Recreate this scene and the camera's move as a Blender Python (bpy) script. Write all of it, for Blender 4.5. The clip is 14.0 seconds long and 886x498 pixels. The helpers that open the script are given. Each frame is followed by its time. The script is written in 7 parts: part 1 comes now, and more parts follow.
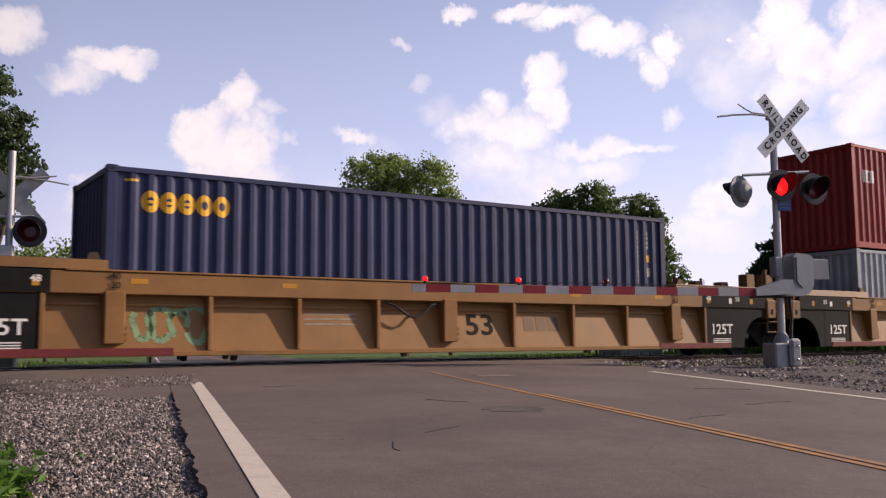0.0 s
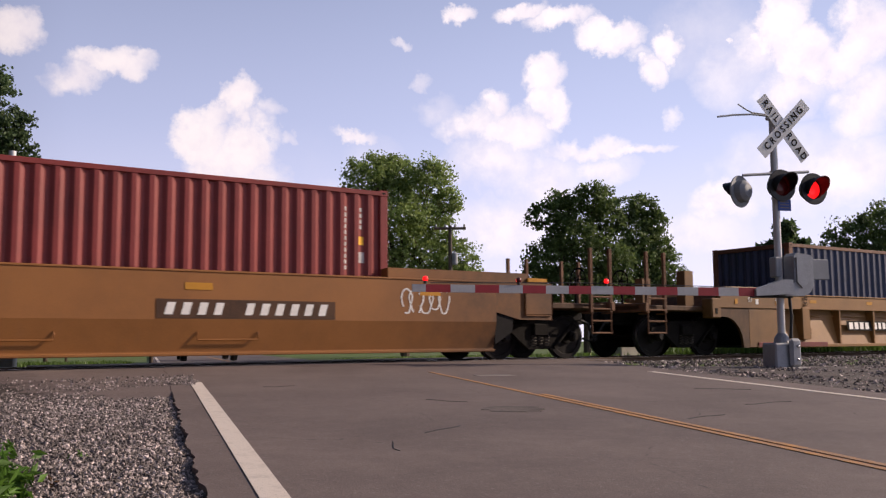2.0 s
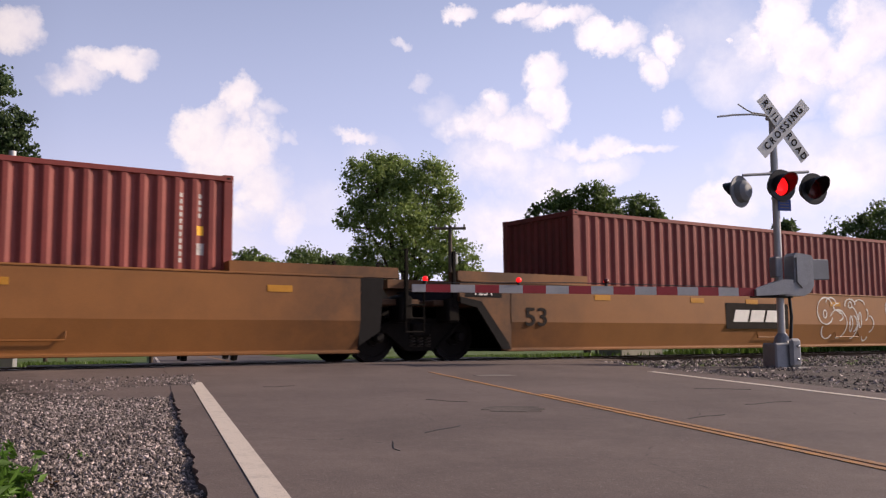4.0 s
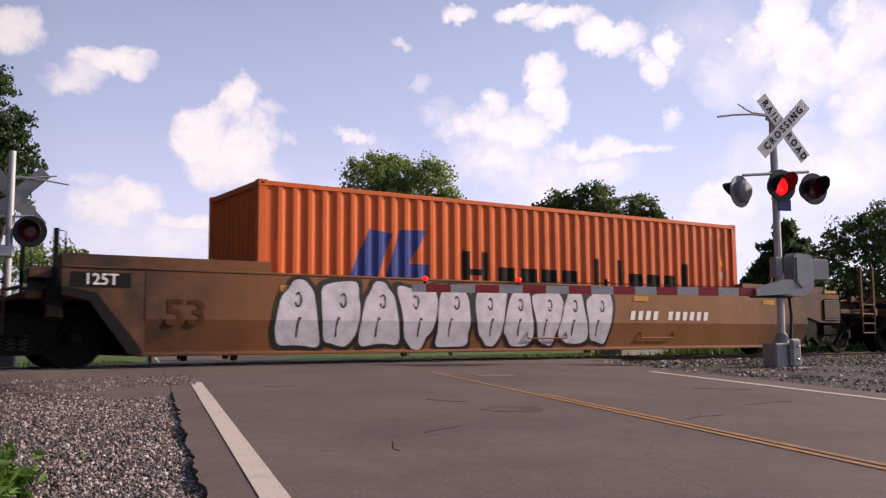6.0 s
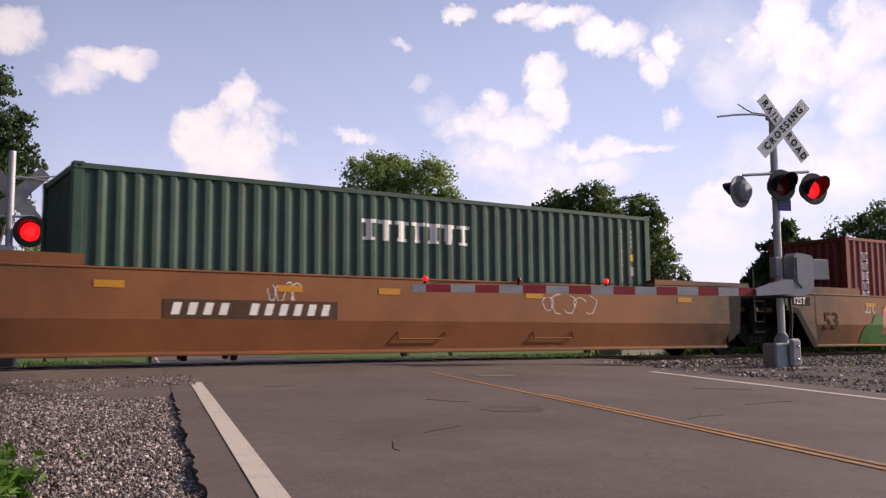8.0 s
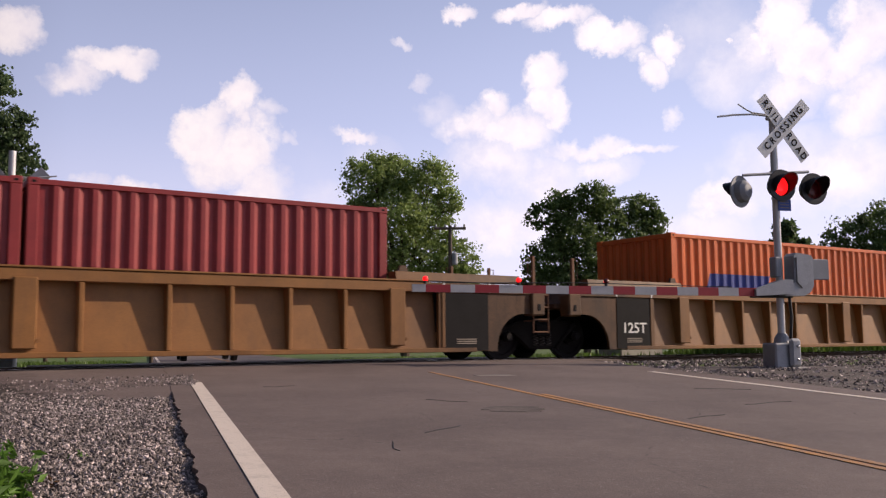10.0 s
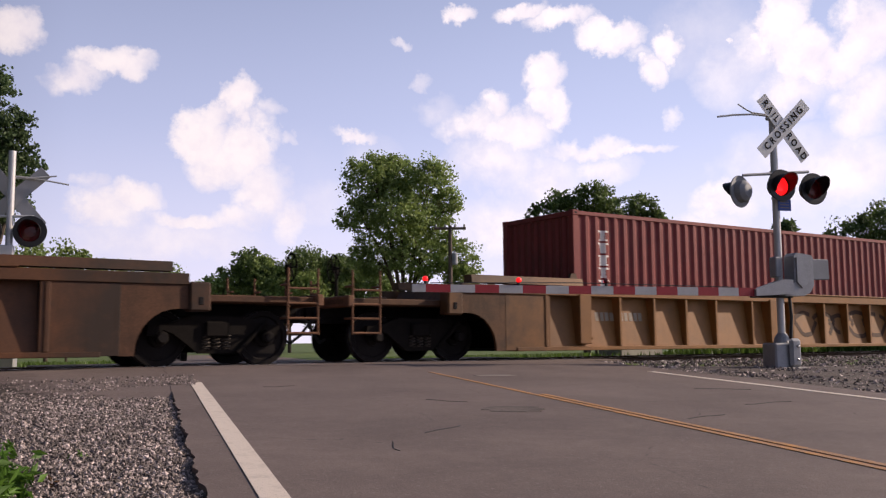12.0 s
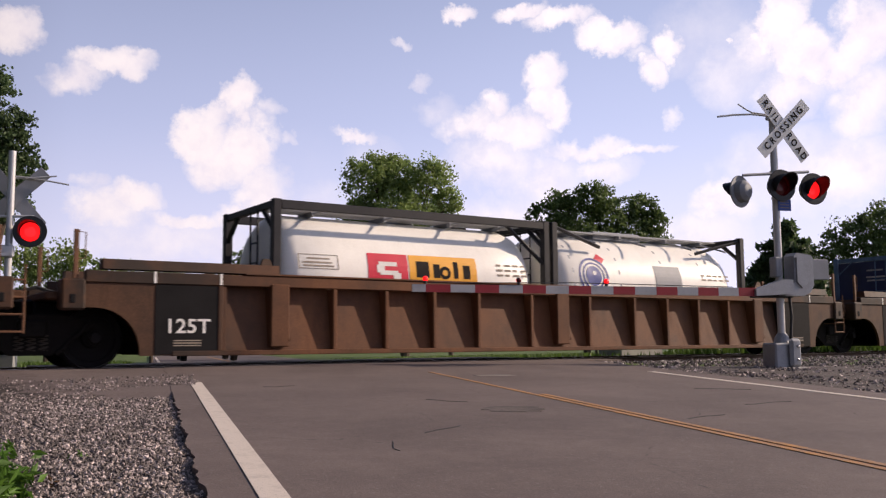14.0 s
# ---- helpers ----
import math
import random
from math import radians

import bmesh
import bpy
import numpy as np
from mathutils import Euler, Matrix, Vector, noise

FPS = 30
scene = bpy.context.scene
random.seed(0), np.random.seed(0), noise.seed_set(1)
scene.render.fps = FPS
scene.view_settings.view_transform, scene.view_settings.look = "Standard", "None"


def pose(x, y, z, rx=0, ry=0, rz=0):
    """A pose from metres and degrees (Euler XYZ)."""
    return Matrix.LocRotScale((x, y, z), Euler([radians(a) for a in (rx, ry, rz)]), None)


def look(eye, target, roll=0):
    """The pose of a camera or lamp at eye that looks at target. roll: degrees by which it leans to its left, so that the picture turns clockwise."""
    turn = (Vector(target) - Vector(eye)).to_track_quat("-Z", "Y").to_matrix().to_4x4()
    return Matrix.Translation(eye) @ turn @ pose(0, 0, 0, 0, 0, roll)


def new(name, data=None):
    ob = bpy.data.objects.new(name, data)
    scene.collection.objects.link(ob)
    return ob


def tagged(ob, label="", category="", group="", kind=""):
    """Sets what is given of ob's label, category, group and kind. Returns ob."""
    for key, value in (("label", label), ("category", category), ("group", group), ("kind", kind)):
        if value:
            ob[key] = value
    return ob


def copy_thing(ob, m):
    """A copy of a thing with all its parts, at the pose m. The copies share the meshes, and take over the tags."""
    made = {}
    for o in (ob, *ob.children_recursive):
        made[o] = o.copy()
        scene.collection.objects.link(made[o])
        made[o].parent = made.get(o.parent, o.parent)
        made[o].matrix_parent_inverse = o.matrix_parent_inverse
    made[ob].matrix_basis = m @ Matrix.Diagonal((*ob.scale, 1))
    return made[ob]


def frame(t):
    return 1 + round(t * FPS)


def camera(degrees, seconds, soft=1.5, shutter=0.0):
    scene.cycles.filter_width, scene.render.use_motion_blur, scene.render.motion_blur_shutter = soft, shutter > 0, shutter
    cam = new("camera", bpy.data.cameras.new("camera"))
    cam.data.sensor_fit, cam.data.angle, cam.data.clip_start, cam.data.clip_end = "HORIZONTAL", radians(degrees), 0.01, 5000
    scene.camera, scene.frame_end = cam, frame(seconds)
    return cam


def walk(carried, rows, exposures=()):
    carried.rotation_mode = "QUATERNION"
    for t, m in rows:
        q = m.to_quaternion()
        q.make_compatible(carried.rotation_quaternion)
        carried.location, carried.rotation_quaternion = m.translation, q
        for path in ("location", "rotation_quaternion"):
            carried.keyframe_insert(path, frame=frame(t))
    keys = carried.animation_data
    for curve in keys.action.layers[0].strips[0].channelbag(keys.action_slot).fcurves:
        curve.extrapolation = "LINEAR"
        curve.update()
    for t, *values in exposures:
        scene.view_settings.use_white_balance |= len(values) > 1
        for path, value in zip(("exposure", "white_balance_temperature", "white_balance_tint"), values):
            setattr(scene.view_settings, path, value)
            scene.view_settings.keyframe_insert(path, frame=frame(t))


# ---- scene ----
cam = camera(51.76, 14.0, soft=1.25, shutter=0.06)
EYE = (0.0, -14.305, 0.357)
AIM = (0.0 + 0.55032 * 20, -14.305 + 0.82877 * 20, 0.357 + 0.10147 * 20)
walk(cam, [(0.0, look(EYE, AIM, -0.4)), (14.0, look(EYE, AIM, -0.4))],
     exposures=[(0.0, 0.0, 6620, 20), (14.0, 0.0, 6620, 20)])

# ---- light: low evening sun from the camera's right, blue sky with cumulus ----
SUN = Vector((2.5, -0.94, 1.3)).normalized()
sun = new("sun", bpy.data.lights.new("sun", "SUN"))
sun.data.energy, sun.data.angle, sun.data.color = 5.0, radians(0.53), (1.0, 0.85, 0.65)
sun.matrix_world = look((0, 0, 0), -SUN)


class Nodes:
    """Small wrapper to wire shader nodes."""

    def __init__(self, tree):
        self.tree = tree
        tree.nodes.clear()

    def add(self, kind, inputs=None, **props):
        n = self.tree.nodes.new(kind)
        for k, v in props.items():
            setattr(n, k, v)
        for k, v in (inputs or {}).items():
            if isinstance(v, bpy.types.NodeSocket):
                self.tree.links.new(v, n.inputs[k])
            else:
                n.inputs[k].default_value = v
        return n

    def math(self, op, a, b=0.0, c=0.0, clamp=False):
        n = self.tree.nodes.new("ShaderNodeMath")
        n.operation, n.use_clamp = op, clamp
        for i, v in enumerate((a, b, c)):
            if isinstance(v, bpy.types.NodeSocket):
                self.tree.links.new(v, n.inputs[i])
            else:
                n.inputs[i].default_value = v
        return n.outputs[0]

    def mix(self, fac, a, b, blend="MIX"):
        n = self.tree.nodes.new("ShaderNodeMix")
        n.data_type, n.blend_type = "RGBA", blend
        for i, v in ((0, fac), (6, a), (7, b)):
            if isinstance(v, bpy.types.NodeSocket):
                self.tree.links.new(v, n.inputs[i])
            else:
                n.inputs[i].default_value = v if i == 0 else (*v[:3], 1)
        return n.outputs[2]

    def ramp(self, fac, stops):
        n = self.tree.nodes.new("ShaderNodeValToRGB")
        self.tree.links.new(fac, n.inputs[0])
        e = n.color_ramp.elements
        while len(e) < len(stops):
            e.new(0.5)
        for el, (pos, col) in zip(e, stops):
            el.position = pos
            el.color = (*col, 1) if isinstance(col, tuple) else (col, col, col, 1)
        return n.outputs[0]


def direction(azimuth_right, up):
    """A point of the sky: tangent offsets from the level heading of the road scene."""
    head = Vector((0.5531, 0.8331, 0.0))
    side = Vector((0.8331, -0.5531, 0.0))
    return (head + side * azimuth_right + Vector((0, 0, up))).normalized()


def sky_world():
    w = bpy.data.worlds.new("evening_sky")
    scene.world = w
    w.use_nodes = True
    g = Nodes(w.node_tree)
    sky = g.add("ShaderNodeTexSky", sky_type="NISHITA", sun_disc=False, sun_elevation=math.asin(SUN.z),
                sun_rotation=math.atan2(SUN.x, SUN.y), altitude=200.0, air_density=1.0, dust_density=1.6, ozone_density=1.6)
    co = g.add("ShaderNodeTexCoord").outputs["Generated"]
    big = g.add("ShaderNodeTexNoise", {"Vector": co, "Scale": 9.0, "Detail": 7.0, "Roughness": 0.62})
    fine = g.add("ShaderNodeTexNoise", {"Vector": co, "Scale": 34.0, "Detail": 6.0, "Roughness": 0.6})
    # warp the directions so that blob outlines billow
    warp = g.add("ShaderNodeVectorMath", {0: big.outputs["Color"], 1: (0.5, 0.5, 0.5)}, operation="SUBTRACT").outputs[0]
    warp = g.add("ShaderNodeVectorMath", {0: warp, "Scale": 0.060}, operation="SCALE").outputs[0]
    warp2 = g.add("ShaderNodeVectorMath", {0: fine.outputs["Color"], 1: (0.5, 0.5, 0.5)}, operation="SUBTRACT").outputs[0]
    warp2 = g.add("ShaderNodeVectorMath", {0: warp2, "Scale": 0.036}, operation="SCALE").outputs[0]
    d = g.add("ShaderNodeVectorMath", {0: co, 1: warp}, operation="ADD").outputs[0]
    d = g.add("ShaderNodeVectorMath", {0: d, 1: warp2}, operation="ADD").outputs[0]
    total = None
    for cloud in CLOUDS:
        for az, up, wide, tall, dense in cloud:
            c = direction(az, up)
            right = Vector((0.8331, -0.5531, 0.0))
            diff = g.add("ShaderNodeVectorMath", {0: d, 1: c}, operation="SUBTRACT").outputs[0]
            u = g.add("ShaderNodeVectorMath", {0: diff, 1: right / (wide * 1.08)}, operation="DOT_PRODUCT").outputs["Value"]
            v = g.add("ShaderNodeVectorMath", {0: diff, 1: Vector((0, 0, 1)) / (tall * 1.08)}, operation="DOT_PRODUCT").outputs["Value"]
            back = g.add("ShaderNodeVectorMath", {0: d, 1: Vector((0.5531, 0.8331, 0.0))}, operation="DOT_PRODUCT").outputs["Value"]
            r2 = g.math("ADD", g.math("MULTIPLY", u, u), g.math("MULTIPLY", v, v))
            blob = g.math("MULTIPLY", g.math("SUBTRACT", 1.0, r2, clamp=True), dense)
            blob = g.math("MULTIPLY", blob, g.math("GREATER_THAN", back, 0.0))
            total = blob if total is None else g.math("MAXIMUM", total, blob)
    # a loose field of cloud all round, thin in the view and overhead
    far = g.add("ShaderNodeTexNoise", {"Vector": co, "Scale": 2.6, "Detail": 8.0, "Roughness": 0.6})
    veil = g.ramp(far.outputs["Fac"], [(0.52, 0.0), (0.80, 0.30)])
    total = g.math("MAXIMUM", total, g.math("MULTIPLY", veil, 0.35))
    total = g.math("MULTIPLY", total, g.math("ADD", -0.10, g.math("MULTIPLY", g.math("ADD", fine.outputs["Fac"], big.outputs["Fac"]), 1.15)))
    cover = g.ramp(total, [(0.02, 0.0), (0.28, 0.34), (0.60, 0.84), (0.95, 1.0)])
    # lit tops, softly shaded undersides
    shade = g.ramp(fine.outputs["Fac"], [(0.30, (0.87, 0.82, 0.86)), (0.60, (1.0, 0.94, 0.92))])
    cloud_col = g.add("ShaderNodeVectorMath", {0: shade, "Scale": CLOUD_BRIGHT}, operation="SCALE").outputs[0]
    sep = g.add("ShaderNodeSeparateXYZ", {0: co})
    # bluish summer haze low in the sky, whitening at the horizon
    low = g.math("SUBTRACT", 1.0, g.math("MULTIPLY", sep.outputs["Z"], 1.5), clamp=True)
    base = g.mix(g.math("MULTIPLY", g.math("POWER", low, 1.2), HAZE), sky.outputs["Color"], HAZE_BLUE)
    rim = g.math("SUBTRACT", 1.0, g.math("MULTIPLY", sep.outputs["Z"], 4.2), clamp=True)
    base = g.mix(g.math("MULTIPLY", g.math("POWER", rim, 1.4), 0.75), base, HAZE_RIM)
    # the haze glows towards the sun and dims away from it
    away = g.add("ShaderNodeVectorMath", {0: co, 1: Vector((SUN.x, SUN.y, 0.0)).normalized()}, operation="DOT_PRODUCT").outputs["Value"]
    dim = g.ramp(g.math("ADD", 0.5, g.math("MULTIPLY", away, 0.5)), [(0.0, 0.08), (0.20, 0.22), (0.42, 0.96), (0.68, 1.12)])
    out = g.mix(g.math("MULTIPLY", cover, 0.95), base, (1, 1, 1))
    g.tree.links.new(cloud_col, out.node.inputs[7])
    out = g.mix(1.0, out, dim, "MULTIPLY")
    bg = g.add("ShaderNodeBackground", {"Color": out, "Strength": 0.10})
    g.add("ShaderNodeOutputWorld", {"Surface": bg.outputs[0]})


CLOUD_BRIGHT, HAZE, HAZE_BLUE, HAZE_RIM = 10.2, 0.95, (7.1, 7.8, 10.9), (9.0, 8.7, 9.6)
# cumulus in view: heading offset, height, half-width, half-height (tangents), density
CLOUDS = [
    [(-0.479, 0.356, 0.025, 0.024, 0.95)],
    [(-0.366, 0.309, 0.044, 0.017, 0.85), (-0.407, 0.295, 0.031, 0.017, 0.60), (-0.338, 0.314, 0.016, 0.008, 0.55)],
    [(-0.223, 0.264, 0.020, 0.021, 0.95), (-0.265, 0.232, 0.027, 0.029, 1.00), (-0.216, 0.217, 0.029, 0.032, 1.00), (-0.240, 0.199, 0.043, 0.027, 0.80), (-0.199, 0.167, 0.027, 0.040, 0.70), (-0.169, 0.136, 0.023, 0.027, 0.60), (-0.251, 0.254, 0.023, 0.013, 0.60), (-0.194, 0.249, 0.013, 0.012, 0.40), (-0.178, 0.221, 0.009, 0.009, 0.40)],
    [(-0.343, 0.162, 0.029, 0.021, 0.85), (-0.377, 0.148, 0.037, 0.023, 0.75), (-0.283, 0.135, 0.047, 0.012, 0.75), (-0.390, 0.178, 0.015, 0.012, 0.40), (-0.227, 0.134, 0.033, 0.015, 0.50)],
    [(0.108, 0.292, 0.023, 0.025, 1.00), (0.119, 0.261, 0.023, 0.025, 0.95), (0.054, 0.258, 0.021, 0.016, 0.80), (0.030, 0.238, 0.041, 0.020, 0.65), (0.077, 0.234, 0.047, 0.024, 0.75), (-0.008, 0.258, 0.023, 0.020, 0.28), (0.156, 0.214, 0.060, 0.013, 0.60), (0.212, 0.210, 0.044, 0.008, 0.55), (0.055, 0.197, 0.060, 0.033, 0.50), (0.111, 0.177, 0.047, 0.040, 0.50), (0.174, 0.190, 0.040, 0.016, 0.50)],
    [(0.088, 0.370, 0.031, 0.011, 0.85), (0.130, 0.358, 0.040, 0.013, 0.90), (0.190, 0.343, 0.040, 0.017, 0.90), (0.240, 0.310, 0.019, 0.017, 0.80), (0.259, 0.334, 0.017, 0.015, 0.75), (0.222, 0.326, 0.017, 0.008, 0.40)],
    [(0.020, 0.374, 0.017, 0.010, 0.80), (-0.044, 0.341, 0.013, 0.006, 0.40), (-0.104, 0.228, 0.027, 0.007, 0.65), (-0.023, 0.294, 0.012, 0.008, 0.30), (0.259, 0.251, 0.012, 0.013, 0.40), (0.332, 0.342, 0.004, 0.004, 0.50)],
    [(0.383, 0.350, 0.023, 0.037, 1.00), (0.401, 0.322, 0.031, 0.029, 0.95), (0.425, 0.310, 0.027, 0.023, 0.85), (0.472, 0.345, 0.024, 0.040, 0.95), (0.447, 0.306, 0.027, 0.029, 0.85), (0.391, 0.278, 0.040, 0.033, 0.55), (0.329, 0.298, 0.040, 0.040, 0.32), (0.473, 0.271, 0.033, 0.047, 0.60), (0.355, 0.324, 0.027, 0.033, 0.45)],
    [(0.305, 0.144, 0.036, 0.024, 0.65), (0.450, 0.188, 0.053, 0.040, 0.55), (0.387, 0.188, 0.080, 0.047, 0.42), (0.278, 0.113, 0.053, 0.020, 0.40), (0.073, 0.127, 0.080, 0.033, 0.42), (-0.077, 0.191, 0.040, 0.040, 0.18), (-0.301, 0.111, 0.100, 0.027, 0.40), (0.299, 0.344, 0.060, 0.040, 0.20), (-0.140, 0.154, 0.040, 0.033, 0.22)],
]
sky_world()


# ---- materials ----
def surface(name, colour, rough=0.6, metal=0.0, vary=0.25, scale=3.0, grain=60.0, bump=0.15, streak=0.0, streak_colour=(0.12, 0.055, 0.03),
            spec=0.32, island=0.0, grime=0.0):
    """A painted, mineral or metal surface with stains at two scales, fine relief and optional vertical rust streaks."""
    m = bpy.data.materials.new(name)
    m.use_nodes = True
    g = Nodes(m.node_tree)
    co = g.add("ShaderNodeTexCoord").outputs["Object"]
    info = g.add("ShaderNodeObjectInfo")
    shift = g.math("MULTIPLY", info.outputs["Random"], 37.0)
    place = g.add("ShaderNodeVectorMath", {0: co, 1: shift}, operation="ADD").outputs[0]
    big = g.add("ShaderNodeTexNoise", {"Vector": place, "Scale": scale, "Detail": 6.0, "Roughness": 0.62})
    small = g.add("ShaderNodeTexNoise", {"Vector": place, "Scale": grain, "Detail": 4.0, "Roughness": 0.6})
    dark = tuple(c * (1 - vary) for c in colour)
    light = tuple(min(1.0, c * (1 + vary * 0.7)) for c in colour)
    col = g.ramp(big.outputs["Fac"], [(0.30, dark), (0.52, colour), (0.74, light)])
    speck = g.ramp(small.outputs["Fac"], [(0.3, 1 - vary * 0.8), (0.7, 1.0 + vary * 0.1)])
    col = g.mix(1.0, col, speck, "MULTIPLY")
    if island:
        geo = g.add("ShaderNodeNewGeometry").outputs["Random Per Island"]
        col = g.mix(1.0, col, g.ramp(geo, [(0.0, 1 - island), (0.62, 1 - island * 0.72), (1.0, 1.0)]), "MULTIPLY")
    rnode = g.math("ADD", rough - 0.08, g.math("MULTIPLY", big.outputs["Fac"], 0.16))
    if streak:
        st = g.add("ShaderNodeMapping", {"Vector": place, "Scale": (5.0, 5.0, 0.55)})
        sn = g.add("ShaderNodeTexNoise", {"Vector": st.outputs[0], "Scale": 1.6, "Detail": 7.0, "Roughness": 0.7})
        mask = g.math("MULTIPLY", g.ramp(sn.outputs["Fac"], [(0.52, 0.0), (0.72, 1.0)]), streak)
        patch = g.add("ShaderNodeTexNoise", {"Vector": place, "Scale": 11.0, "Detail": 8.0, "Roughness": 0.75})
        mask = g.math("MAXIMUM", mask, g.math("MULTIPLY", g.ramp(patch.outputs["Fac"], [(0.62, 0.0), (0.68, 1.0)]), streak))
        col = g.mix(mask, col, streak_colour)
        rnode = g.math("ADD", rnode, g.math("MULTIPLY", mask, 0.25), clamp=True)
    if grime:
        # wheel-thrown soot at both ends of a car's side, deepened to include shade there
        along = g.add("ShaderNodeSeparateXYZ", {0: co}).outputs["X"]
        far = g.math("SUBTRACT", g.math("ABSOLUTE", g.math("SUBTRACT", along, 6.1)), 5.6)
        cloud = g.add("ShaderNodeTexNoise", {"Vector": place, "Scale": 1.7, "Detail": 6.0, "Roughness": 0.65})
        soot = g.math("MULTIPLY", g.math("MULTIPLY", far, 0.42, clamp=True), g.ramp(cloud.outputs["Fac"], [(0.30, 0.45), (0.62, 1.0)]))
        col = g.mix(g.math("MULTIPLY", soot, grime, clamp=True), col, (0.026, 0.015, 0.010))
    bs = g.add("ShaderNodeBsdfPrincipled", {"Base Color": col, "Roughness": rnode, "Metallic": metal, "Specular IOR Level": spec})
    if bump:
        b = g.add("ShaderNodeBump", {"Height": small.outputs["Fac"], "Strength": bump, "Distance": 0.01})
        g.tree.links.new(b.outputs[0], bs.inputs["Normal"])
    g.add("ShaderNodeOutputMaterial", {"Surface": bs.outputs[0]})
    return m


def glow(name, colour, strength):
    m = bpy.data.materials.new(name)
    m.use_nodes = True
    g = Nodes(m.node_tree)
    bs = g.add("ShaderNodeBsdfPrincipled", {"Base Color": (*colour, 1), "Roughness": 0.3, "Emission Color": (*colour, 1), "Emission Strength": strength})
    g.add("ShaderNodeOutputMaterial", {"Surface": bs.outputs[0]})
    return m


def leafy(name, colour, vary=0.28):
    """Leaves: colour by clump and by leaf, a little light passing through."""
    m = bpy.data.materials.new(name)
    m.use_nodes = True
    g = Nodes(m.node_tree)
    isl = g.add("ShaderNodeNewGeometry").outputs["Random Per Island"]
    co = g.add("ShaderNodeTexCoord").outputs["Object"]
    n = g.add("ShaderNodeTexNoise", {"Vector": co, "Scale": 0.9, "Detail": 3.0})
    col = g.ramp(isl, [(0.0, tuple(c * (1 - vary) for c in colour)), (0.6, colour), (1.0, (colour[0] * 1.3, colour[1] * 1.18, colour[2] * 1.05))])
    col = g.mix(1.0, col, g.ramp(n.outputs["Fac"], [(0.3, 0.6), (0.7, 1.15)]), "MULTIPLY")
    bs = g.add("ShaderNodeBsdfPrincipled", {"Base Color": col, "Roughness": 0.55, "Specular IOR Level": 0.35})
    tr = g.add("ShaderNodeBsdfTranslucent", {"Color": col})
    mx = g.add("ShaderNodeMixShader", {0: 0.4, 1: bs.outputs[0], 2: tr.outputs[0]})
    g.add("ShaderNodeOutputMaterial", {"Surface": mx.outputs[0]})
    return m


def worn_line(name, colour, under, wear=0.0):
    """Road paint worn through to the asphalt in patches."""
    m = bpy.data.materials.new(name)
    m.use_nodes = True
    g = Nodes(m.node_tree)
    co = g.add("ShaderNodeTexCoord").outputs["Object"]
    n = g.add("ShaderNodeTexNoise", {"Vector": co, "Scale": 7.0, "Detail": 9.0, "Roughness": 0.75})
    f = g.add("ShaderNodeTexNoise", {"Vector": co, "Scale": 90.0, "Detail": 3.0})
    mask = g.ramp(n.outputs["Fac"], [(0.50 - wear, 0.0), (0.72 - wear, 0.55 + 2 * wear)])
    mask = g.math("MAXIMUM", mask, g.ramp(f.outputs["Fac"], [(0.58, 0.0), (0.7, 0.6)]))
    col = g.mix(mask, colour, under)
    bs = g.add("ShaderNodeBsdfPrincipled", {"Base Color": col, "Roughness": 0.75})
    b = g.add("ShaderNodeBump", {"Height": f.outputs["Fac"], "Strength": 0.4, "Distance": 0.004})
    g.tree.links.new(b.outputs[0], bs.inputs["Normal"])
    g.add("ShaderNodeOutputMaterial", {"Surface": bs.outputs[0]})
    return m


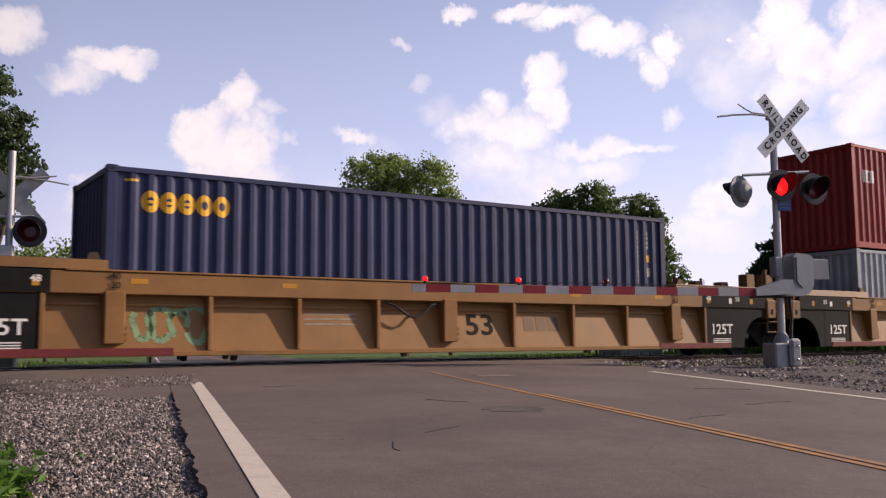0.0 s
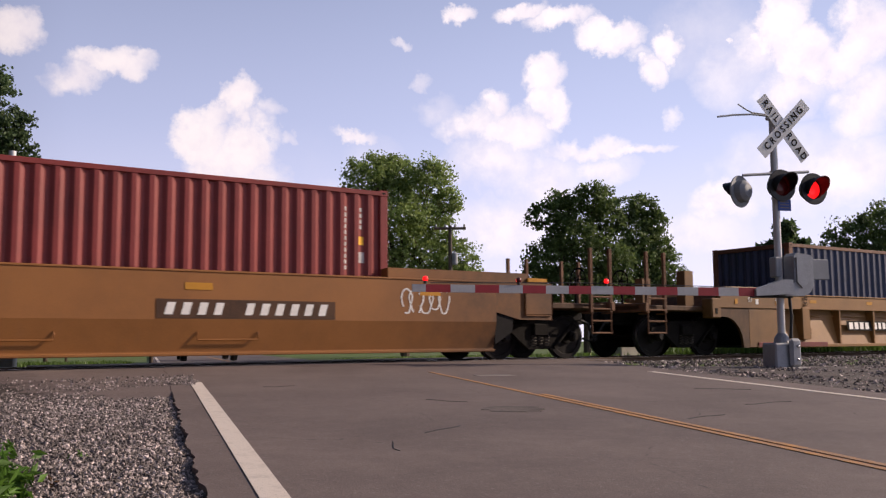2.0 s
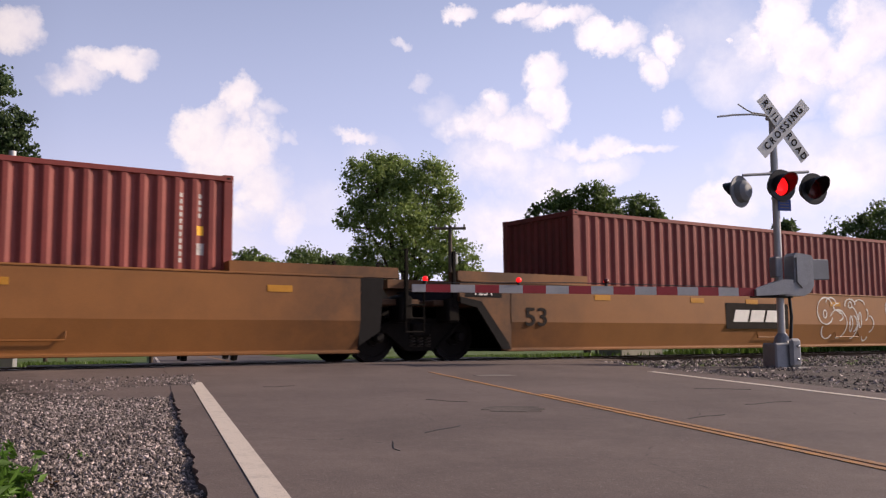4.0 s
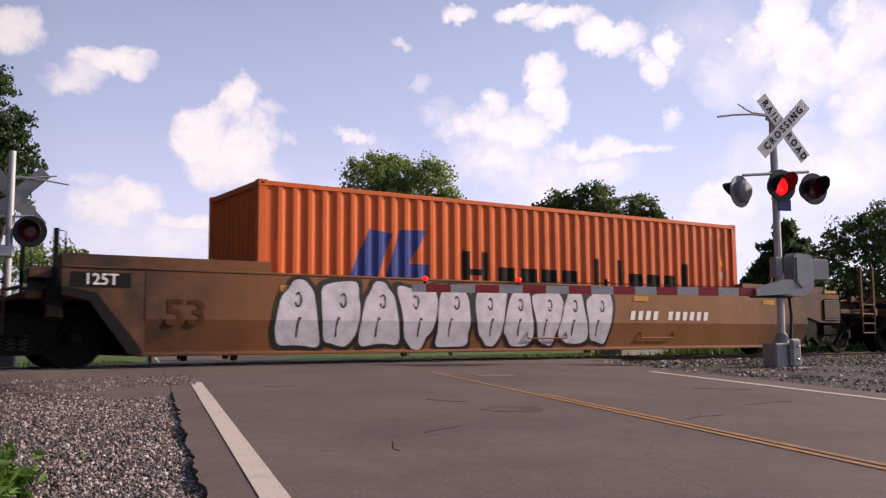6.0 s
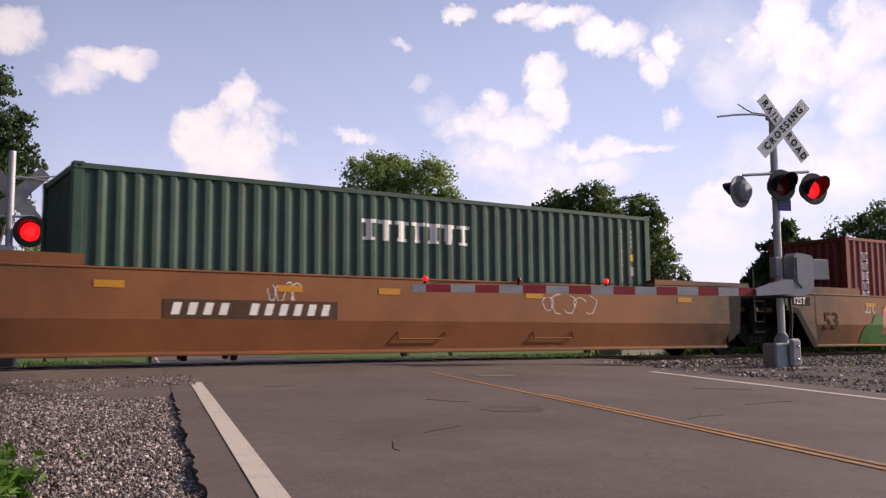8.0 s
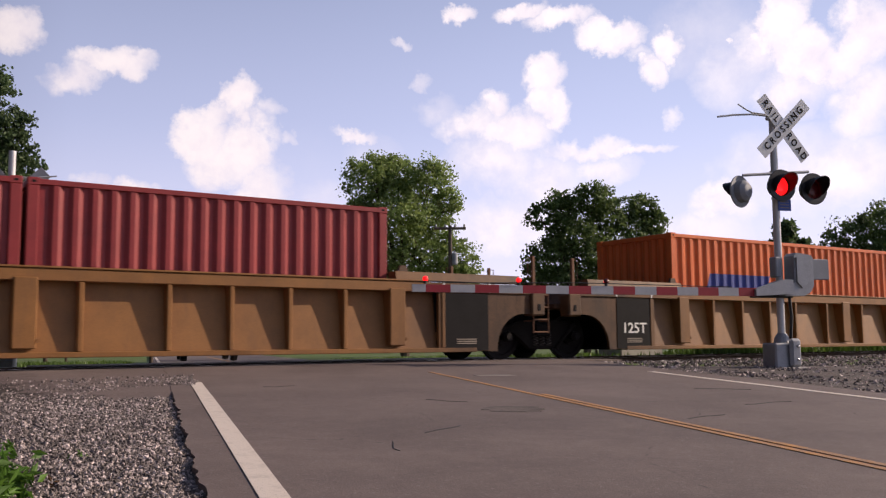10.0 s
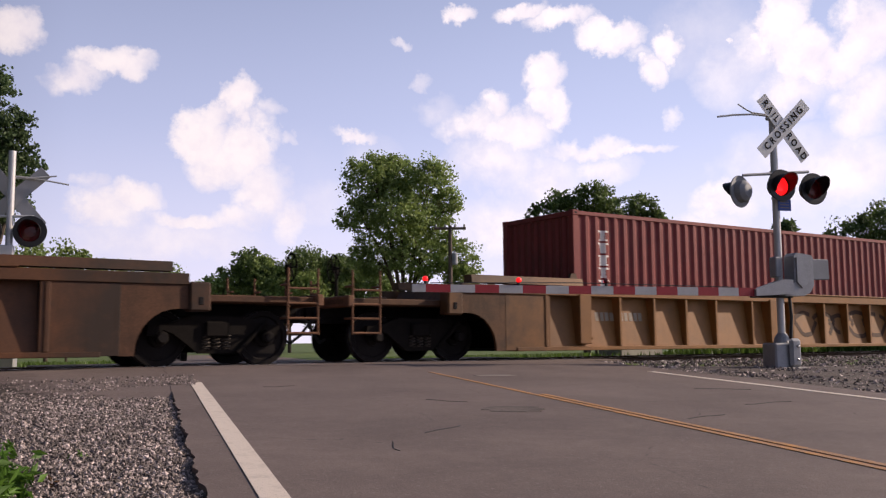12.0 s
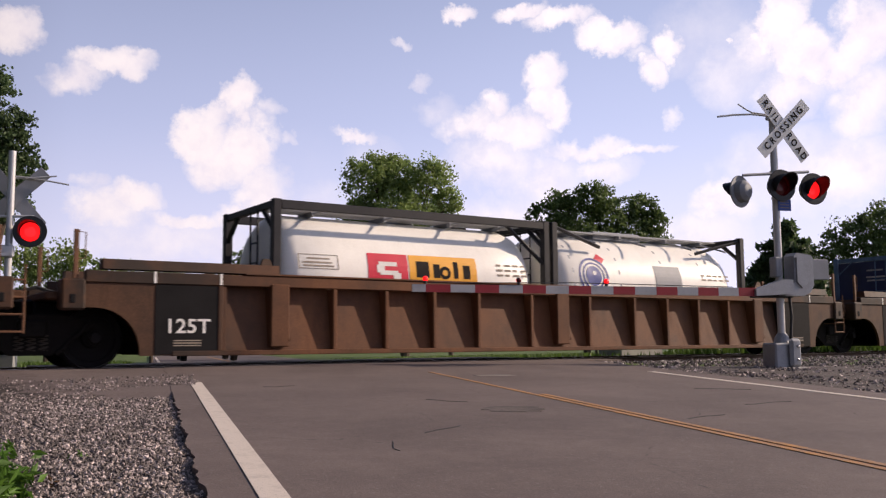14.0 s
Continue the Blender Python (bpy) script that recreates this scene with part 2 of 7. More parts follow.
def asphalt_mat():
    """Old asphalt: aggregate specks, tyre-polished lanes, patches and hairline cracks."""
    m = bpy.data.materials.new("old_asphalt")
    m.use_nodes = True
    g = Nodes(m.node_tree)
    co = g.add("ShaderNodeTexCoord").outputs["Object"]
    big = g.add("ShaderNodeTexNoise", {"Vector": co, "Scale": 0.55, "Detail": 5.0, "Roughness": 0.6})
    mid = g.add("ShaderNodeTexNoise", {"Vector": co, "Scale": 6.0, "Detail": 6.0, "Roughness": 0.7})
    fine = g.add("ShaderNodeTexNoise", {"Vector": co, "Scale": 120.0, "Detail": 3.0, "Roughness": 0.6})
    stone = g.add("ShaderNodeTexVoronoi", {"Vector": co, "Scale": 75.0})
    crackn = g.add("ShaderNodeTexNoise", {"Vector": co, "Scale": 2.2, "Detail": 4.0})
    bent = g.mix(0.18, co, crackn.outputs["Color"])
    crack = g.add("ShaderNodeTexVoronoi", {"Vector": bent, "Scale": 0.55}, feature="DISTANCE_TO_EDGE")
    line = g.ramp(crack.outputs["Distance"], [(0.0, 1.0), (0.006, 0.0)])
    gate = g.ramp(mid.outputs["Fac"], [(0.5, 0.0), (0.62, 1.0)])
    base = g.ramp(big.outputs["Fac"], [(0.3, (0.104, 0.079, 0.073)), (0.7, (0.162, 0.125, 0.114))])
    base = g.mix(1.0, base, g.ramp(mid.outputs["Fac"], [(0.3, 0.86), (0.7, 1.1)]), "MULTIPLY")
    base = g.mix(1.0, base, g.ramp(fine.outputs["Fac"], [(0.3, 0.68), (0.7, 1.22)]), "MULTIPLY")
    base = g.mix(g.ramp(stone.outputs["Color"], [(0.80, 0.0), (0.95, 0.35)]), base, (0.26, 0.24, 0.23))
    base = g.mix(g.math("MULTIPLY", g.math("MULTIPLY", line, gate), 0.8), base, (0.02, 0.018, 0.018))
    bs = g.add("ShaderNodeBsdfPrincipled", {"Base Color": base, "Roughness": 0.82, "Specular IOR Level": 0.4})
    h = g.math("ADD", fine.outputs["Fac"], g.math("MULTIPLY", stone.outputs["Distance"], 0.8))
    b = g.add("ShaderNodeBump", {"Height": h, "Strength": 0.3, "Distance": 0.004})
    g.tree.links.new(b.outputs[0], bs.inputs["Normal"])
    g.add("ShaderNodeOutputMaterial", {"Surface": bs.outputs[0]})
    return m


M = {}
M["asphalt"] = asphalt_mat()
M["white_line"] = worn_line("white_road_paint", (0.60, 0.53, 0.47), (0.26, 0.225, 0.20))
M["old_line"] = worn_line("nearly_gone_road_paint", (0.26, 0.23, 0.21), (0.13, 0.105, 0.095), 0.12)
M["yellow_line"] = worn_line("yellow_road_paint", (0.44, 0.21, 0.06), (0.13, 0.10, 0.085), 0.10)
M["grass_soil"] = surface("grassy_soil", (0.10, 0.155, 0.035), 0.9, vary=0.5, scale=0.6, grain=14, bump=0.6)
M["gravel_bed"] = surface("gravel_bed", (0.115, 0.096, 0.090), 0.9, vary=0.5, scale=1.5, grain=34, bump=1.0)
M["stone"] = surface("crushed_stone", (0.66, 0.555, 0.525), 0.85, vary=0.3, scale=9, grain=80, bump=0.3, island=0.88)
M["rail"] = surface("rail_steel", (0.10, 0.065, 0.045), 0.55, 0.6, scale=4, grain=40)
M["rail_top"] = surface("polished_rail_head", (0.55, 0.53, 0.52), 0.25, 1.0, vary=0.1)
M["tie"] = surface("creosoted_tie", (0.05, 0.038, 0.03), 0.9, vary=0.4, grain=30, bump=0.5)
M["tan"] = surface("tan_car_paint", (0.262, 0.126, 0.038), 0.55, vary=0.16, scale=1.6, grain=45, bump=0.08, streak=0.28, streak_colour=(0.20, 0.10, 0.045), grime=0.50)
M["gold"] = surface("golden_car_paint", (0.235, 0.105, 0.030), 0.55, vary=0.2, scale=1.8, grain=45, bump=0.08, streak=0.42, streak_colour=(0.15, 0.075, 0.035), grime=0.85)
M["orange_tan"] = surface("faded_orange_tan_paint", (0.262, 0.107, 0.029), 0.55, vary=0.14, scale=1.2, grain=50, bump=0.06, streak=0.22, streak_colour=(0.20, 0.09, 0.04), grime=0.75)
M["rusty_tan"] = surface("rust_brown_car_paint", (0.225, 0.082, 0.027), 0.6, vary=0.2, scale=1.4, grain=50, bump=0.07, streak=0.3, streak_colour=(0.15, 0.06, 0.03), grime=1.00)
M["brown"] = surface("dirty_brown_car_paint", (0.140, 0.052, 0.018), 0.65, vary=0.38, scale=1.3, grain=50, bump=0.1, streak=0.55, streak_colour=(0.075, 0.032, 0.018), grime=1.15)
M["black"] = surface("flat_black_paint", (0.013, 0.012, 0.013), 0.75, spec=0.12, vary=0.35, scale=2.5, grain=50, bump=0.1)
M["truck"] = surface("grimy_cast_steel", (0.009, 0.007, 0.006), 0.8, spec=0.12, vary=0.45, scale=6, grain=60, bump=0.35)
M["wheel"] = surface("dark_wheel_steel", (0.009, 0.007, 0.007), 0.7, 0.0, spec=0.15, vary=0.3, scale=8)
M["tread"] = surface("shiny_wheel_tread", (0.45, 0.43, 0.42), 0.3, 1.0, vary=0.1)
M["spring"] = surface("spring_steel", (0.05, 0.04, 0.03), 0.55, 0.3, vary=0.3)
# soot, with the shade over the trucks mixed into the base colour
M["soot_shade_brown"] = surface("soot_and_shade_brown", (0.082, 0.036, 0.017), 0.7, vary=0.45, scale=2.0, grain=40, bump=0.15, streak=0.5, streak_colour=(0.028, 0.016, 0.011))
M["soot_shade_gold"] = surface("gold_with_soot_and_shade", (0.085, 0.038, 0.015), 0.65, vary=0.45, scale=2.0, grain=40, bump=0.1, streak=0.6, streak_colour=(0.022, 0.013, 0.010))
M["dirt"] = surface("packed_dirt_with_shade", (0.052, 0.041, 0.036), 0.95, vary=0.45, scale=2.5, grain=45, bump=0.8)
M["rust_iron"] = surface("rust_brown_ironwork", (0.17, 0.080, 0.042), 0.7, vary=0.4, scale=5, grain=50, bump=0.2, streak=0.4, streak_colour=(0.06, 0.03, 0.02))
M["red_sill"] = surface("dull_red_sill_paint", (0.16, 0.022, 0.022), 0.6, vary=0.3, scale=3)
M["ylw_mark"] = surface("yellow_reflector", (0.50, 0.23, 0.02), 0.4, vary=0.15)
M["white_mark"] = surface("white_stencil_paint", (0.75, 0.73, 0.70), 0.6, vary=0.12, scale=5)
M["code_white"] = surface("worn_white_code_paint", (0.42, 0.40, 0.40), 0.6, vary=0.35, scale=8)
M["grey_mark"] = surface("faded_grey_stencil", (0.30, 0.25, 0.20), 0.7, vary=0.3, scale=5)
M["dark_mark"] = surface("black_stencil_paint", (0.035, 0.03, 0.028), 0.85, spec=0.05, vary=0.3, scale=4)
M["faded_mark"] = surface("faded_black_stencil", (0.085, 0.036, 0.016), 0.8, spec=0.08, vary=0.35, scale=5)
M["galv"] = surface("galvanised_steel", (0.30, 0.31, 0.33), 0.55, 0.25, vary=0.16, scale=4, grain=40, bump=0.08)
M["alu"] = surface("silver_painted_mast", (0.50, 0.50, 0.51), 0.45, 0.25, vary=0.12, scale=3)
M["sign_white"] = surface("white_reflective_sheet", (0.70, 0.70, 0.70), 0.5, vary=0.08, scale=4)
M["sign_back"] = surface("bare_sign_back", (0.24, 0.25, 0.27), 0.6, 0.1, vary=0.12)
M["sign_blue"] = surface("blue_sign_sheet", (0.03, 0.07, 0.30), 0.45, vary=0.15)
M["signal_black"] = surface("black_signal_enamel", (0.018, 0.018, 0.020), 0.45, vary=0.3, scale=6)
M["lens_off"] = surface("unlit_red_lens", (0.10, 0.008, 0.010), 0.25, vary=0.2, scale=12)
M["lens_on"] = glow("lit_red_lens", (0.95, 0.010, 0.010), 1.5)
M["arm_red"] = surface("red_gate_sheet", (0.30, 0.020, 0.028), 0.45, vary=0.15)
M["arm_white"] = surface("white_gate_sheet", (0.40, 0.40, 0.41), 0.45, vary=0.15)
M["concrete"] = surface("weathered_concrete", (0.40, 0.38, 0.35), 0.9, vary=0.2, scale=3, grain=60, bump=0.3)
M["bark"] = surface("tree_bark", (0.10, 0.075, 0.055), 0.9, vary=0.4, scale=5, grain=30, bump=0.7)
M["pole"] = surface("weathered_pole_wood", (0.13, 0.10, 0.08), 0.85, vary=0.3, scale=3, grain=40, bump=0.3)
M["cable"] = surface("black_cable", (0.02, 0.02, 0.02), 0.6, vary=0.2)


# ---- building blocks ----
def box(bm, x0, x1, y0, y1, z0, z1, bevel=0.0):
    v = [bm.verts.new((x, y, z)) for x in (x0, x1) for y in (y0, y1) for z in (z0, z1)]
    fs = [bm.faces.new([v[i] for i in q]) for q in ((0, 1, 3, 2), (4, 6, 7, 5), (0, 4, 5, 1), (2, 3, 7, 6), (0, 2, 6, 4), (1, 5, 7, 3))]
    if bevel:
        es = list({e for f in fs for e in f.edges})
        bmesh.ops.bevel(bm, geom=es, offset=bevel, segments=1, affect="EDGES")
    return bm


def prism(bm, outline, axis, a, b):
    """An outline of (p, q) pushed from a to b along the axis: x takes (y, z), y takes (x, z), z takes (x, y)."""
    def at(p, q, s):
        return {"x": (s, p, q), "y": (p, s, q), "z": (p, q, s)}[axis]
    va = [bm.verts.new(at(p, q, a)) for p, q in outline]
    vb = [bm.verts.new(at(p, q, b)) for p, q in outline]
    n = len(outline)
    bm.faces.new(va)
    bm.faces.new(vb[::-1])
    for i in range(n):
        bm.faces.new((va[i], vb[i], vb[(i + 1) % n], va[(i + 1) % n]))
    return bm


def rod(bm, p0, p1, r, n=8, r1=None):
    p0, p1 = Vector(p0), Vector(p1)
    d = (p1 - p0).normalized()
    s = d.orthogonal().normalized()
    t = d.cross(s)
    r1 = r if r1 is None else r1
    va = [bm.verts.new(p0 + (s * math.cos(k * math.tau / n) + t * math.sin(k * math.tau / n)) * r) for k in range(n)]
    vb = [bm.verts.new(p1 + (s * math.cos(k * math.tau / n) + t * math.sin(k * math.tau / n)) * r1) for k in range(n)]
    bm.faces.new(va[::-1])
    bm.faces.new(vb)
    for k in range(n):
        bm.faces.new((va[k], va[(k + 1) % n], vb[(k + 1) % n], vb[k]))
    return bm


def pipe(bm, points, r, n=8):
    """A bent tube swept along the points, as one closed shape."""
    pts = [Vector(p) for p in points]
    side, rings = None, []
    for i, p in enumerate(pts):
        d = (pts[min(i + 1, len(pts) - 1)] - pts[max(i - 1, 0)]).normalized()
        side = d.orthogonal() if side is None else side - d * side.dot(d)
        side.normalize()
        up = d.cross(side)
        rings.append([bm.verts.new(p + (side * math.cos(k * math.tau / n) + up * math.sin(k * math.tau / n)) * r) for k in range(n)])
    bm.faces.new(rings[0][::-1])
    bm.faces.new(rings[-1])
    for a, b in zip(rings, rings[1:]):
        for k in range(n):
            bm.faces.new((a[k], a[(k + 1) % n], b[(k + 1) % n], b[k]))
    return bm


def lathe(bm, rings, axis_pose, n=24, cap=True):
    """Rings of (radius, height) turned round the pose's z axis."""
    loops = []
    for r, h in rings:
        loops.append([bm.verts.new(axis_pose @ Vector((r * math.cos(k * math.tau / n), r * math.sin(k * math.tau / n), h))) for k in range(n)])
    for la, lb in zip(loops, loops[1:]):
        for k in range(n):
            bm.faces.new((la[k], la[(k + 1) % n], lb[(k + 1) % n], lb[k]))
    if cap:
        bm.faces.new(loops[0][::-1])
        bm.faces.new(loops[-1])
    return bm


def mesh_of(name, bm, material, smooth=False):
    bmesh.ops.recalc_face_normals(bm, faces=bm.faces)
    me = bpy.data.meshes.new(name)
    bm.to_mesh(me)
    bm.free()
    me.materials.append(material)
    if smooth:
        me.polygons.foreach_set("use_smooth", [True] * len(me.polygons))
        me.set_sharp_from_angle(angle=radians(35))
    return me


def part(name, bm, material, parent, label="", smooth=False, at=None):
    ob = new(name, mesh_of(name, bm, material, smooth) if isinstance(bm, bmesh.types.BMesh) else bm)
    ob.parent = parent
    if at is not None:
        ob.matrix_basis = at
    if label:
        tagged(ob, label)
    return ob


def thing(name, label, category, group="", kind="", at=None):
    ob = new(name)
    ob.empty_display_size = 0.3
    if at is not None:
        ob.matrix_basis = at
    return tagged(ob, label, category, group, kind)


def solid(name, bm, material, label, category="", group="", kind="", smooth=False, at=None):
    ob = new(name, mesh_of(name, bm, material, smooth))
    if at is not None:
        ob.matrix_basis = at
    return tagged(ob, label, category, group, kind)


def lettering(name, words, height, material, parent, at, wide=1.0, label="", align="CENTER", slant=0.0, bold=0.02, spread=1.0):
    """Words in the built-in font as a thin raised mesh; at: pose whose x runs along the line and y up it."""
    cu = bpy.data.curves.new(name, "FONT")
    cu.offset, cu.space_character = bold * height, spread
    cu.body, cu.size, cu.extrude, cu.align_x, cu.align_y, cu.shear, cu.resolution_u = words, height * 1.4, 0.002, align, "CENTER", slant, 3
    tmp = new("tmp_letters", cu)
    me = bpy.data.meshes.new_from_object(tmp)
    bpy.data.objects.remove(tmp)
    me.transform(Matrix.Diagonal((wide, 1, 1, 1)))
    me.materials.clear()
    me.materials.append(material)
    me.name = name
    return part(name, me, material, parent, label, at=at)


def facing(x, y, z):
    return pose(x, y, z, 90, 0, 0)


# ---- the setting: ground, road, track ----
SLOPE = 0.035
ROAD_DIR = Vector((0.2693, 0.9631, 0.0))       # away from the viewer, over the track
ROAD_SIDE = Vector((0.9631, -0.2693, 0.0))
ROAD_MID = Vector((7.12, -3.2, 0.0))           # on the yellow line


def land(x, y):
    """Height of the ground: a gentle ramp up to the rails, nearly level beyond."""
    if y < -1.0:
        return max(SLOPE * (y + 1.0), -0.75)
    if y < 3.6:
        return 0.0
    return max(-0.02 * (y - 3.6), -0.5)


def strip(bm, edges, lift, thick):
    """A ribbon from pairs of (left, right) points, laid on the land."""
    top = [[bm.verts.new((p.x, p.y, land(p.x, p.y) + lift)) for p in pair] for pair in edges]
    low = [[bm.verts.new((p.x, p.y, land(p.x, p.y) + lift - thick)) for p in pair] for pair in edges]
    for i in range(len(top) - 1):
        for j in range(len(top[0]) - 1):
            bm.faces.new((top[i][j], top[i][j + 1], top[i + 1][j + 1], top[i + 1][j]))
        bm.faces.new((top[i][0], top[i + 1][0], low[i + 1][0], low[i][0]))
        bm.faces.new((top[i][-1], low[i][-1], low[i + 1][-1], top[i + 1][-1]))
    return bm


def across(s, w):
    return ROAD_MID + ROAD_DIR * s + ROAD_SIDE * w


def build_ground():
    bm = bmesh.new()
    xs = [-2600, -900, -300, -120, -60, -30, -15, -5, 5, 15, 25, 40, 70, 130, 320, 900, 2600]
    ys = [-600, -150, -60, -30, -22.4, -15, -8, -1, 3.6, 8, 16, 28.6, 60, 140, 400, 1200, 2900]
    grid = [[bm.verts.new((x, y, land(x, y) - 0.10)) for x in xs] for y in ys]
    for j in range(len(ys) - 1):
        for i in range(len(xs) - 1):
            bm.faces.new((grid[j][i], grid[j][i + 1], grid[j + 1][i + 1], grid[j + 1][i]))
    solid("ground", bm, M["grass_soil"], "green grassy ground beside the railway crossing", "ground", kind="structure")


def build_road():
    random.seed(4)
    rows = []
    s = -22.0
    while s < 60.0:
        jag = 0.10 * noise.noise(Vector((s * 1.9, 0, 0))) + 0.09 * noise.noise(Vector((s * 6.1, 3, 0)))
        rows.append([across(s, -3.60 + 0.35 * jag), across(s, -3.4), across(s, 0), across(s, 3.4), across(s, 4.15 + 0.06 * noise.noise(Vector((s * 2, 9, 0))))])
        s += 0.05 if s < 5 else 2.0
    bm = bmesh.new()
    strip(bm, rows, 0.0, 0.12)
    solid("road", bm, M["asphalt"], "worn grey asphalt road rising over the level crossing", "road", kind="structure")

    def line(name, w0, w1, s0, s1, material, label):
        b = bmesh.new()
        n = max(2, int((s1 - s0) / 0.4))
        strip(b, [[across(s0 + (s1 - s0) * k / n, w0), across(s0 + (s1 - s0) * k / n, w1)] for k in range(n + 1)], 0.005, 0.004)
        solid(name, b, material, label, "road marking", kind="structure")

    line("edge_line", -3.37, -3.235, -20, -1.42, M["white_line"], "worn white edge line painted on the asphalt")
    line("edge_line", 3.42, 3.55, -20, -0.2, M["white_line"], "worn white edge line painted on the asphalt")
    line("centre_line", 0.015, 0.085, -20, 0.1, M["yellow_line"], "faded yellow centre line on the asphalt")
    line("centre_line", 0.120, 0.190, -20, -3.6, M["yellow_line"], "faded yellow centre line on the asphalt")
    line("edge_line", -3.33, -3.20, 9.6, 50, M["white_line"], "white edge line on the road beyond the track")
    line("centre_line", -0.1, 0.1, 10, 50, M["yellow_line"], "faded yellow centre line beyond the track")
    b = bmesh.new()
    strip(b, [[across(-5.3 + 0.05 * k, -0.75 + 0.16 * noise.noise(Vector((k * 0.5, 1, 0))) - 0.3 * math.sin(k * 0.26)), across(-5.3 + 0.05 * k, -0.75 + 0.16 * noise.noise(Vector((k * 0.5, 5, 0))) + 0.3 * math.sin(k * 0.26))] for k in range(1, 12)], 0.003, 0.003)
    solid("pothole_patch", b, M["gravel_bed"], "pale ragged pothole patch in the asphalt", "pothole", kind="structure")
    for k, (s0, w0, ln, turn) in enumerate(((-6.4, -2.0, 0.55, 0.8), (-4.0, -1.3, 0.5, -0.6), (-7.2, -2.35, 0.4, 1.6), (-2.2, -2.6, 0.35, 0.3), (-5.0, 1.6, 0.8, 0.2), (-3.2, 2.3, 0.6, -0.4), (-6.0, 0.4, 0.5, 0.5))):
        b = bmesh.new()
        pts = []
        for q in range(9):
            f = q / 8
            pts.append(across(s0 + ln * f * math.sin(turn) + 0.03 * math.sin(5 * f + k), w0 + ln * f * math.cos(turn) + 0.05 * math.sin(3 * f + 2 * k)))
        strip(b, [[c + Vector((0.0, -0.008, 0)), c + Vector((0.004, 0.010, 0))] for c in pts], 0.003, 0.003)
        solid("road_crack", b, M["cable"], "short dark crack in the worn asphalt", "crack", "cracks in the road", kind="structure")
    line("stop_line", 0.45, 1.0, -0.85, -0.6, M["old_line"], "worn remains of a white stop line")


def build_track():
    for y in (1.219 - 0.755, 1.219 + 0.755):
        prof = [(-0.07, -0.17), (0.07, -0.17), (0.07, -0.15), (0.012, -0.13), (0.012, -0.045), (0.036, -0.03), (0.036, -0.004), (0.028, 0.0),
                (-0.028, 0.0), (-0.036, -0.004), (-0.036, -0.03), (-0.012, -0.045), (-0.012, -0.13), (-0.07, -0.15)]
        bm = prism(bmesh.new(), [(y + a, b) for a, b in prof], "x", -400, 600)
        r = solid("rail", bm, M["rail"], "rusty steel rail with a bright worn head", "rail", "rails", kind="structure")
        bm = box(bmesh.new(), -400, 600, y - 0.026, y + 0.026, -0.003, 0.002)
        part("rail_head", bm, M["rail_top"], r, "bright polished running surface")
    bm = bmesh.new()
    for k in range(-60, 120):
        x = k * 0.55
        if not -2.2 < x - 8.0 < 4.4 + 1.0:
            box(bm, x, x + 0.22, 1.219 - 1.3, 1.219 + 1.3, -0.30, -0.155)
    solid("ties", bm, M["tie"], "dark creosoted timber ties bedded in ballast", "railway tie", kind="stuff")
    bm = bmesh.new()
    prism(bm, [(-2.9, -0.42), (-0.9, -0.19), (3.4, -0.19), (5.2, -0.45)], "x", -400, 2.9)
    prism(bm, [(-2.9, -0.42), (-0.9, -0.19), (3.4, -0.19), (5.2, -0.45)], "x", 13.1, 600)
    solid("ballast_bed", bm, M["gravel_bed"], "grey crushed-stone ballast bed under the track", "ballast", kind="structure")
    bm = bmesh.new()
    for y0, y1 in ((-1.0, 0.42), (0.56, 1.88), (2.02, 3.6)):
        box(bm, 2.9, 13.1, y0, y1, -0.16, -0.006)
    solid("crossing_panels", bm, M["asphalt"], "asphalt panels between the rails of the crossing", "crossing panel", kind="structure")


def scatter_stones(name, label, count, size, where, seed):
    """Loose crushed stone as one joined heap of small faceted pieces."""
    rng = np.random.default_rng(seed)
    base = np.array([(1, 0, 0), (-1, 0, 0), (0, 1, 0), (0, -1, 0), (0, 0, 1), (0, 0, -1)], float)
    tri = np.array([(0, 2, 4), (2, 1, 4), (1, 3, 4), (3, 0, 4), (2, 0, 5), (1, 2, 5), (3, 1, 5), (0, 3, 5)])
    vs, fs = [], []
    n = 0
    while n < count:
        x, y, z = where(rng)
        r = size * (0.5 + rng.random() ** 2 * 1.3)
        v = base * (r * (0.6 + 0.8 * rng.random((6, 1))))
        v[:, 2] *= 0.75
        a, b = rng.random(2) * 6.28
        ca, sa, cb, sb = math.cos(a), math.sin(a), math.cos(b), math.sin(b)
        v = v @ np.array([(ca, -sa, 0), (sa, ca, 0), (0, 0, 1)]) @ np.array([(1, 0, 0), (0, cb, -sb), (0, sb, cb)])
        vs.append(v + (x, y, z + r * 0.25))
        fs.append(tri + 6 * n)
        n += 1
    me = bpy.data.meshes.new(name)
    me.from_pydata(np.concatenate(vs).tolist(), [], np.concatenate(fs).tolist())
    me.materials.append(M["stone"])
    return tagged(new(name, me), label, "gravel", kind="stuff")


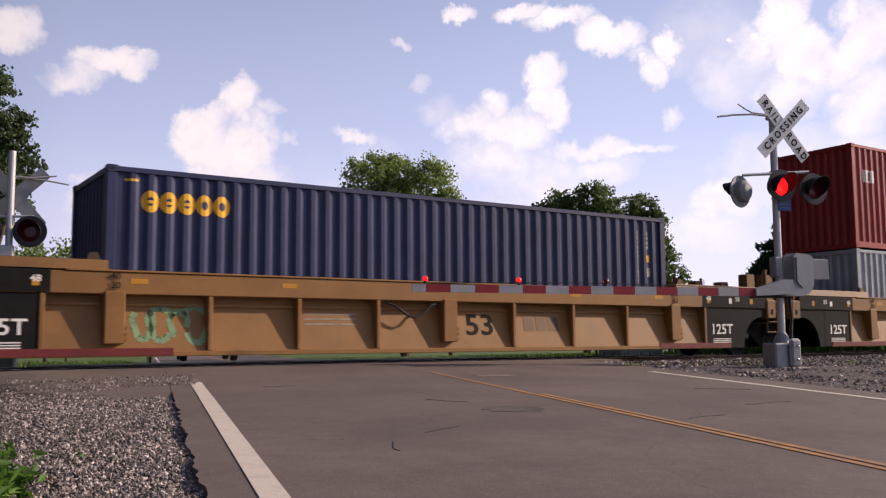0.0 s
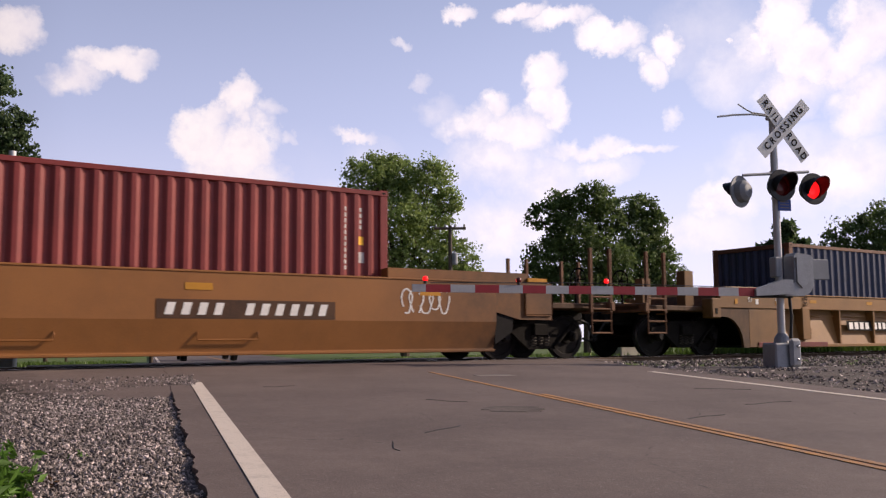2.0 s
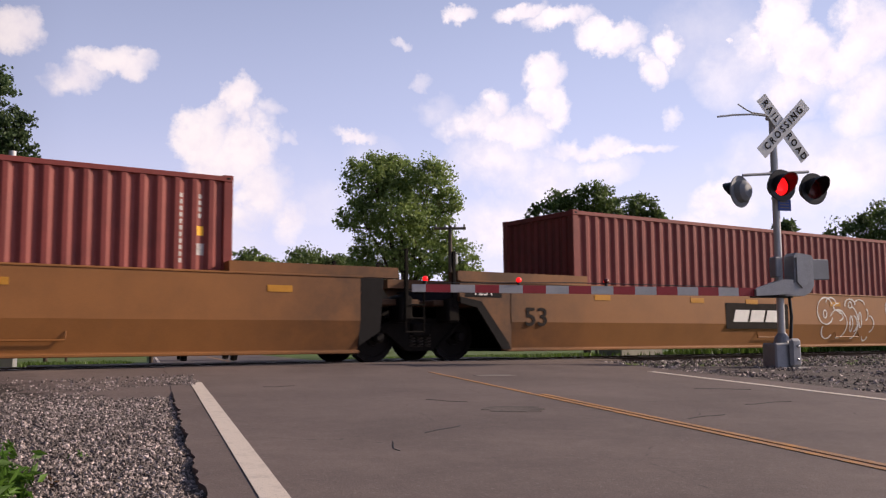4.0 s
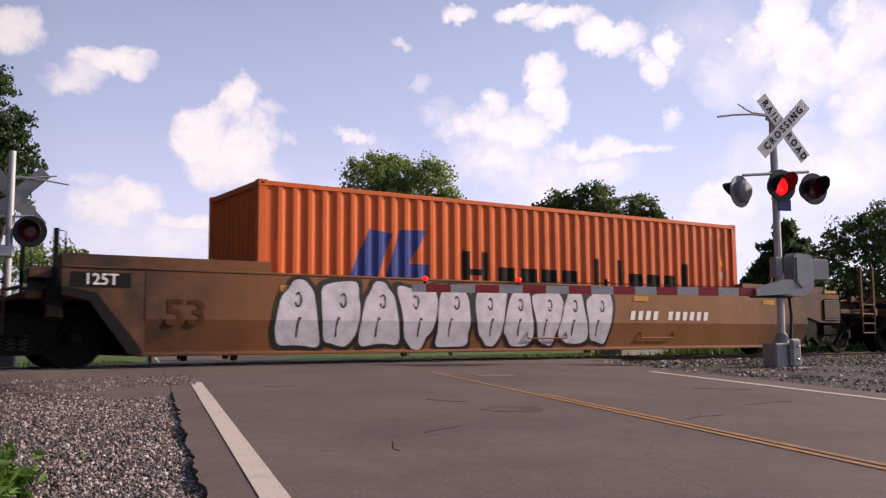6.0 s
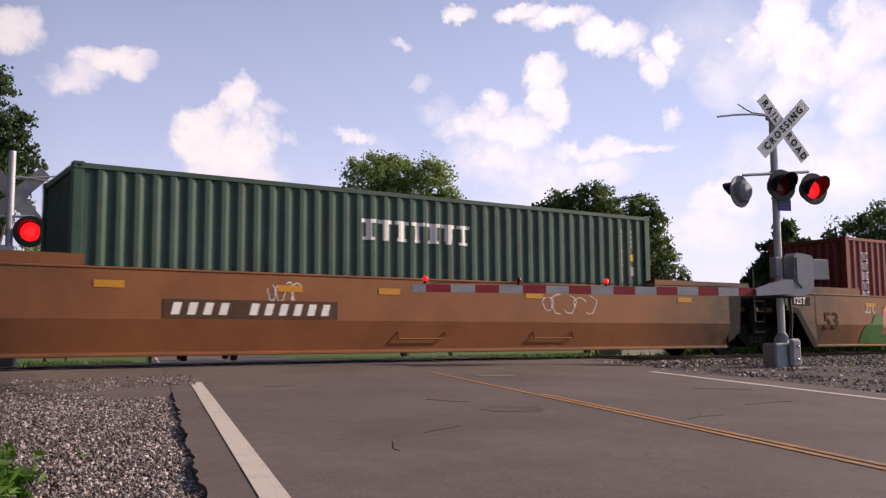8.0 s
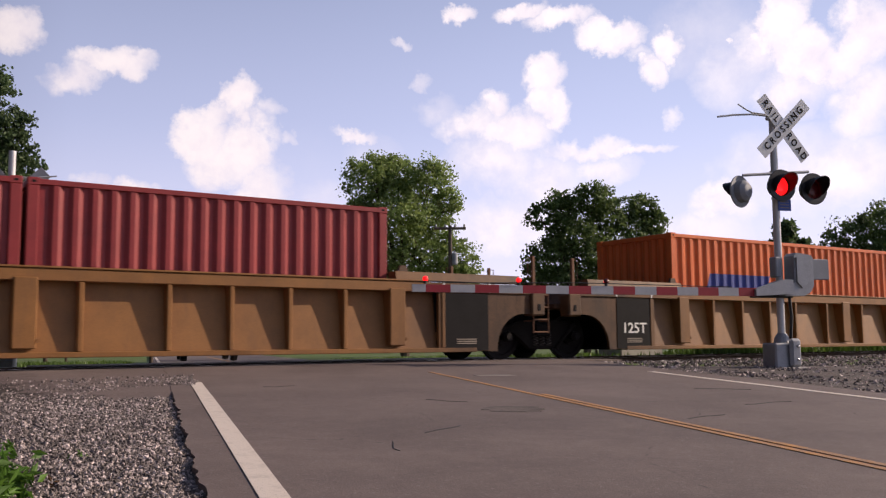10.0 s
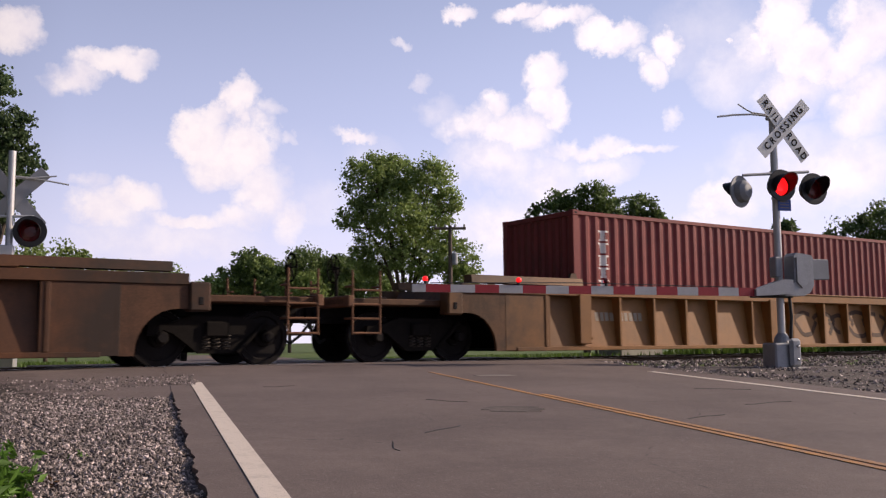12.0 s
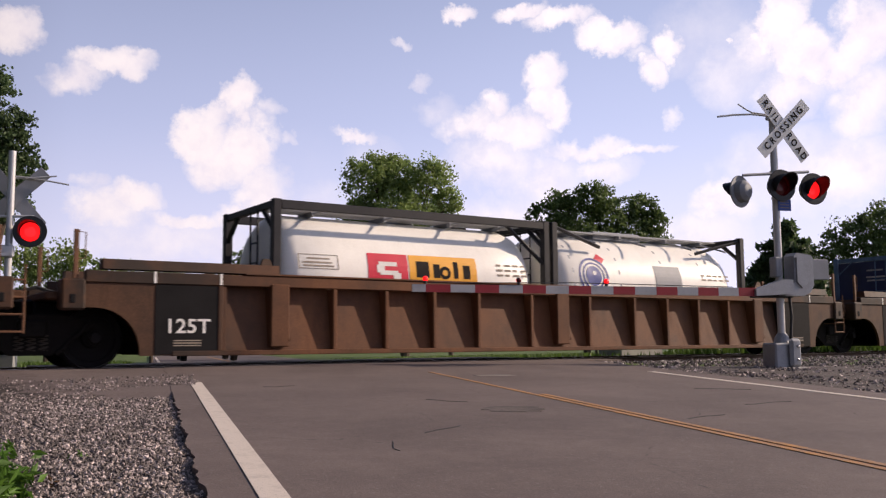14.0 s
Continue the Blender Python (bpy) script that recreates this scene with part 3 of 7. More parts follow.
def on_left(rng):
    while True:
        y = -12.2 + rng.random() ** 0.8 * 10.4
        x0 = across((y + 3.2) / 0.9631, -3.63).x
        x = x0 - rng.random() ** 1.5 * (1.2 + (y + 12.5) * 0.55) + 0.07 + 0.07 * noise.noise(Vector((y * 2.1, 0, 4)))
        if y > -4.4 + 0.35 * noise.noise(Vector((x * 1.9, 2.0, 5))) and rng.random() < 0.80:
            continue
        if rng.random() < min(0.85, 0.16 * (x0 - x) * (0.6 + (y + 12.0) * 0.14) + 0.35 * noise.noise(Vector((x * 1.2, y * 1.2, 11)))):
            continue
        if (y > -2.4 and x > 1.8) or (y > -3.0 + 0.5 * noise.noise(Vector((x * 1.5, y, 7))) and rng.random() < 0.6):
            continue
        return x, y, land(x, y) - 0.036 + max(0.0, min(0.038, 0.04 * (y + 4.9))) + 0.02 * noise.noise(Vector((x, y, 0)) * 1.3)


def on_right(rng):
    while True:
        y = -10.0 + rng.random() * 9.2
        x0 = across((y + 3.2) / 0.9631, 4.1).x
        x = x0 + rng.random() * 16.0 + 0.1
        return x, y, land(x, y) - 0.07 + 0.04 * noise.noise(Vector((x, y, 0)) * 0.8)


def on_track(rng):
    x = -4.0 + rng.random() * 50
    y = -1.5 + rng.random() * 6.2
    if 2.9 < x < 13.1 and y < 3.6:
        x += 11.0
    return x, y, -0.20 - max(0.0, -0.9 - y) * 0.1 - max(0.0, y - 3.4) * 0.12


build_ground()
build_road()
build_track()


def build_shoulders():
    for name, w0, w1 in (("gravel_shoulder", -9.0, -3.6), ("gravel_shoulder", 4.0, 20.0)):
        bm = bmesh.new()
        strip(bm, [[across(-20 + 1.1 * k, w0), across(-20 + 1.1 * k, (w0 + w1) / 2), across(-20 + 1.1 * k, w1)] for k in range(21)], -0.052, 0.05)
        solid(name, bm, M["gravel_bed"], "gravel shoulder of crushed stone beside the road", "shoulder", kind="structure")
    bm = bmesh.new()
    rows = []
    for k in range(60):
        a = -3.7 + 0.1 * k
        lift = -0.064 + 0.060 * min(1.0, k / 11)
        reach = -4.5 - 0.035 * k + 0.5 * noise.noise(Vector((k * 0.31, 8, 0)))
        ws = [reach + (-3.4 - reach) * q / 8 for q in range(9)]
        row = []
        for w in ws:
            p = across(a + 0.35 * noise.noise(Vector((w * 1.3, 6, 0))) * max(0.0, 1 - k / 14), w)
            row.append(bm.verts.new((p.x, p.y, land(p.x, p.y) + lift - 0.05 * max(0.0, 1 - (w - reach) / 0.5))))
        rows.append(row)
    for ra, rb in zip(rows, rows[1:]):
        for q in range(8):
            bm.faces.new((ra[q], ra[q + 1], rb[q + 1], rb[q]))
    solid("road_apron", bm, M["asphalt"], "ragged asphalt apron spreading beside the crossing", "road", kind="structure")
    # dark soil whose tone also stands for the shade beside the rails
    bm = bmesh.new()
    strip(bm, [[Vector((x, -4.6 + 0.5 * noise.noise(Vector((x * 1.7, 1, 0))), 0)), Vector((x, -3.0, 0)), Vector((x, -2.0, 0)), Vector((x, -1.0, 0))] for x in [-6 + 0.3 * k for k in range(33)]], -0.046, 0.004)
    solid("dirt_patch", bm, M["dirt"], "packed dirt between the gravel and the rails, darkened for rail-side shade", "dirt", kind="structure")
    scatter_stones("gravel", "pale crushed gravel lying along the road edge", 52000, 0.0095, on_left, 1)
    scatter_stones("gravel", "grey ballast gravel round the signal mast", 20000, 0.026, on_right, 2)
    scatter_stones("ballast", "grey track ballast between and beside the rails", 9000, 0.035, on_track, 3)


build_shoulders()


# ---- freight train ----
MID = 1.219                 # track centre line
SPEED = 18.13
TRAIN = []                  # (thing, place along the track at 0 s)
WHEELS = []


def ride(ob, x0):
    ob.matrix_basis = pose(x0, MID, 0)
    TRAIN.append((ob, x0))
    return ob


def build_truck():
    """A freight truck: two wheelsets, two cast side frames with springs, a bolster."""
    t = thing("rail_truck", "grimy cast-steel freight truck with two wheelsets on the rails", "rail truck", "trucks of the train")
    for sx in (-0.89, 0.89):
        bm = bmesh.new()
        side = pose(0, 0, 0, 90)
        rod(bm, (0, -1.12, 0), (0, 1.12, 0), 0.075, 10)
        for s in (-1, 1):
            rings = [(0.12, 0.69), (0.13, 0.66), (0.33, 0.70), (0.36, 0.675), (0.475, 0.68), (0.49, 0.71), (0.455, 0.725), (0.455, 0.81), (0.37, 0.815),
                     (0.35, 0.79), (0.16, 0.80), (0.14, 0.85), (0.07, 0.86)]
            lathe(bm, rings, Matrix.Rotation(radians(90 if s < 0 else -90), 4, "X"), 28)
        ob = part("wheelset", bm, M["wheel"], t, "dark wheelset with steel axle", True, pose(sx, 0, 0.455))
        for s in (-1, 1):
            bm = lathe(bmesh.new(), [(0.4575, 0.735), (0.4575, 0.805)], Matrix.Rotation(radians(90 if s < 0 else -90), 4, "X"), 28, cap=False)
            part("tread", bm, M["tread"], ob, "bright rolling surface", True)
        WHEELS.append(ob)
    for s in (-1, 1):
        y0, y1 = (s * 0.90, s * 1.02)
        top = [(-1.12, 0.50), (-1.10, 0.66), (-0.80, 0.68), (-0.45, 0.80), (0.45, 0.80), (0.80, 0.68), (1.10, 0.66), (1.12, 0.50), (0.98, 0.48), (0.86, 0.58), (0.70, 0.52)]
        low = [(0.34, 0.24), (0.28, 0.20), (-0.28, 0.20), (-0.34, 0.24), (-0.70, 0.52), (-0.86, 0.58), (-0.98, 0.48)]
        bm = prism(bmesh.new(), top + low, "y", y0, y1)
        part("side_frame", bm, M["truck"], t, "cast side frame caked in grime")
        for x in (-0.89, 0.89):
            bm = lathe(bmesh.new(), [(0.11, 0), (0.11, 0.06), (0.05, 0.085)], pose(x, s * 1.0, 0.455, 90 if s < 0 else -90), 12)
            part("bearing_cap", bm, M["truck"], t)
        for x in (-0.17, 0.0, 0.17):
            bm = bmesh.new()
            pts = [(x + 0.055 * math.cos(a * 0.7), s * 1.04 + 0.03 * math.sin(a * 0.7), 0.27 + 0.0062 * a) for a in range(40)]
            pipe(bm, pts, 0.012, 5)
            part("spring", bm, M["spring"], t, "coil spring")
    bm = bmesh.new()
    box(bm, -0.2, 0.2, -1.1, 1.1, 0.46, 0.72, 0.03)
    lathe(bm, [(0.25, 0.72), (0.25, 0.82)], pose(0, 0, 0), 16)
    part("bolster", bm, M["truck"], t)
    bm = bmesh.new()
    for s in (-1, 1):
        rod(bm, (0.35, s * 1.05, 0.22), (0.86, s * 1.06, 0.72), 0.035)
        rod(bm, (s * 0.42, -0.8, 0.35), (s * 0.42, 0.8, 0.35), 0.05)
    part("brake_rigging", bm, M["truck"], t)
    return t


def ladder(parent, x0, x1, y, z0, z1, rungs, material, r=0.016):
    for x in (x0, x1):
        bm = rod(bmesh.new(), (x, y, z0), (x, y, z1), r, 6)
        for k in (0.25, 0.75):
            z = z0 + (z1 - z0) * k
            if 0.65 < z < 1.4:
                rod(bm, (x, y, z), (x, y * 0.8, z), r, 6)
        part("ladder_stile", bm, material, parent, "round steel ladder stile")
    for k in range(rungs):
        z = z0 + (min(z1, 1.5) - z0) * (k + 0.1) / rungs
        part("ladder_rung", rod(bmesh.new(), (x0, y, z), (x1, y, z), r, 6), material, parent, "round steel ladder rung")


def grab_post(parent, x, y, z0, z1, material, side=1):
    """An upright channel post with a loop of grab iron beside it."""
    bm = bmesh.new()
    box(bm, x - 0.035, x + 0.035, y - 0.03, y + 0.03, z0, z1, 0.008)
    pipe(bm, [(x, y, z1 - 0.03), (x + side * 0.13, y, z1 - 0.04), (x + side * 0.13, y, z1 - 0.42), (x, y, z1 - 0.44)], 0.010, 5)
    return part("grab_post", bm, material, parent, "tall guide post with grab iron")


def coupler(parent, x_end, sx):
    """Coupler shank and knuckle, draft box and brake hose at a car's end; sx points outwards."""
    bm = bmesh.new()
    box(bm, min(x_end - sx * 1.2, x_end + sx * 0.1), max(x_end - sx * 1.2, x_end + sx * 0.1), -0.3, 0.3, 0.72, 1.02, 0.02)
    part("draft_box", bm, M["black"], parent)
    bm = bmesh.new()
    a, b = x_end, x_end + sx * 0.26
    box(bm, min(a, b), max(a, b), -0.09, 0.09, 0.80, 0.96, 0.02)
    prism(bm, [(b, -0.2), (b + sx * 0.20, -0.24), (b + sx * 0.28, -0.05), (b + sx * 0.16, 0.03), (b + sx * 0.2, 0.2), (b, 0.18)], "z", 0.74, 1.0)
    part("coupler_knuckle", bm, M["truck"], parent, "rusty cast coupler knuckle")
    bm = bmesh.new()
    pipe(bm, [(a, -0.35, 0.82), (a + sx * 0.2, -0.36, 0.74), (a + sx * 0.36, -0.3, 0.50), (a + sx * 0.52, -0.22, 0.36), (a + sx * 0.66, -0.14, 0.42)], 0.028, 7)
    part("brake_hose", bm, M["cable"], parent, "drooping black air brake hose")


def arch_plate(bm, x_in, x_out, z_top, y0, y1, sx):
    """Side plate over a truck: its lower edge sweeps up over the wheels. sx: +1 at the high-x end."""
    w = abs(x_out - x_in)
    pts = [(0, 0.18), (0.22, 0.18)]
    for k in range(9):
        a = k / 8 * math.pi / 2
        pts.append((0.22 + 0.66 * (1 - math.cos(a)), 0.22 + 0.68 * math.sin(a)))
    pts = [(p, q) for p, q in pts if p < w - 0.05] + [(w, 0.90), (w, z_top), (0, z_top)]
    prism(bm, [(x_in + sx * p, q) for p, q in pts], "y", y0, y1)


RIB = {
    "wide_ribs": dict(chord=1.10, top=1.46, wide=(0.1, 6.1, 12.1), slim=(-0.9, 1.57, 3.09, 4.6, 7.62, 9.14, 10.65, 13.1), w=0.075, ww=0.15, foot=1.455),
    "close_ribs": dict(chord=1.27, top=1.48, wide=(0.0, 6.1, 12.2), slim=(-1.0, 1.02, 2.04, 3.05, 4.05, 5.33, 6.86, 8.15, 9.15, 10.16, 11.18, 13.2), w=0.075, ww=0.16, foot=1.42),
}


def build_ribbed_unit(style, paint, x0, label, left_end, right_end, black_panel=True):
    """A well car unit with upright side posts. left_end/right_end: 'joint' or 'coupler'."""
    d = RIB[style]
    t = thing("well_car", label, "railroad car", "cars of the train")
    c, top = d["chord"], d["top"]
    for s in (-1, 1):
        def yy(a, b):
            return (s * a, s * b) if s > 0 else (s * b, s * a)
        bm = bmesh.new()
        y0, y1 = yy(1.38, 1.525)
        box(bm, -3.05, 15.25, y0, y1, c, top - 0.03, 0.012)
        part("top_chord", bm, paint, t)
        y0, y1 = yy(1.36, 1.545)
        part("chord_cap", box(bmesh.new(), -0.6, 12.8, y0, y1, top - 0.026, top + 0.004, 0.006), paint, t)
        # sloping side sheet, deep at the chord and flush at the sill
        bm = prism(bmesh.new(), [(s * 1.25, c + 0.01), (s * 1.28, c + 0.01), (s * d["foot"], 0.25), (s * (d["foot"] - 0.03), 0.25)], "x", -0.93, 13.13)
        part("side_sheet", bm, paint, t)
        y0, y1 = yy(1.36, 1.515)
        part("bottom_sill", box(bmesh.new(), -1.75, 13.95, y0, y1, 0.17, 0.252, 0.01), paint, t)
        if style == "wide_ribs":
            y0, y1 = yy(1.49, 1.520)
            for xa, xb in ((-1.72, 1.0), (11.6, 13.92)):
                part("sill_band", box(bmesh.new(), xa, xb, y0, y1, 0.185, 0.30, 0.005), M["red_sill"], t, "dull red painted sill band")
            y0, y1 = yy(1.31, 1.36)
            part("stringer", box(bmesh.new(), -0.93, 13.1, y0, y1, c - 0.16, c - 0.13), paint, t)
        for x in d["slim"]:
            y0, y1 = yy(1.25, 1.518)
            part("side_post", box(bmesh.new(), x - d["w"] / 2, x + d["w"] / 2, y0, y1, 0.25, c + 0.004, 0.012), paint, t)
        for x in d["wide"]:
            y0, y1 = yy(1.25, 1.56)
            w = d["ww"]
            part("wide_post", box(bmesh.new(), x - w, x + w, y0, y1, 0.36 if style == "wide_ribs" else 0.30, c + 0.05, 0.015), paint, t)
            for k in range(3 if style == "wide_ribs" else 1):
                part("tie_hook", rod(bmesh.new(), (x + w + 0.02, s * 1.50, 0.42 + 0.09 * k), (x + w + 0.02, s * 1.56, 0.42 + 0.09 * k), 0.03, 6), paint, t)
        # end panels and arches over the trucks
        for sx, xi, xe in ((-1, -0.9, -3.05), (1, 13.1, 15.25)):
            y0, y1 = yy(1.42, 1.50)
            xa = xi + sx * 1.12
            p = box(bmesh.new(), min(xi, xa), max(xi, xa), y0, y1, 0.185, c, 0.006)
            dark = black_panel and (left_end if sx < 0 else right_end) == "joint"
            part("end_panel", p, M["black"] if dark else paint, t, "black weight-data panel" if dark else "")
            bm = bmesh.new()
            arch_plate(bm, xa, xe, c, y0 + 0.004, y1 - 0.004, sx)
            # plate tone holds soot plus painted-in shade
            part("arch_plate", bm, M["black"] if dark else (M["soot_shade_brown"] if paint == M["brown"] else M["soot_shade_gold"]), t, "dark arch plate over the wheels, soot and shade in its colour")
            if dark:
                y0, y1 = yy(1.40, 1.53)
                part("chord_end", box(bmesh.new(), min(xi - sx * 0.1, xe), max(xi - sx * 0.1, xe), y0, y1, c + 0.012, top - 0.02, 0.004), M["black"], t, "black painted chord end")
            y0, y1 = yy(1.25, 1.56)
            tall = c + 0.22 if style == "wide_ribs" else c + 0.05
            bm = box(bmesh.new(), min(xe, xe + sx * 0.34), max(xe, xe + sx * 0.34), y0, y1, 0.86, tall, 0.03)
            part("jacking_pad", bm, paint, t, "jacking bracket with a slotted hole")
            y0, y1 = yy(1.30, 1.57)
            x = xe + sx * 0.18
            part("slot", box(bmesh.new(), x - 0.05, x + 0.05, y0, y1, 0.95, 1.10, 0.02), M["black"], t, "dark slotted hole")
            y0, y1 = yy(1.20, 1.50)
            bm = prism(bmesh.new(), [(y0, top), (y1, top), (y1 - 0.03, top + 0.15), (y0 + 0.03, top + 0.15)], "x", min(xi + sx * 1.9, xi - sx * 0.9), max(xi + sx * 1.9, xi - sx * 0.9))
            part("container_guide", bm, paint, t, "raised container guide plate")
            for k in range(3 if style == "wide_ribs" else 0):
                x = xi + sx * (0.1 + 0.75 * k)
                y0, y1 = yy(1.528, 1.534)
                part("data_square", box(bmesh.new(), x - 0.05, x + 0.05, y0, y1, c + 0.10, c + 0.22), M["white_mark"] if k == 1 else M["ylw_mark"], t, "small stencil plate")
    # well floor, bulkheads, end platforms
    part("well_floor", box(bmesh.new(), -1.6, 13.8, -1.42, 1.42, 0.17, 0.215), M["black"], t)
    for sx, xi, kind in ((-1, -0.9, left_end), (1, 13.1, right_end)):
        bm = prism(bmesh.new(), [(xi, 0.22), (xi + sx * 0.9, 0.9), (xi + sx * 0.9, 1.40), (xi, 1.40)], "y", -1.38, 1.38)
        part("bulkhead", bm, M["black"], t)
        end_platform(t, xi, sx, kind, paint, style)
    for x in (-0.2, 12.39):
        for s in (-1, 1):
            bm = bmesh.new()
            box(bm, x - 0.1, x + 0.1, s * 1.40 - 0.05, s * 1.40 + 0.05, top, top + 0.17, 0.01)
            prism(bm, [(x - 0.10, top + 0.16), (x + 0.10, top + 0.16), (x + 0.06, top + 0.26), (x - 0.06, top + 0.26)], "y", s * 1.40 - 0.03, s * 1.40 + 0.03)
            part("corner_lock", bm, M["rail"], t, "rusty container corner guide")
    return ride(t, x0)


def end_platform(t, xi, sx, kind, paint, style):
    """Deck over the truck, with posts, ladder and either an articulated joint or a coupler."""
    xe = xi + sx * (4.50 if kind == "coupler" else 2.65)
    bm = box(bmesh.new(), min(xi + sx * 0.8, xe), max(xi + sx * 0.8, xe), -1.30, 1.30, 1.02, 1.14, 0.02)
    # deck takes the same darkened tone, shade included
    soot_shade = M["soot_shade_brown"] if paint in (M["brown"], M["rusty_tan"]) else M["soot_shade_gold"]
    part("end_deck", bm, soot_shade, t)
    bm = box(bmesh.new(), min(xi + sx * 0.9, xe), max(xi + sx * 0.9, xe), -0.35, 0.35, 0.80, 1.02, 0.02)
    part("centre_sill", bm, M["black"], t)
    bm = prism(bmesh.new(), [(xi + sx * 0.85, 1.13), (xi + sx * 2.1, 1.13), (xi + sx * 1.9, 1.42), (xi + sx * 0.85, 1.46)], "y", -1.15, 1.15)
    part("deck_cover", bm, soot_shade if style != "smooth" else M["black"], t)
    if style == "wide_ribs":
        for y, h, xx in ((-0.75, 1.98, 2.45), (0.75, 1.90, 2.3)):
            x = xi + sx * xx
            bm = prism(bmesh.new(), [(x - 0.14, 1.13), (x + 0.14, 1.13), (x + 0.14, h), (x - 0.14, h)], "y", y - 0.13, y + 0.13)
            part("support_pedestal", bm, paint, t, "tan box-section container pedestal")
    if kind == "coupler":
        coupler(t, xe, sx)
        xl = xi + sx * 4.40
        ladder(t, min(xl, xl - sx * 0.55), max(xl, xl - sx * 0.55), -1.42, 0.50, 1.62 if style == "close_ribs" else 2.28, 4, M["rust_iron"], 0.02)
        ladder(t, min(xl, xl - sx * 0.55), max(xl, xl - sx * 0.55), 1.42, 0.50, 1.62 if style == "close_ribs" else 2.2, 4, M["rust_iron"], 0.02)
        if style != "close_ribs":
            for y in (-1.40, 1.40):
                for dx in (0.0, 0.55):
                    x = xl - sx * dx
                    part("guide_post", box(bmesh.new(), x - 0.04, x + 0.04, y - 0.035, y + 0.035, 0.95, 2.3, 0.01), M["rust_iron"], t, "tall rusty upright guide post")
        bm = bmesh.new()
        box(bm, min(xe, xe - sx * 0.12), max(xe, xe - sx * 0.12), -1.45, 1.45, 0.98, 1.18, 0.02)
        part("end_beam", bm, M["rust_iron"], t)
        bm = bmesh.new()
        x = xe - sx * 0.25
        rod(bm, (x, -0.5, 1.12), (x, -0.5, 1.75), 0.035, 6)
        lathe(bm, [(0.24, -0.015), (0.265, 0), (0.24, 0.015), (0.225, 0)], pose(x + sx * 0.06, -0.5, 1.7, 0, 90, 0), 20, cap=False)
        for k in range(3):
            rod(bm, (x + sx * 0.06, -0.5 + 0.24 * math.cos(k * 1.047), 1.7 + 0.24 * math.sin(k * 1.047)), (x + sx * 0.06, -0.5 - 0.24 * math.cos(k * 1.047), 1.7 - 0.24 * math.sin(k * 1.047)), 0.014, 5)
        part("hand_brake", bm, M["truck"], t, "hand brake wheel on a post")
    else:
        x = xi + sx * 2.28
        for y in (-1.44, 1.44):
            grab_post(t, x, y, 1.0, 2.05, M["rust_iron"] if style != "smooth" else M["truck"], -sx)
        if sx > 0:
            ladder(t, x - 0.02, x + 0.36, -1.46, 0.52, 1.5, 4, M["rust_iron"] if style != "smooth" else M["truck"])
        bm = lathe(bmesh.new(), [(0.34, 0.80), (0.34, 1.02), (0.2, 1.06)], pose(xi + sx * 2.8, 0, 0), 18)
        part("articulated_joint", bm, M["truck"], t)
        bm = bmesh.new()
        pipe(bm, [(xi + sx * 2.1, 0.3, 1.16), (xi + sx * 2.5, 0.32, 1.28), (xi + sx * 2.9, 0.34, 1.18)], 0.03, 6)
        part("air_hose", bm, M["cable"], t)


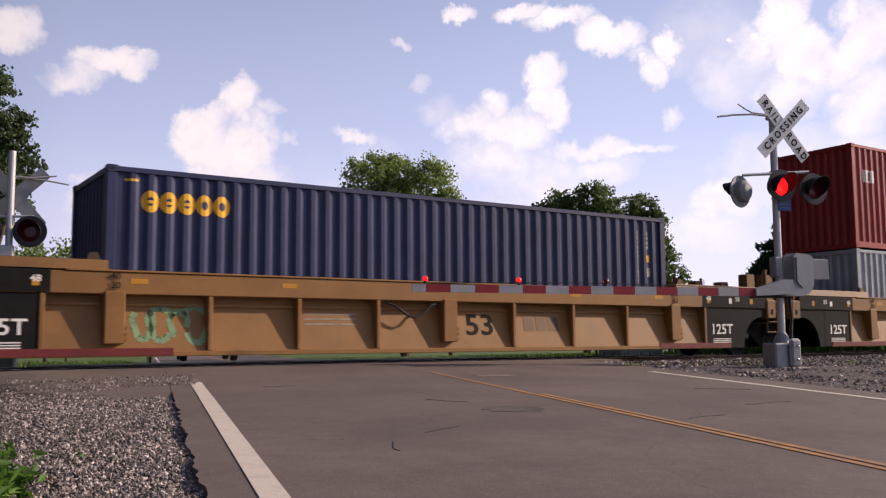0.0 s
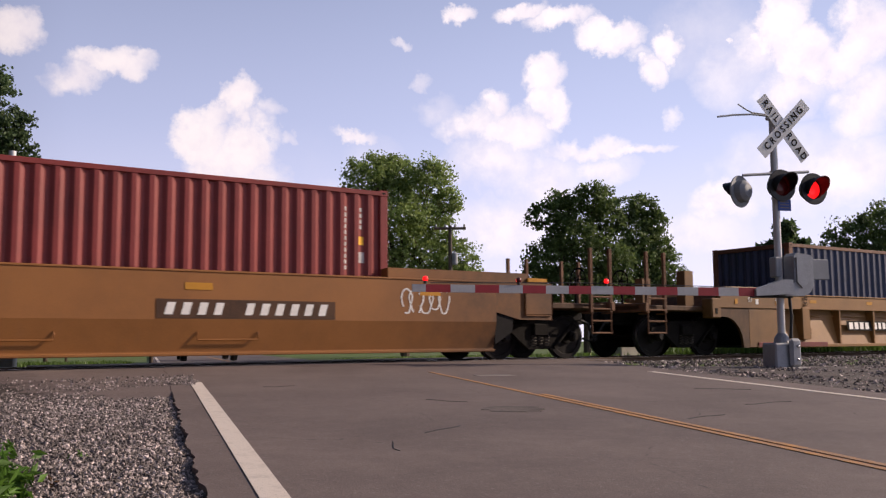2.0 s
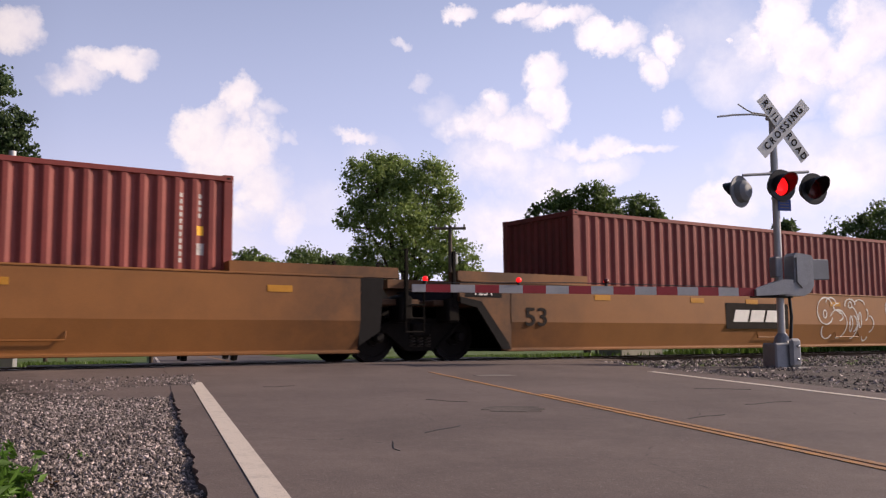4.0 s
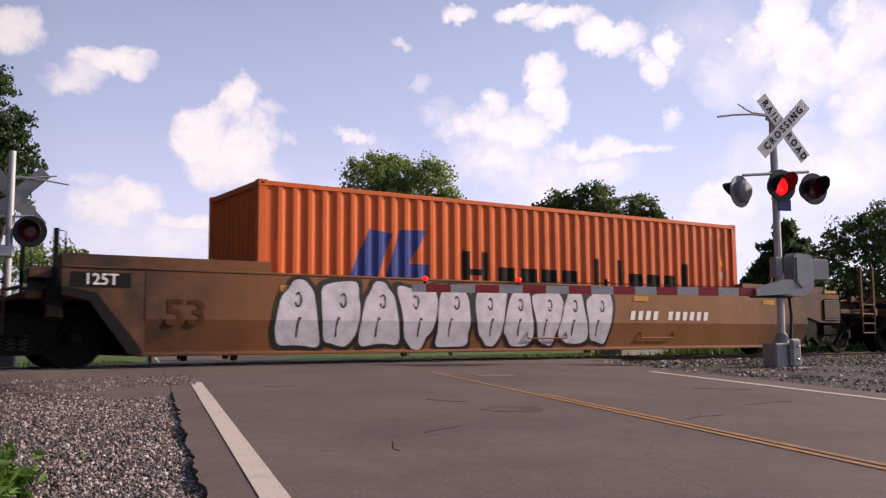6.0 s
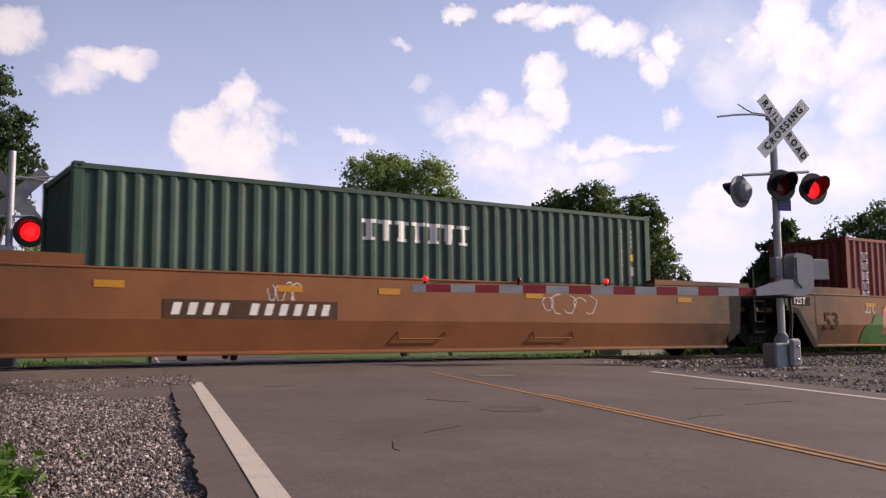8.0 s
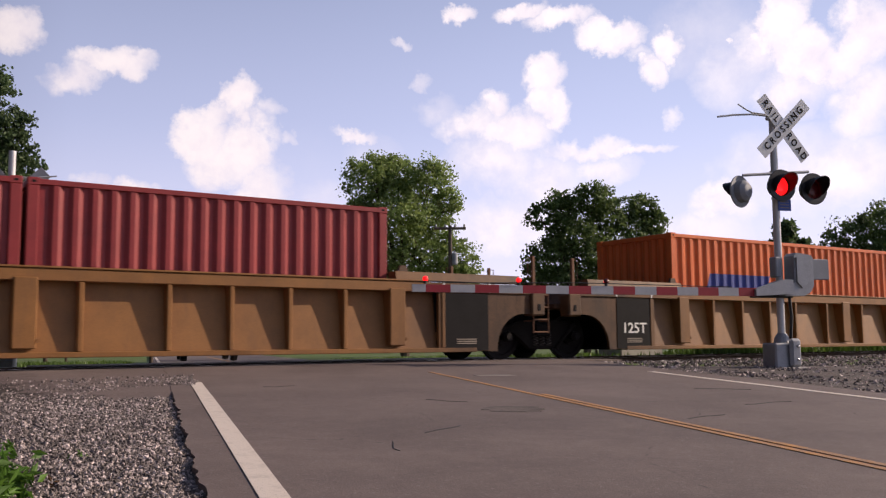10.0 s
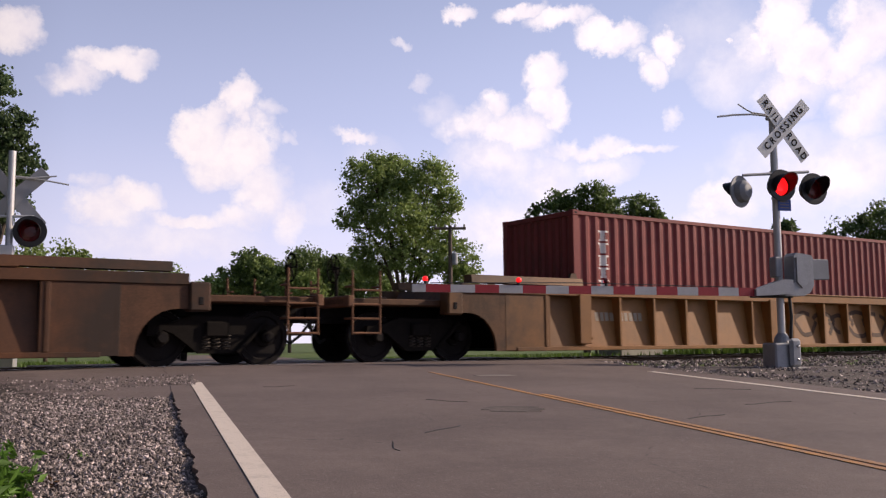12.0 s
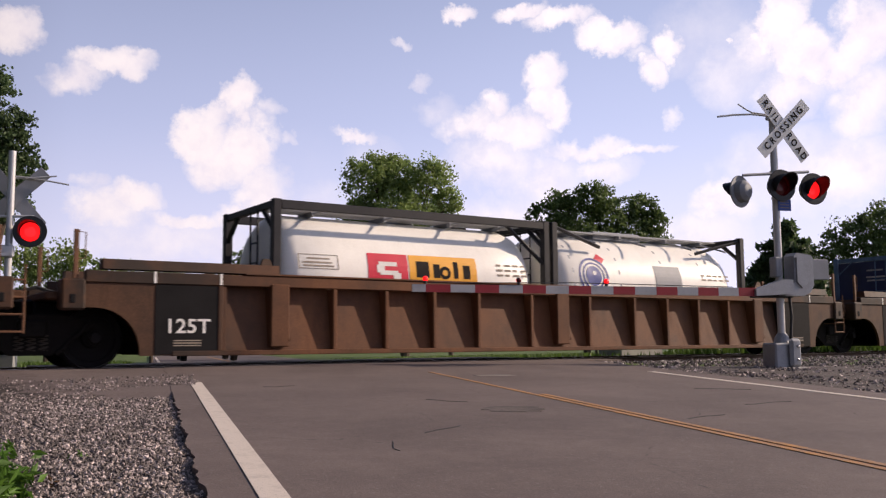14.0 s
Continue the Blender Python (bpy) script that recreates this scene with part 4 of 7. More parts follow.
def build_smooth_unit(paint, x0, label, left_end, right_end):
    """A well car unit with smooth folded side plates: the lower half leans in."""
    t = thing("well_car", label, "railroad car", "cars of the train")
    for s in (-1, 1):
        def yy(a, b):
            return (s * a, s * b) if s > 0 else (s * b, s * a)
        prof = [(s * 1.52, 1.49), (s * 1.525, 0.735), (s * 1.405, 0.245), (s * 1.405, 0.185), (s * 1.36, 0.185), (s * 1.36, 0.25), (s * 1.47, 0.74), (s * 1.46, 1.49)]
        part("side_plate", prism(bmesh.new(), prof, "x", -1.9, 14.4), paint, t)
        part("weld_rim", box(bmesh.new(), -1.95, 14.42, *yy(1.36, 1.44), 0.17, 0.225, 0.012), paint, t)
        part("top_chord", box(bmesh.new(), -3.1, 14.44, *yy(1.38, 1.535), 1.476, 1.512, 0.008), paint, t)
        # left end: gusset plate that slopes up over the truck
        bm = prism(bmesh.new(), [(-1.9, 0.19), (-2.08, 0.19), (-2.66, 1.05), (-3.1, 1.12), (-3.1, 1.48), (-1.9, 1.48)], "y", *yy(1.44, 1.515))
        part("end_gusset", bm, paint, t)
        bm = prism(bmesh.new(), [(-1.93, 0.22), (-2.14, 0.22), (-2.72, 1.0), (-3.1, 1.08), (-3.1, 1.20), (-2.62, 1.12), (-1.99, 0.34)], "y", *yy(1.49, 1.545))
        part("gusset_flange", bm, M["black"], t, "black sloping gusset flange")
        bm = box(bmesh.new(), -2.98, -2.12, *yy(1.514, 1.522), 1.20, 1.42)
        part("load_plate", bm, M["black"], t, "black weight-data plate")
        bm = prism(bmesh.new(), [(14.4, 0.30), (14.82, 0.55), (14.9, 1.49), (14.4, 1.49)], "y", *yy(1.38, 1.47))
        part("end_web", bm, M["black"], t, "black end web")
        for xa, xb in ((-3.1, 0.15), (12.05, 15.2)):
            y0, y1 = yy(1.16, 1.46)
            bm = prism(bmesh.new(), [(y0, 1.50), (y1, 1.50), (y1 - s * 0.02, 1.67), (y0, 1.69)], "x", xa, xb)
            part("container_guide", bm, paint, t, "raised container guide plate")
        for k, x in enumerate((0.5, 3.4, 5.3, 8.6, 12.9)):
            part("reflector", box(bmesh.new(), x - 0.22, x + 0.22, *yy(1.526, 1.531), 1.20, 1.31), M["ylw_mark"], t, "yellow reflective sheet")
        for x in (6.1, 9.2):
            part("grab_rail", pipe(bmesh.new(), [(x - 0.6, s * 1.48, 0.55), (x - 0.6, s * 1.50, 0.42), (x + 0.4, s * 1.50, 0.42), (x + 0.4, s * 1.48, 0.55)], 0.014, 5), paint, t)
    part("well_floor", box(bmesh.new(), -1.85, 14.35, -1.35, 1.35, 0.17, 0.215), M["black"], t)
    for sx, xi, kind in ((-1, -0.9, left_end), (1, 13.1, right_end)):
        bm = prism(bmesh.new(), [(xi, 0.22), (xi + sx * 0.9, 0.9), (xi + sx * 0.9, 1.44), (xi, 1.44)], "y", -1.38, 1.38)
        part("bulkhead", bm, M["black"], t)
        end_platform(t, xi, sx, kind, paint, "smooth")
        for s in (-1, 1):
            bm = box(bmesh.new(), min(xi + sx * 2.15, xi + sx * 2.42), max(xi + sx * 2.15, xi + sx * 2.42), min(s * 1.0, s * 1.45), max(s * 1.0, s * 1.45), 0.72, 1.2, 0.04)
            part("side_bearing", bm, M["truck"], t)
        if kind == "coupler":
            for s in (-1, 1):
                y0, y1 = sorted((s * 1.40, s * 1.50))
                bm = prism(bmesh.new(), [(xi + sx * 1.2, 0.95), (xi + sx * 1.2, 1.50), (xi + sx * 2.7, 1.50), (xi + sx * 2.7, 0.78), (xi + sx * 1.9, 0.78)], "y", y0, y1)
                part("end_web", bm, paint, t)
                bm = box(bmesh.new(), min(xi + sx * 2.0, xi + sx * 2.7), max(xi + sx * 2.0, xi + sx * 2.7), *sorted((s * 1.505, s * 1.53)), 0.86, 1.38, 0.03)
                part("access_panel", bm, paint, t, "raised access panel")
                bm = box(bmesh.new(), min(xi + sx * 2.1, xi + sx * 2.6), max(xi + sx * 2.1, xi + sx * 2.6), *sorted((s * 1.3, s * 1.5)), 1.52, 1.60, 0.01)
                part("reflector", bm, M["ylw_mark"], t, "yellow reflective sheet")
    return ride(t, x0)


# ---- containers ----
PITCH, FOLD = 0.2785, 0.045


def wall_relief(x, length):
    """How far the side wall of a container steps back at x from its end: outer flat, slope in, inner flat, slope out."""
    n = int((length - 0.52) / PITCH) + 1
    a = x - 0.37
    if a < -0.068 or a > (n - 1) * PITCH + 0.14:
        return -FOLD
    a %= PITCH
    if a < 0.072:
        return 0.0
    if a < 0.140:
        return -FOLD * (a - 0.072) / 0.068
    if a < 0.210:
        return -FOLD
    return -FOLD * (1 - (a - 0.210) / (PITCH - 0.210))


def wall_breaks(length):
    n = int((length - 0.52) / PITCH) + 1
    return [0.37 - 0.0685] + [0.37 + k * PITCH + d for k in range(n) for d in (0.0, 0.072, 0.140, 0.210)][:-1]


def corrugated_side(bm, length, height, s):
    xs = [0.15] + wall_breaks(length) + [length - 0.15]
    low = [bm.verts.new((x, s * (1.207 + wall_relief(x, length)), 0.17)) for x in xs]
    up = [bm.verts.new((x, s * (1.207 + wall_relief(x, length)), 0.17 + height)) for x in xs]
    for i in range(len(xs) - 1):
        bm.faces.new((low[i], low[i + 1], up[i + 1], up[i]))
    return bm


def painted(outlines, y, length=12.192):
    """Flat outlines in (x, z): on a container they follow the corrugated wall, on a car they are thin sheets."""
    bm = bmesh.new()
    if y < -1.25:
        for o in outlines:
            prism(bm, o, "y", y, y + 0.004)
        return bm
    lift = -1.2105 - y + 0.004
    for o in outlines:
        bm.faces.new([bm.verts.new((p, 0.0, q)) for p, q in o])
    lo, hi = min(v.co.x for v in bm.verts), max(v.co.x for v in bm.verts)
    for x in wall_breaks(length):
        if lo < x < hi:
            bmesh.ops.bisect_plane(bm, geom=[*bm.verts, *bm.edges, *bm.faces], plane_co=(x, 0, 0), plane_no=(1, 0, 0))
    for v in bm.verts:
        v.co.y = -(1.207 + wall_relief(v.co.x, length)) - lift
    return bm


def corrugated(bm, length, height, place, pitch=0.293, depth=0.036):
    """A corrugated sheet in its own (along, up) plane; place(a, out, z) gives the vertex."""
    n = max(1, round(length / pitch))
    p = length / n
    xs = []
    for k in range(n):
        a = k * p
        xs += [(a, 0.0), (a + 0.26 * p, 0.0), (a + 0.50 * p, -depth), (a + 0.76 * p, -depth)]
    xs.append((length, 0.0))
    low = [bm.verts.new(place(a, o, 0.0)) for a, o in xs]
    up = [bm.verts.new(place(a, o, height)) for a, o in xs]
    for i in range(len(xs) - 1):
        bm.faces.new((low[i], low[i + 1], up[i + 1], up[i]))
    return bm


def build_container(paint, x0, z0, length, height, label, frame_paint=None):
    """A steel box container on its castings: corrugated walls, posts, rails, doors at the leading end."""
    t = thing("shipping_container", label, "container", "containers on the train")
    fp = frame_paint or paint
    H, L, W = height, length, 1.219
    for s in (-1, 1):
        part("side_wall", corrugated_side(bmesh.new(), L, H - 0.27, s), paint, t, "corrugated steel side")
        y0, y1 = sorted((s * (W - 0.065), s * (W - 0.002)))
        part("top_rail", box(bmesh.new(), 0.14, L - 0.14, y0, y1, H - 0.105, H - 0.02, 0.008), fp, t)
        part("bottom_rail", box(bmesh.new(), 0.14, L - 0.14, y0, y1, 0.02, 0.18, 0.008), fp, t)
        for x in (0.0, L):
            sx = 1 if x == 0 else -1
            xa, xb = sorted((x + sx * 0.004, x + sx * 0.165))
            y0, y1 = sorted((s * (W - 0.16), s * (W - 0.004)))
            part("corner_post", box(bmesh.new(), xa, xb, y0, y1, 0.11, H - 0.11, 0.012), fp, t)
            for z in (0.0, H - 0.118):
                xa, xb = sorted((x, x + sx * 0.178))
                y0, y1 = sorted((s * (W - 0.162), s * W))
                c = part("corner_casting", box(bmesh.new(), xa, xb, y0, y1, z, z + 0.118, 0.012), fp, t)
                xm = (xa + xb) / 2
                part("casting_hole", box(bmesh.new(), xm - 0.04, xm + 0.04, *sorted((s * (W - 0.03), s * (W + 0.002))), z + 0.035, z + 0.085, 0.01), M["black"], c)
    part("roof", corrugated(bmesh.new(), L - 0.3, 2 * W - 0.12, lambda a, o, z: (0.15 + a, -W + 0.06 + z, H - 0.03 + o * 0.5), 0.21, 0.03), paint, t)
    part("floor", box(bmesh.new(), 0.15, L - 0.15, -W + 0.06, W - 0.06, 0.10, 0.16), M["black"], t)
    part("front_wall", corrugated(bmesh.new(), 2 * W - 0.3, H - 0.24, lambda a, o, z: (0.05 - o, -W + 0.15 + a, 0.12 + z), 0.25, 0.045), paint, t, "corrugated end wall")
    for z in (0.01, H - 0.12):
        part("end_sill", box(bmesh.new(), 0.02, 0.12, -W + 0.16, W - 0.16, z, z + 0.11, 0.01), fp, t)
        part("end_sill", box(bmesh.new(), L - 0.12, L - 0.02, -W + 0.16, W - 0.16, z, z + 0.11, 0.01), fp, t)
    for s in (-1, 1):
        y0, y1 = sorted((s * 0.01, s * (W - 0.165)))
        door = part("door", box(bmesh.new(), L - 0.08, L - 0.04, y0, y1, 0.13, H - 0.13, 0.01), paint, t, "steel cargo door")
        for y in (0.3, 0.85):
            part("lock_rod", rod(bmesh.new(), (L - 0.015, s * y, 0.08), (L - 0.015, s * y, H - 0.08), 0.017, 8), M["galv"], door, "galvanised locking rod")
    ob = ride(t, x0)
    ob.matrix_basis = pose(x0, MID, z0)
    return ob


def plate(parent, name, x0, x1, z0, z1, material, label="", y=-1.2105):
    return part(name, painted([[(x0, z0), (x1, z0), (x1, z1), (x0, z1)]], y), material, parent, label)


def blob_mark(parent, name, outline, material, label="", y=-1.2105):
    return part(name, painted([outline], y), material, parent, label)


def glyphs(parent, name, x, z, count, w, h, step, material, upright, label, y=-1.2105):
    """Serifed strokes that stand for a run of logo characters: head, stem and foot in one plain shape each."""
    for k in range(count):
        a = x + (0 if upright else k * step)
        b = z - (k * step if upright else 0)
        f, g = w * (0.16 + 0.05 * (k % 3)), h * 0.18
        m = w / 2
        lo = w * (0.30 if k % 2 else 0.12)
        outline = [(a + lo, b), (a + w - lo, b), (a + w - lo, b + g * 0.8), (a + m + f, b + g * 0.8), (a + m + f, b + h - g), (a + w, b + h - g), (a + w, b + h), (a, b + h), (a, b + h - g), (a + m - f, b + h - g), (a + m - f, b + g * 0.8), (a + lo, b + g * 0.8)]
        part(name, painted([outline], y), material, parent, label)


def bars(parent, name, x, z, count, w, h, gap, material, y=-1.2105, upright=False, slant=0.0, label=""):
    """A run of unreadable characters as plain bars in one thin mesh."""
    outlines = []
    for k in range(count):
        a = x + (0 if upright else k * (w + gap))
        b = z - (k * (h + gap) if upright else 0)
        outlines.append([(a, b), (a + w, b), (a + w + slant, b + h), (a + slant, b + h)])
    return tagged(part(name, painted(outlines, y), material, parent, label), kind="stuff")


PAINT = {
    "navy": surface("navy_container_paint", (0.024, 0.032, 0.090), 0.5, vary=0.2, scale=1.5, grain=40, bump=0.05, streak=0.12),
    "navy_grey": surface("faded_navy_container_paint", (0.030, 0.042, 0.092), 0.5, vary=0.25, scale=1.5, grain=40, bump=0.05, streak=0.2),
    "rust_post": surface("rusted_corner_post_paint", (0.16, 0.062, 0.034), 0.6, vary=0.3, scale=4, grain=40, bump=0.1, streak=0.5),
    "crimson": surface("crimson_container_paint", (0.30, 0.020, 0.022), 0.5, vary=0.15, scale=1.5, grain=40, bump=0.05, streak=0.08),
    "pale_grey": surface("pale_grey_container_paint", (0.34, 0.36, 0.40), 0.55, vary=0.2, scale=1.5, grain=40, bump=0.05, streak=0.2),
    "maroon": surface("maroon_container_paint", (0.205, 0.032, 0.029), 0.5, vary=0.18, scale=1.4, grain=40, bump=0.05, streak=0.15),
    "red_brown": surface("red_brown_container_paint", (0.225, 0.046, 0.038), 0.52, vary=0.18, scale=1.4, grain=40, bump=0.05, streak=0.15),
    "bright_maroon": surface("brick_red_container_paint", (0.235, 0.028, 0.029), 0.5, vary=0.18, scale=1.4, grain=40, bump=0.05, streak=0.12),
    "orange": surface("orange_container_paint", (0.62, 0.120, 0.020), 0.5, vary=0.12, scale=1.4, grain=40, bump=0.05, streak=0.08),
    "green": surface("dark_green_container_paint", (0.038, 0.080, 0.060), 0.5, vary=0.25, scale=1.4, grain=40, bump=0.05, streak=0.25),
    "tank_white": surface("white_tank_jacket", (0.86, 0.83, 0.77), 0.42, vary=0.07, scale=1.2, grain=30, bump=0.03, streak=0.10, streak_colour=(0.5, 0.42, 0.33)),
    "tank_cream": surface("stained_cream_tank_jacket", (0.82, 0.69, 0.45), 0.45, vary=0.16, scale=1.2, grain=30, bump=0.03, streak=0.3, streak_colour=(0.55, 0.40, 0.22)),
    "charcoal": surface("charcoal_frame_paint", (0.020, 0.018, 0.020), 0.5, vary=0.3, scale=3, grain=40, bump=0.06),
    "steel_blue": surface("steel_blue_frame_paint", (0.10, 0.17, 0.27), 0.5, vary=0.3, scale=3, grain=40, bump=0.06, streak=0.2),
    "mark_yellow": surface("yellow_logo_paint", (0.75, 0.40, 0.03), 0.5, vary=0.12),
    "mark_blue": surface("blue_logo_paint", (0.035, 0.055, 0.24), 0.5, vary=0.15),
    "mark_red": surface("red_logo_sheet", (0.62, 0.02, 0.05), 0.45, vary=0.1),
    "mark_amber": surface("amber_logo_sheet", (0.78, 0.36, 0.025), 0.45, vary=0.08),
    "tag_white": surface("white_spray_paint", (0.70, 0.68, 0.66), 0.6, vary=0.2, scale=4),
    "tag_silver": surface("silver_spray_paint", (0.60, 0.57, 0.64), 0.5, 0.0, vary=0.25, scale=4),
    "tag_black": surface("black_spray_paint", (0.018, 0.014, 0.013), 0.6, vary=0.3, scale=4),
    "tag_faded": surface("faded_black_spray_paint", (0.075, 0.036, 0.020), 0.75, vary=0.4, scale=4),
    "tag_green": surface("green_spray_paint", (0.05, 0.16, 0.035), 0.6, vary=0.3, scale=3),
    "tag_mint": surface("mint_spray_paint", (0.20, 0.32, 0.17), 0.6, vary=0.3, scale=3),
    "tag_red": surface("red_spray_paint", (0.50, 0.075, 0.06), 0.6, vary=0.3, scale=3),
    "tag_grey": surface("grey_brown_spray_paint", (0.20, 0.125, 0.075), 0.6, vary=0.3, scale=4),
    "tag_pink": surface("pink_spray_paint", (0.58, 0.20, 0.17), 0.6, vary=0.2, scale=3),
    "tag_yellow": surface("yellow_spray_paint", (0.72, 0.42, 0.05), 0.6, vary=0.2, scale=3),
}
HC, SD = 2.896, 2.591
FLOOR = 0.219
TRUCK = build_truck()


def wrap(t, name, x0, x1, a0, a1, material, label="", lift=0.006):
    """A decal that follows the tank's round flank: from angle a0 to a1 above the level of its axis."""
    bm = bmesh.new()
    R, cz, n = 1.16 + lift, 1.30, 6
    rows = []
    for k in range(n + 1):
        a = radians(a0 + (a1 - a0) * k / n)
        rows.append([bm.verts.new((x, -R * math.cos(a), cz + R * math.sin(a))) for x in (x0, x1)])
    for ra, rb in zip(rows, rows[1:]):
        bm.faces.new((ra[0], ra[1], rb[1], rb[0]))
    ob = part(name, bm, material, t, label)
    return ob


def build_tank(x0, white, frame_paint, style, label):
    """A 20-foot tank container: lying cylinder with dished ends in an open steel frame."""
    t = thing("tank_container", label, "tank container", "containers on the train")
    L, H, W, R = 6.058, 2.591, 1.219, 1.16
    cz = 1.30
    bm = bmesh.new()
    rings = [(0.10, 0.12), (0.60, 0.15), (0.92, 0.22), (1.08, 0.34), (R, 0.52)] + [(R, 0.52 + (L - 1.24) * k / 6) for k in range(1, 7)] + [(1.08, L - 0.48), (0.92, L - 0.34), (0.60, L - 0.24), (0.10, L - 0.18)]
    lathe(bm, rings, Matrix.Translation((0, 0, cz)) @ Matrix.Rotation(radians(90), 4, "Y"), 48)
    part("tank_shell", bm, white, t, "insulated cylindrical tank", True)
    for x in (0.0, L):
        sx = 1 if x == 0 else -1
        xa, xb = sorted((x, x + sx * 0.15))
        for s in (-1, 1):
            y0, y1 = sorted((s * (W - 0.15), s * W))
            part("corner_post", box(bmesh.new(), xa, xb, y0, y1, 0.0, H, 0.014), frame_paint, t)
            xm = x + sx * 0.07
            part("end_brace", rod(bmesh.new(), (xm, s * (W - 0.1), H - 0.55), (xm, s * 0.55, H - 0.08), 0.05, 6), frame_paint, t)
            part("end_brace", rod(bmesh.new(), (xm, s * (W - 0.1), 0.60), (xm, s * 0.5, 0.1), 0.05, 6), frame_paint, t)
            if style == "railed" and x == 0.0:
                continue
            a, b = ((0.1, H - 0.08), (1.5, 2.16)) if style == "beam" else ((0.1, H - 0.9), (0.95, H - 0.12))
            bm = rod(bmesh.new(), (x + sx * a[0], s * (W - 0.07), a[1]), (x + sx * b[0], s * (W - 0.22), b[1]), 0.04, 6)
            part("side_brace", bm, frame_paint, t)
        for z in (0.02, H - 0.14):
            xa2, xb2 = sorted((x + sx * 0.02, x + sx * 0.12))
            part("end_rail", box(bmesh.new(), xa2, xb2, -W + 0.15, W - 0.15, z, z + 0.12, 0.01), frame_paint, t)
    for s in (-1, 1):
        y0, y1 = sorted((s * (W - 0.10), s * (W - 0.005)))
        part("bottom_rail", box(bmesh.new(), 0.15, L - 0.15, y0, y1, 0.02, 0.16, 0.01), frame_paint, t)
        if style == "railed":
            part("top_rail", box(bmesh.new(), 0.15, L - 0.15, y0, y1, H - 0.17, H - 0.015, 0.01), frame_paint, t)
    # walkway, manhole and valve boxes along the top
    for k in range(6):
        part("walkway_slat", box(bmesh.new(), 0.3, L - 0.3, -0.60 + k * 0.10, -0.53 + k * 0.10, cz + R + 0.04, cz + R + 0.07), M["galv"], t, "galvanised walkway slat")
    for x in (1.0, 2.5, 4.0, 5.2):
        part("walkway_bearer", box(bmesh.new(), x, x + 0.05, -0.60, 0.0, cz + R - 0.05, cz + R + 0.04), M["galv"], t)
        part("rail_stay", rod(bmesh.new(), (x, -0.5, cz + R + 0.0), (x + 0.25, -W + 0.06, H - 0.08 if style == "railed" else 2.22), 0.022, 5), M["galv"], t)
    bm = lathe(bmesh.new(), [(0.30, 0), (0.30, 0.12), (0.33, 0.13), (0.33, 0.17), (0.1, 0.2)], pose(L / 2 + 0.3, 0.25, cz + R - 0.06), 18)
    part("manhole", bm, M["galv"], t, "round manhole cover")
    if style == "beam":
        part("valve_box", box(bmesh.new(), 1.84, 3.30, -0.45, 0.45, cz + R - 0.06, cz + R + 0.13, 0.02), M["galv"], t, "low grey valve box on the tank's crown")
        for x in (0.62, 1.95, 3.35, 4.6):
            wrap(t, "jacket_band", x, x + 0.05, -15, 78, M["galv"], "narrow steel jacket band", 0.004)
    bm = bmesh.new()
    for k in range(5):
        rod(bm, (0.03, -0.45, 0.5 + 0.35 * k), (0.03, -0.12, 0.5 + 0.35 * k), 0.015, 5)
    for y in (-0.45, -0.12):
        rod(bm, (0.03, y, 0.3), (0.03, y, H - 0.1), 0.018, 5)
    part("end_ladder", bm, frame_paint, t)
    ob = ride(t, x0)
    ob.matrix_basis = pose(x0, MID, FLOOR)
    return ob


def wrap_ring(t, name, xc, ac, r0, r1, material, label="", lift=0.007, n=28):
    """A ring (or disc) decal bent onto the tank's flank."""
    bm = bmesh.new()
    R, cz = 1.16 + lift, 1.30
    loops = []
    for r in (max(r0, 0.002), r1):
        loop = []
        for k in range(n):
            th = k * math.tau / n
            a = radians(ac) + r * math.sin(th) / R
            loop.append(bm.verts.new((xc + r * math.cos(th), -R * math.cos(a), cz + R * math.sin(a))))
        loops.append(loop)
    for k in range(n):
        bm.faces.new((loops[0][k], loops[0][(k + 1) % n], loops[1][(k + 1) % n], loops[1][k]))
    return part(name, bm, material, t, label)


def truck_at(x):
    ob = copy_thing(TRUCK, pose(x, MID, 0))
    TRAIN.append((ob, x))
    WHEELS.extend(c for c in ob.children if c.name.startswith("wheelset"))
    return ob


def code_marks(c, L, H, material):
    """Upright columns of small code characters near the door end."""
    bars(c, "code_mark", L - 0.885, H - 0.42, 11, 0.055, 0.07, 0.035, material, upright=True, label="column of small worn code marks")
    bars(c, "code_mark", L - 0.575, H - 0.42, 4, 0.055, 0.07, 0.035, material, upright=True, label="column of small worn code marks")
    plate(c, "size_sticker", L - 0.60, L - 0.48, H - 1.02, H - 0.87, PAINT["mark_yellow"], "yellow warning sticker")
    plate(c, "data_plate", L - 0.60, L - 0.47, H - 1.34, H - 1.15, M["code_white"], "white data plate")


def car_number(u, x, z, h, slant=0.05, backing=True, pale=None, gap=0.10):
    """The car's painted number as plain bars, on a dark patch or bare."""
    w = h * 0.68
    if backing:
        part("number_patch", box(bmesh.new(), x - 0.12, x + 11 * (w + gap) + 0.06, -1.5315, -1.5265, z - 0.06, z + h + 0.05), M["soot_shade_brown"], u, "dark brown patch behind the car number")
    bm = bmesh.new()
    for k in [0, 1, 2, 3, 5, 6, 7, 8, 9, 10]:
        a = x + k * (w + gap)
        prism(bm, [(a, z), (a + w, z), (a + w + slant, z + h), (a + slant, z + h)], "y", -1.5345, -1.5317)
    tagged(part("car_number", bm, pale or M["white_mark"], u, "painted car number as plain bars"), kind="stuff")


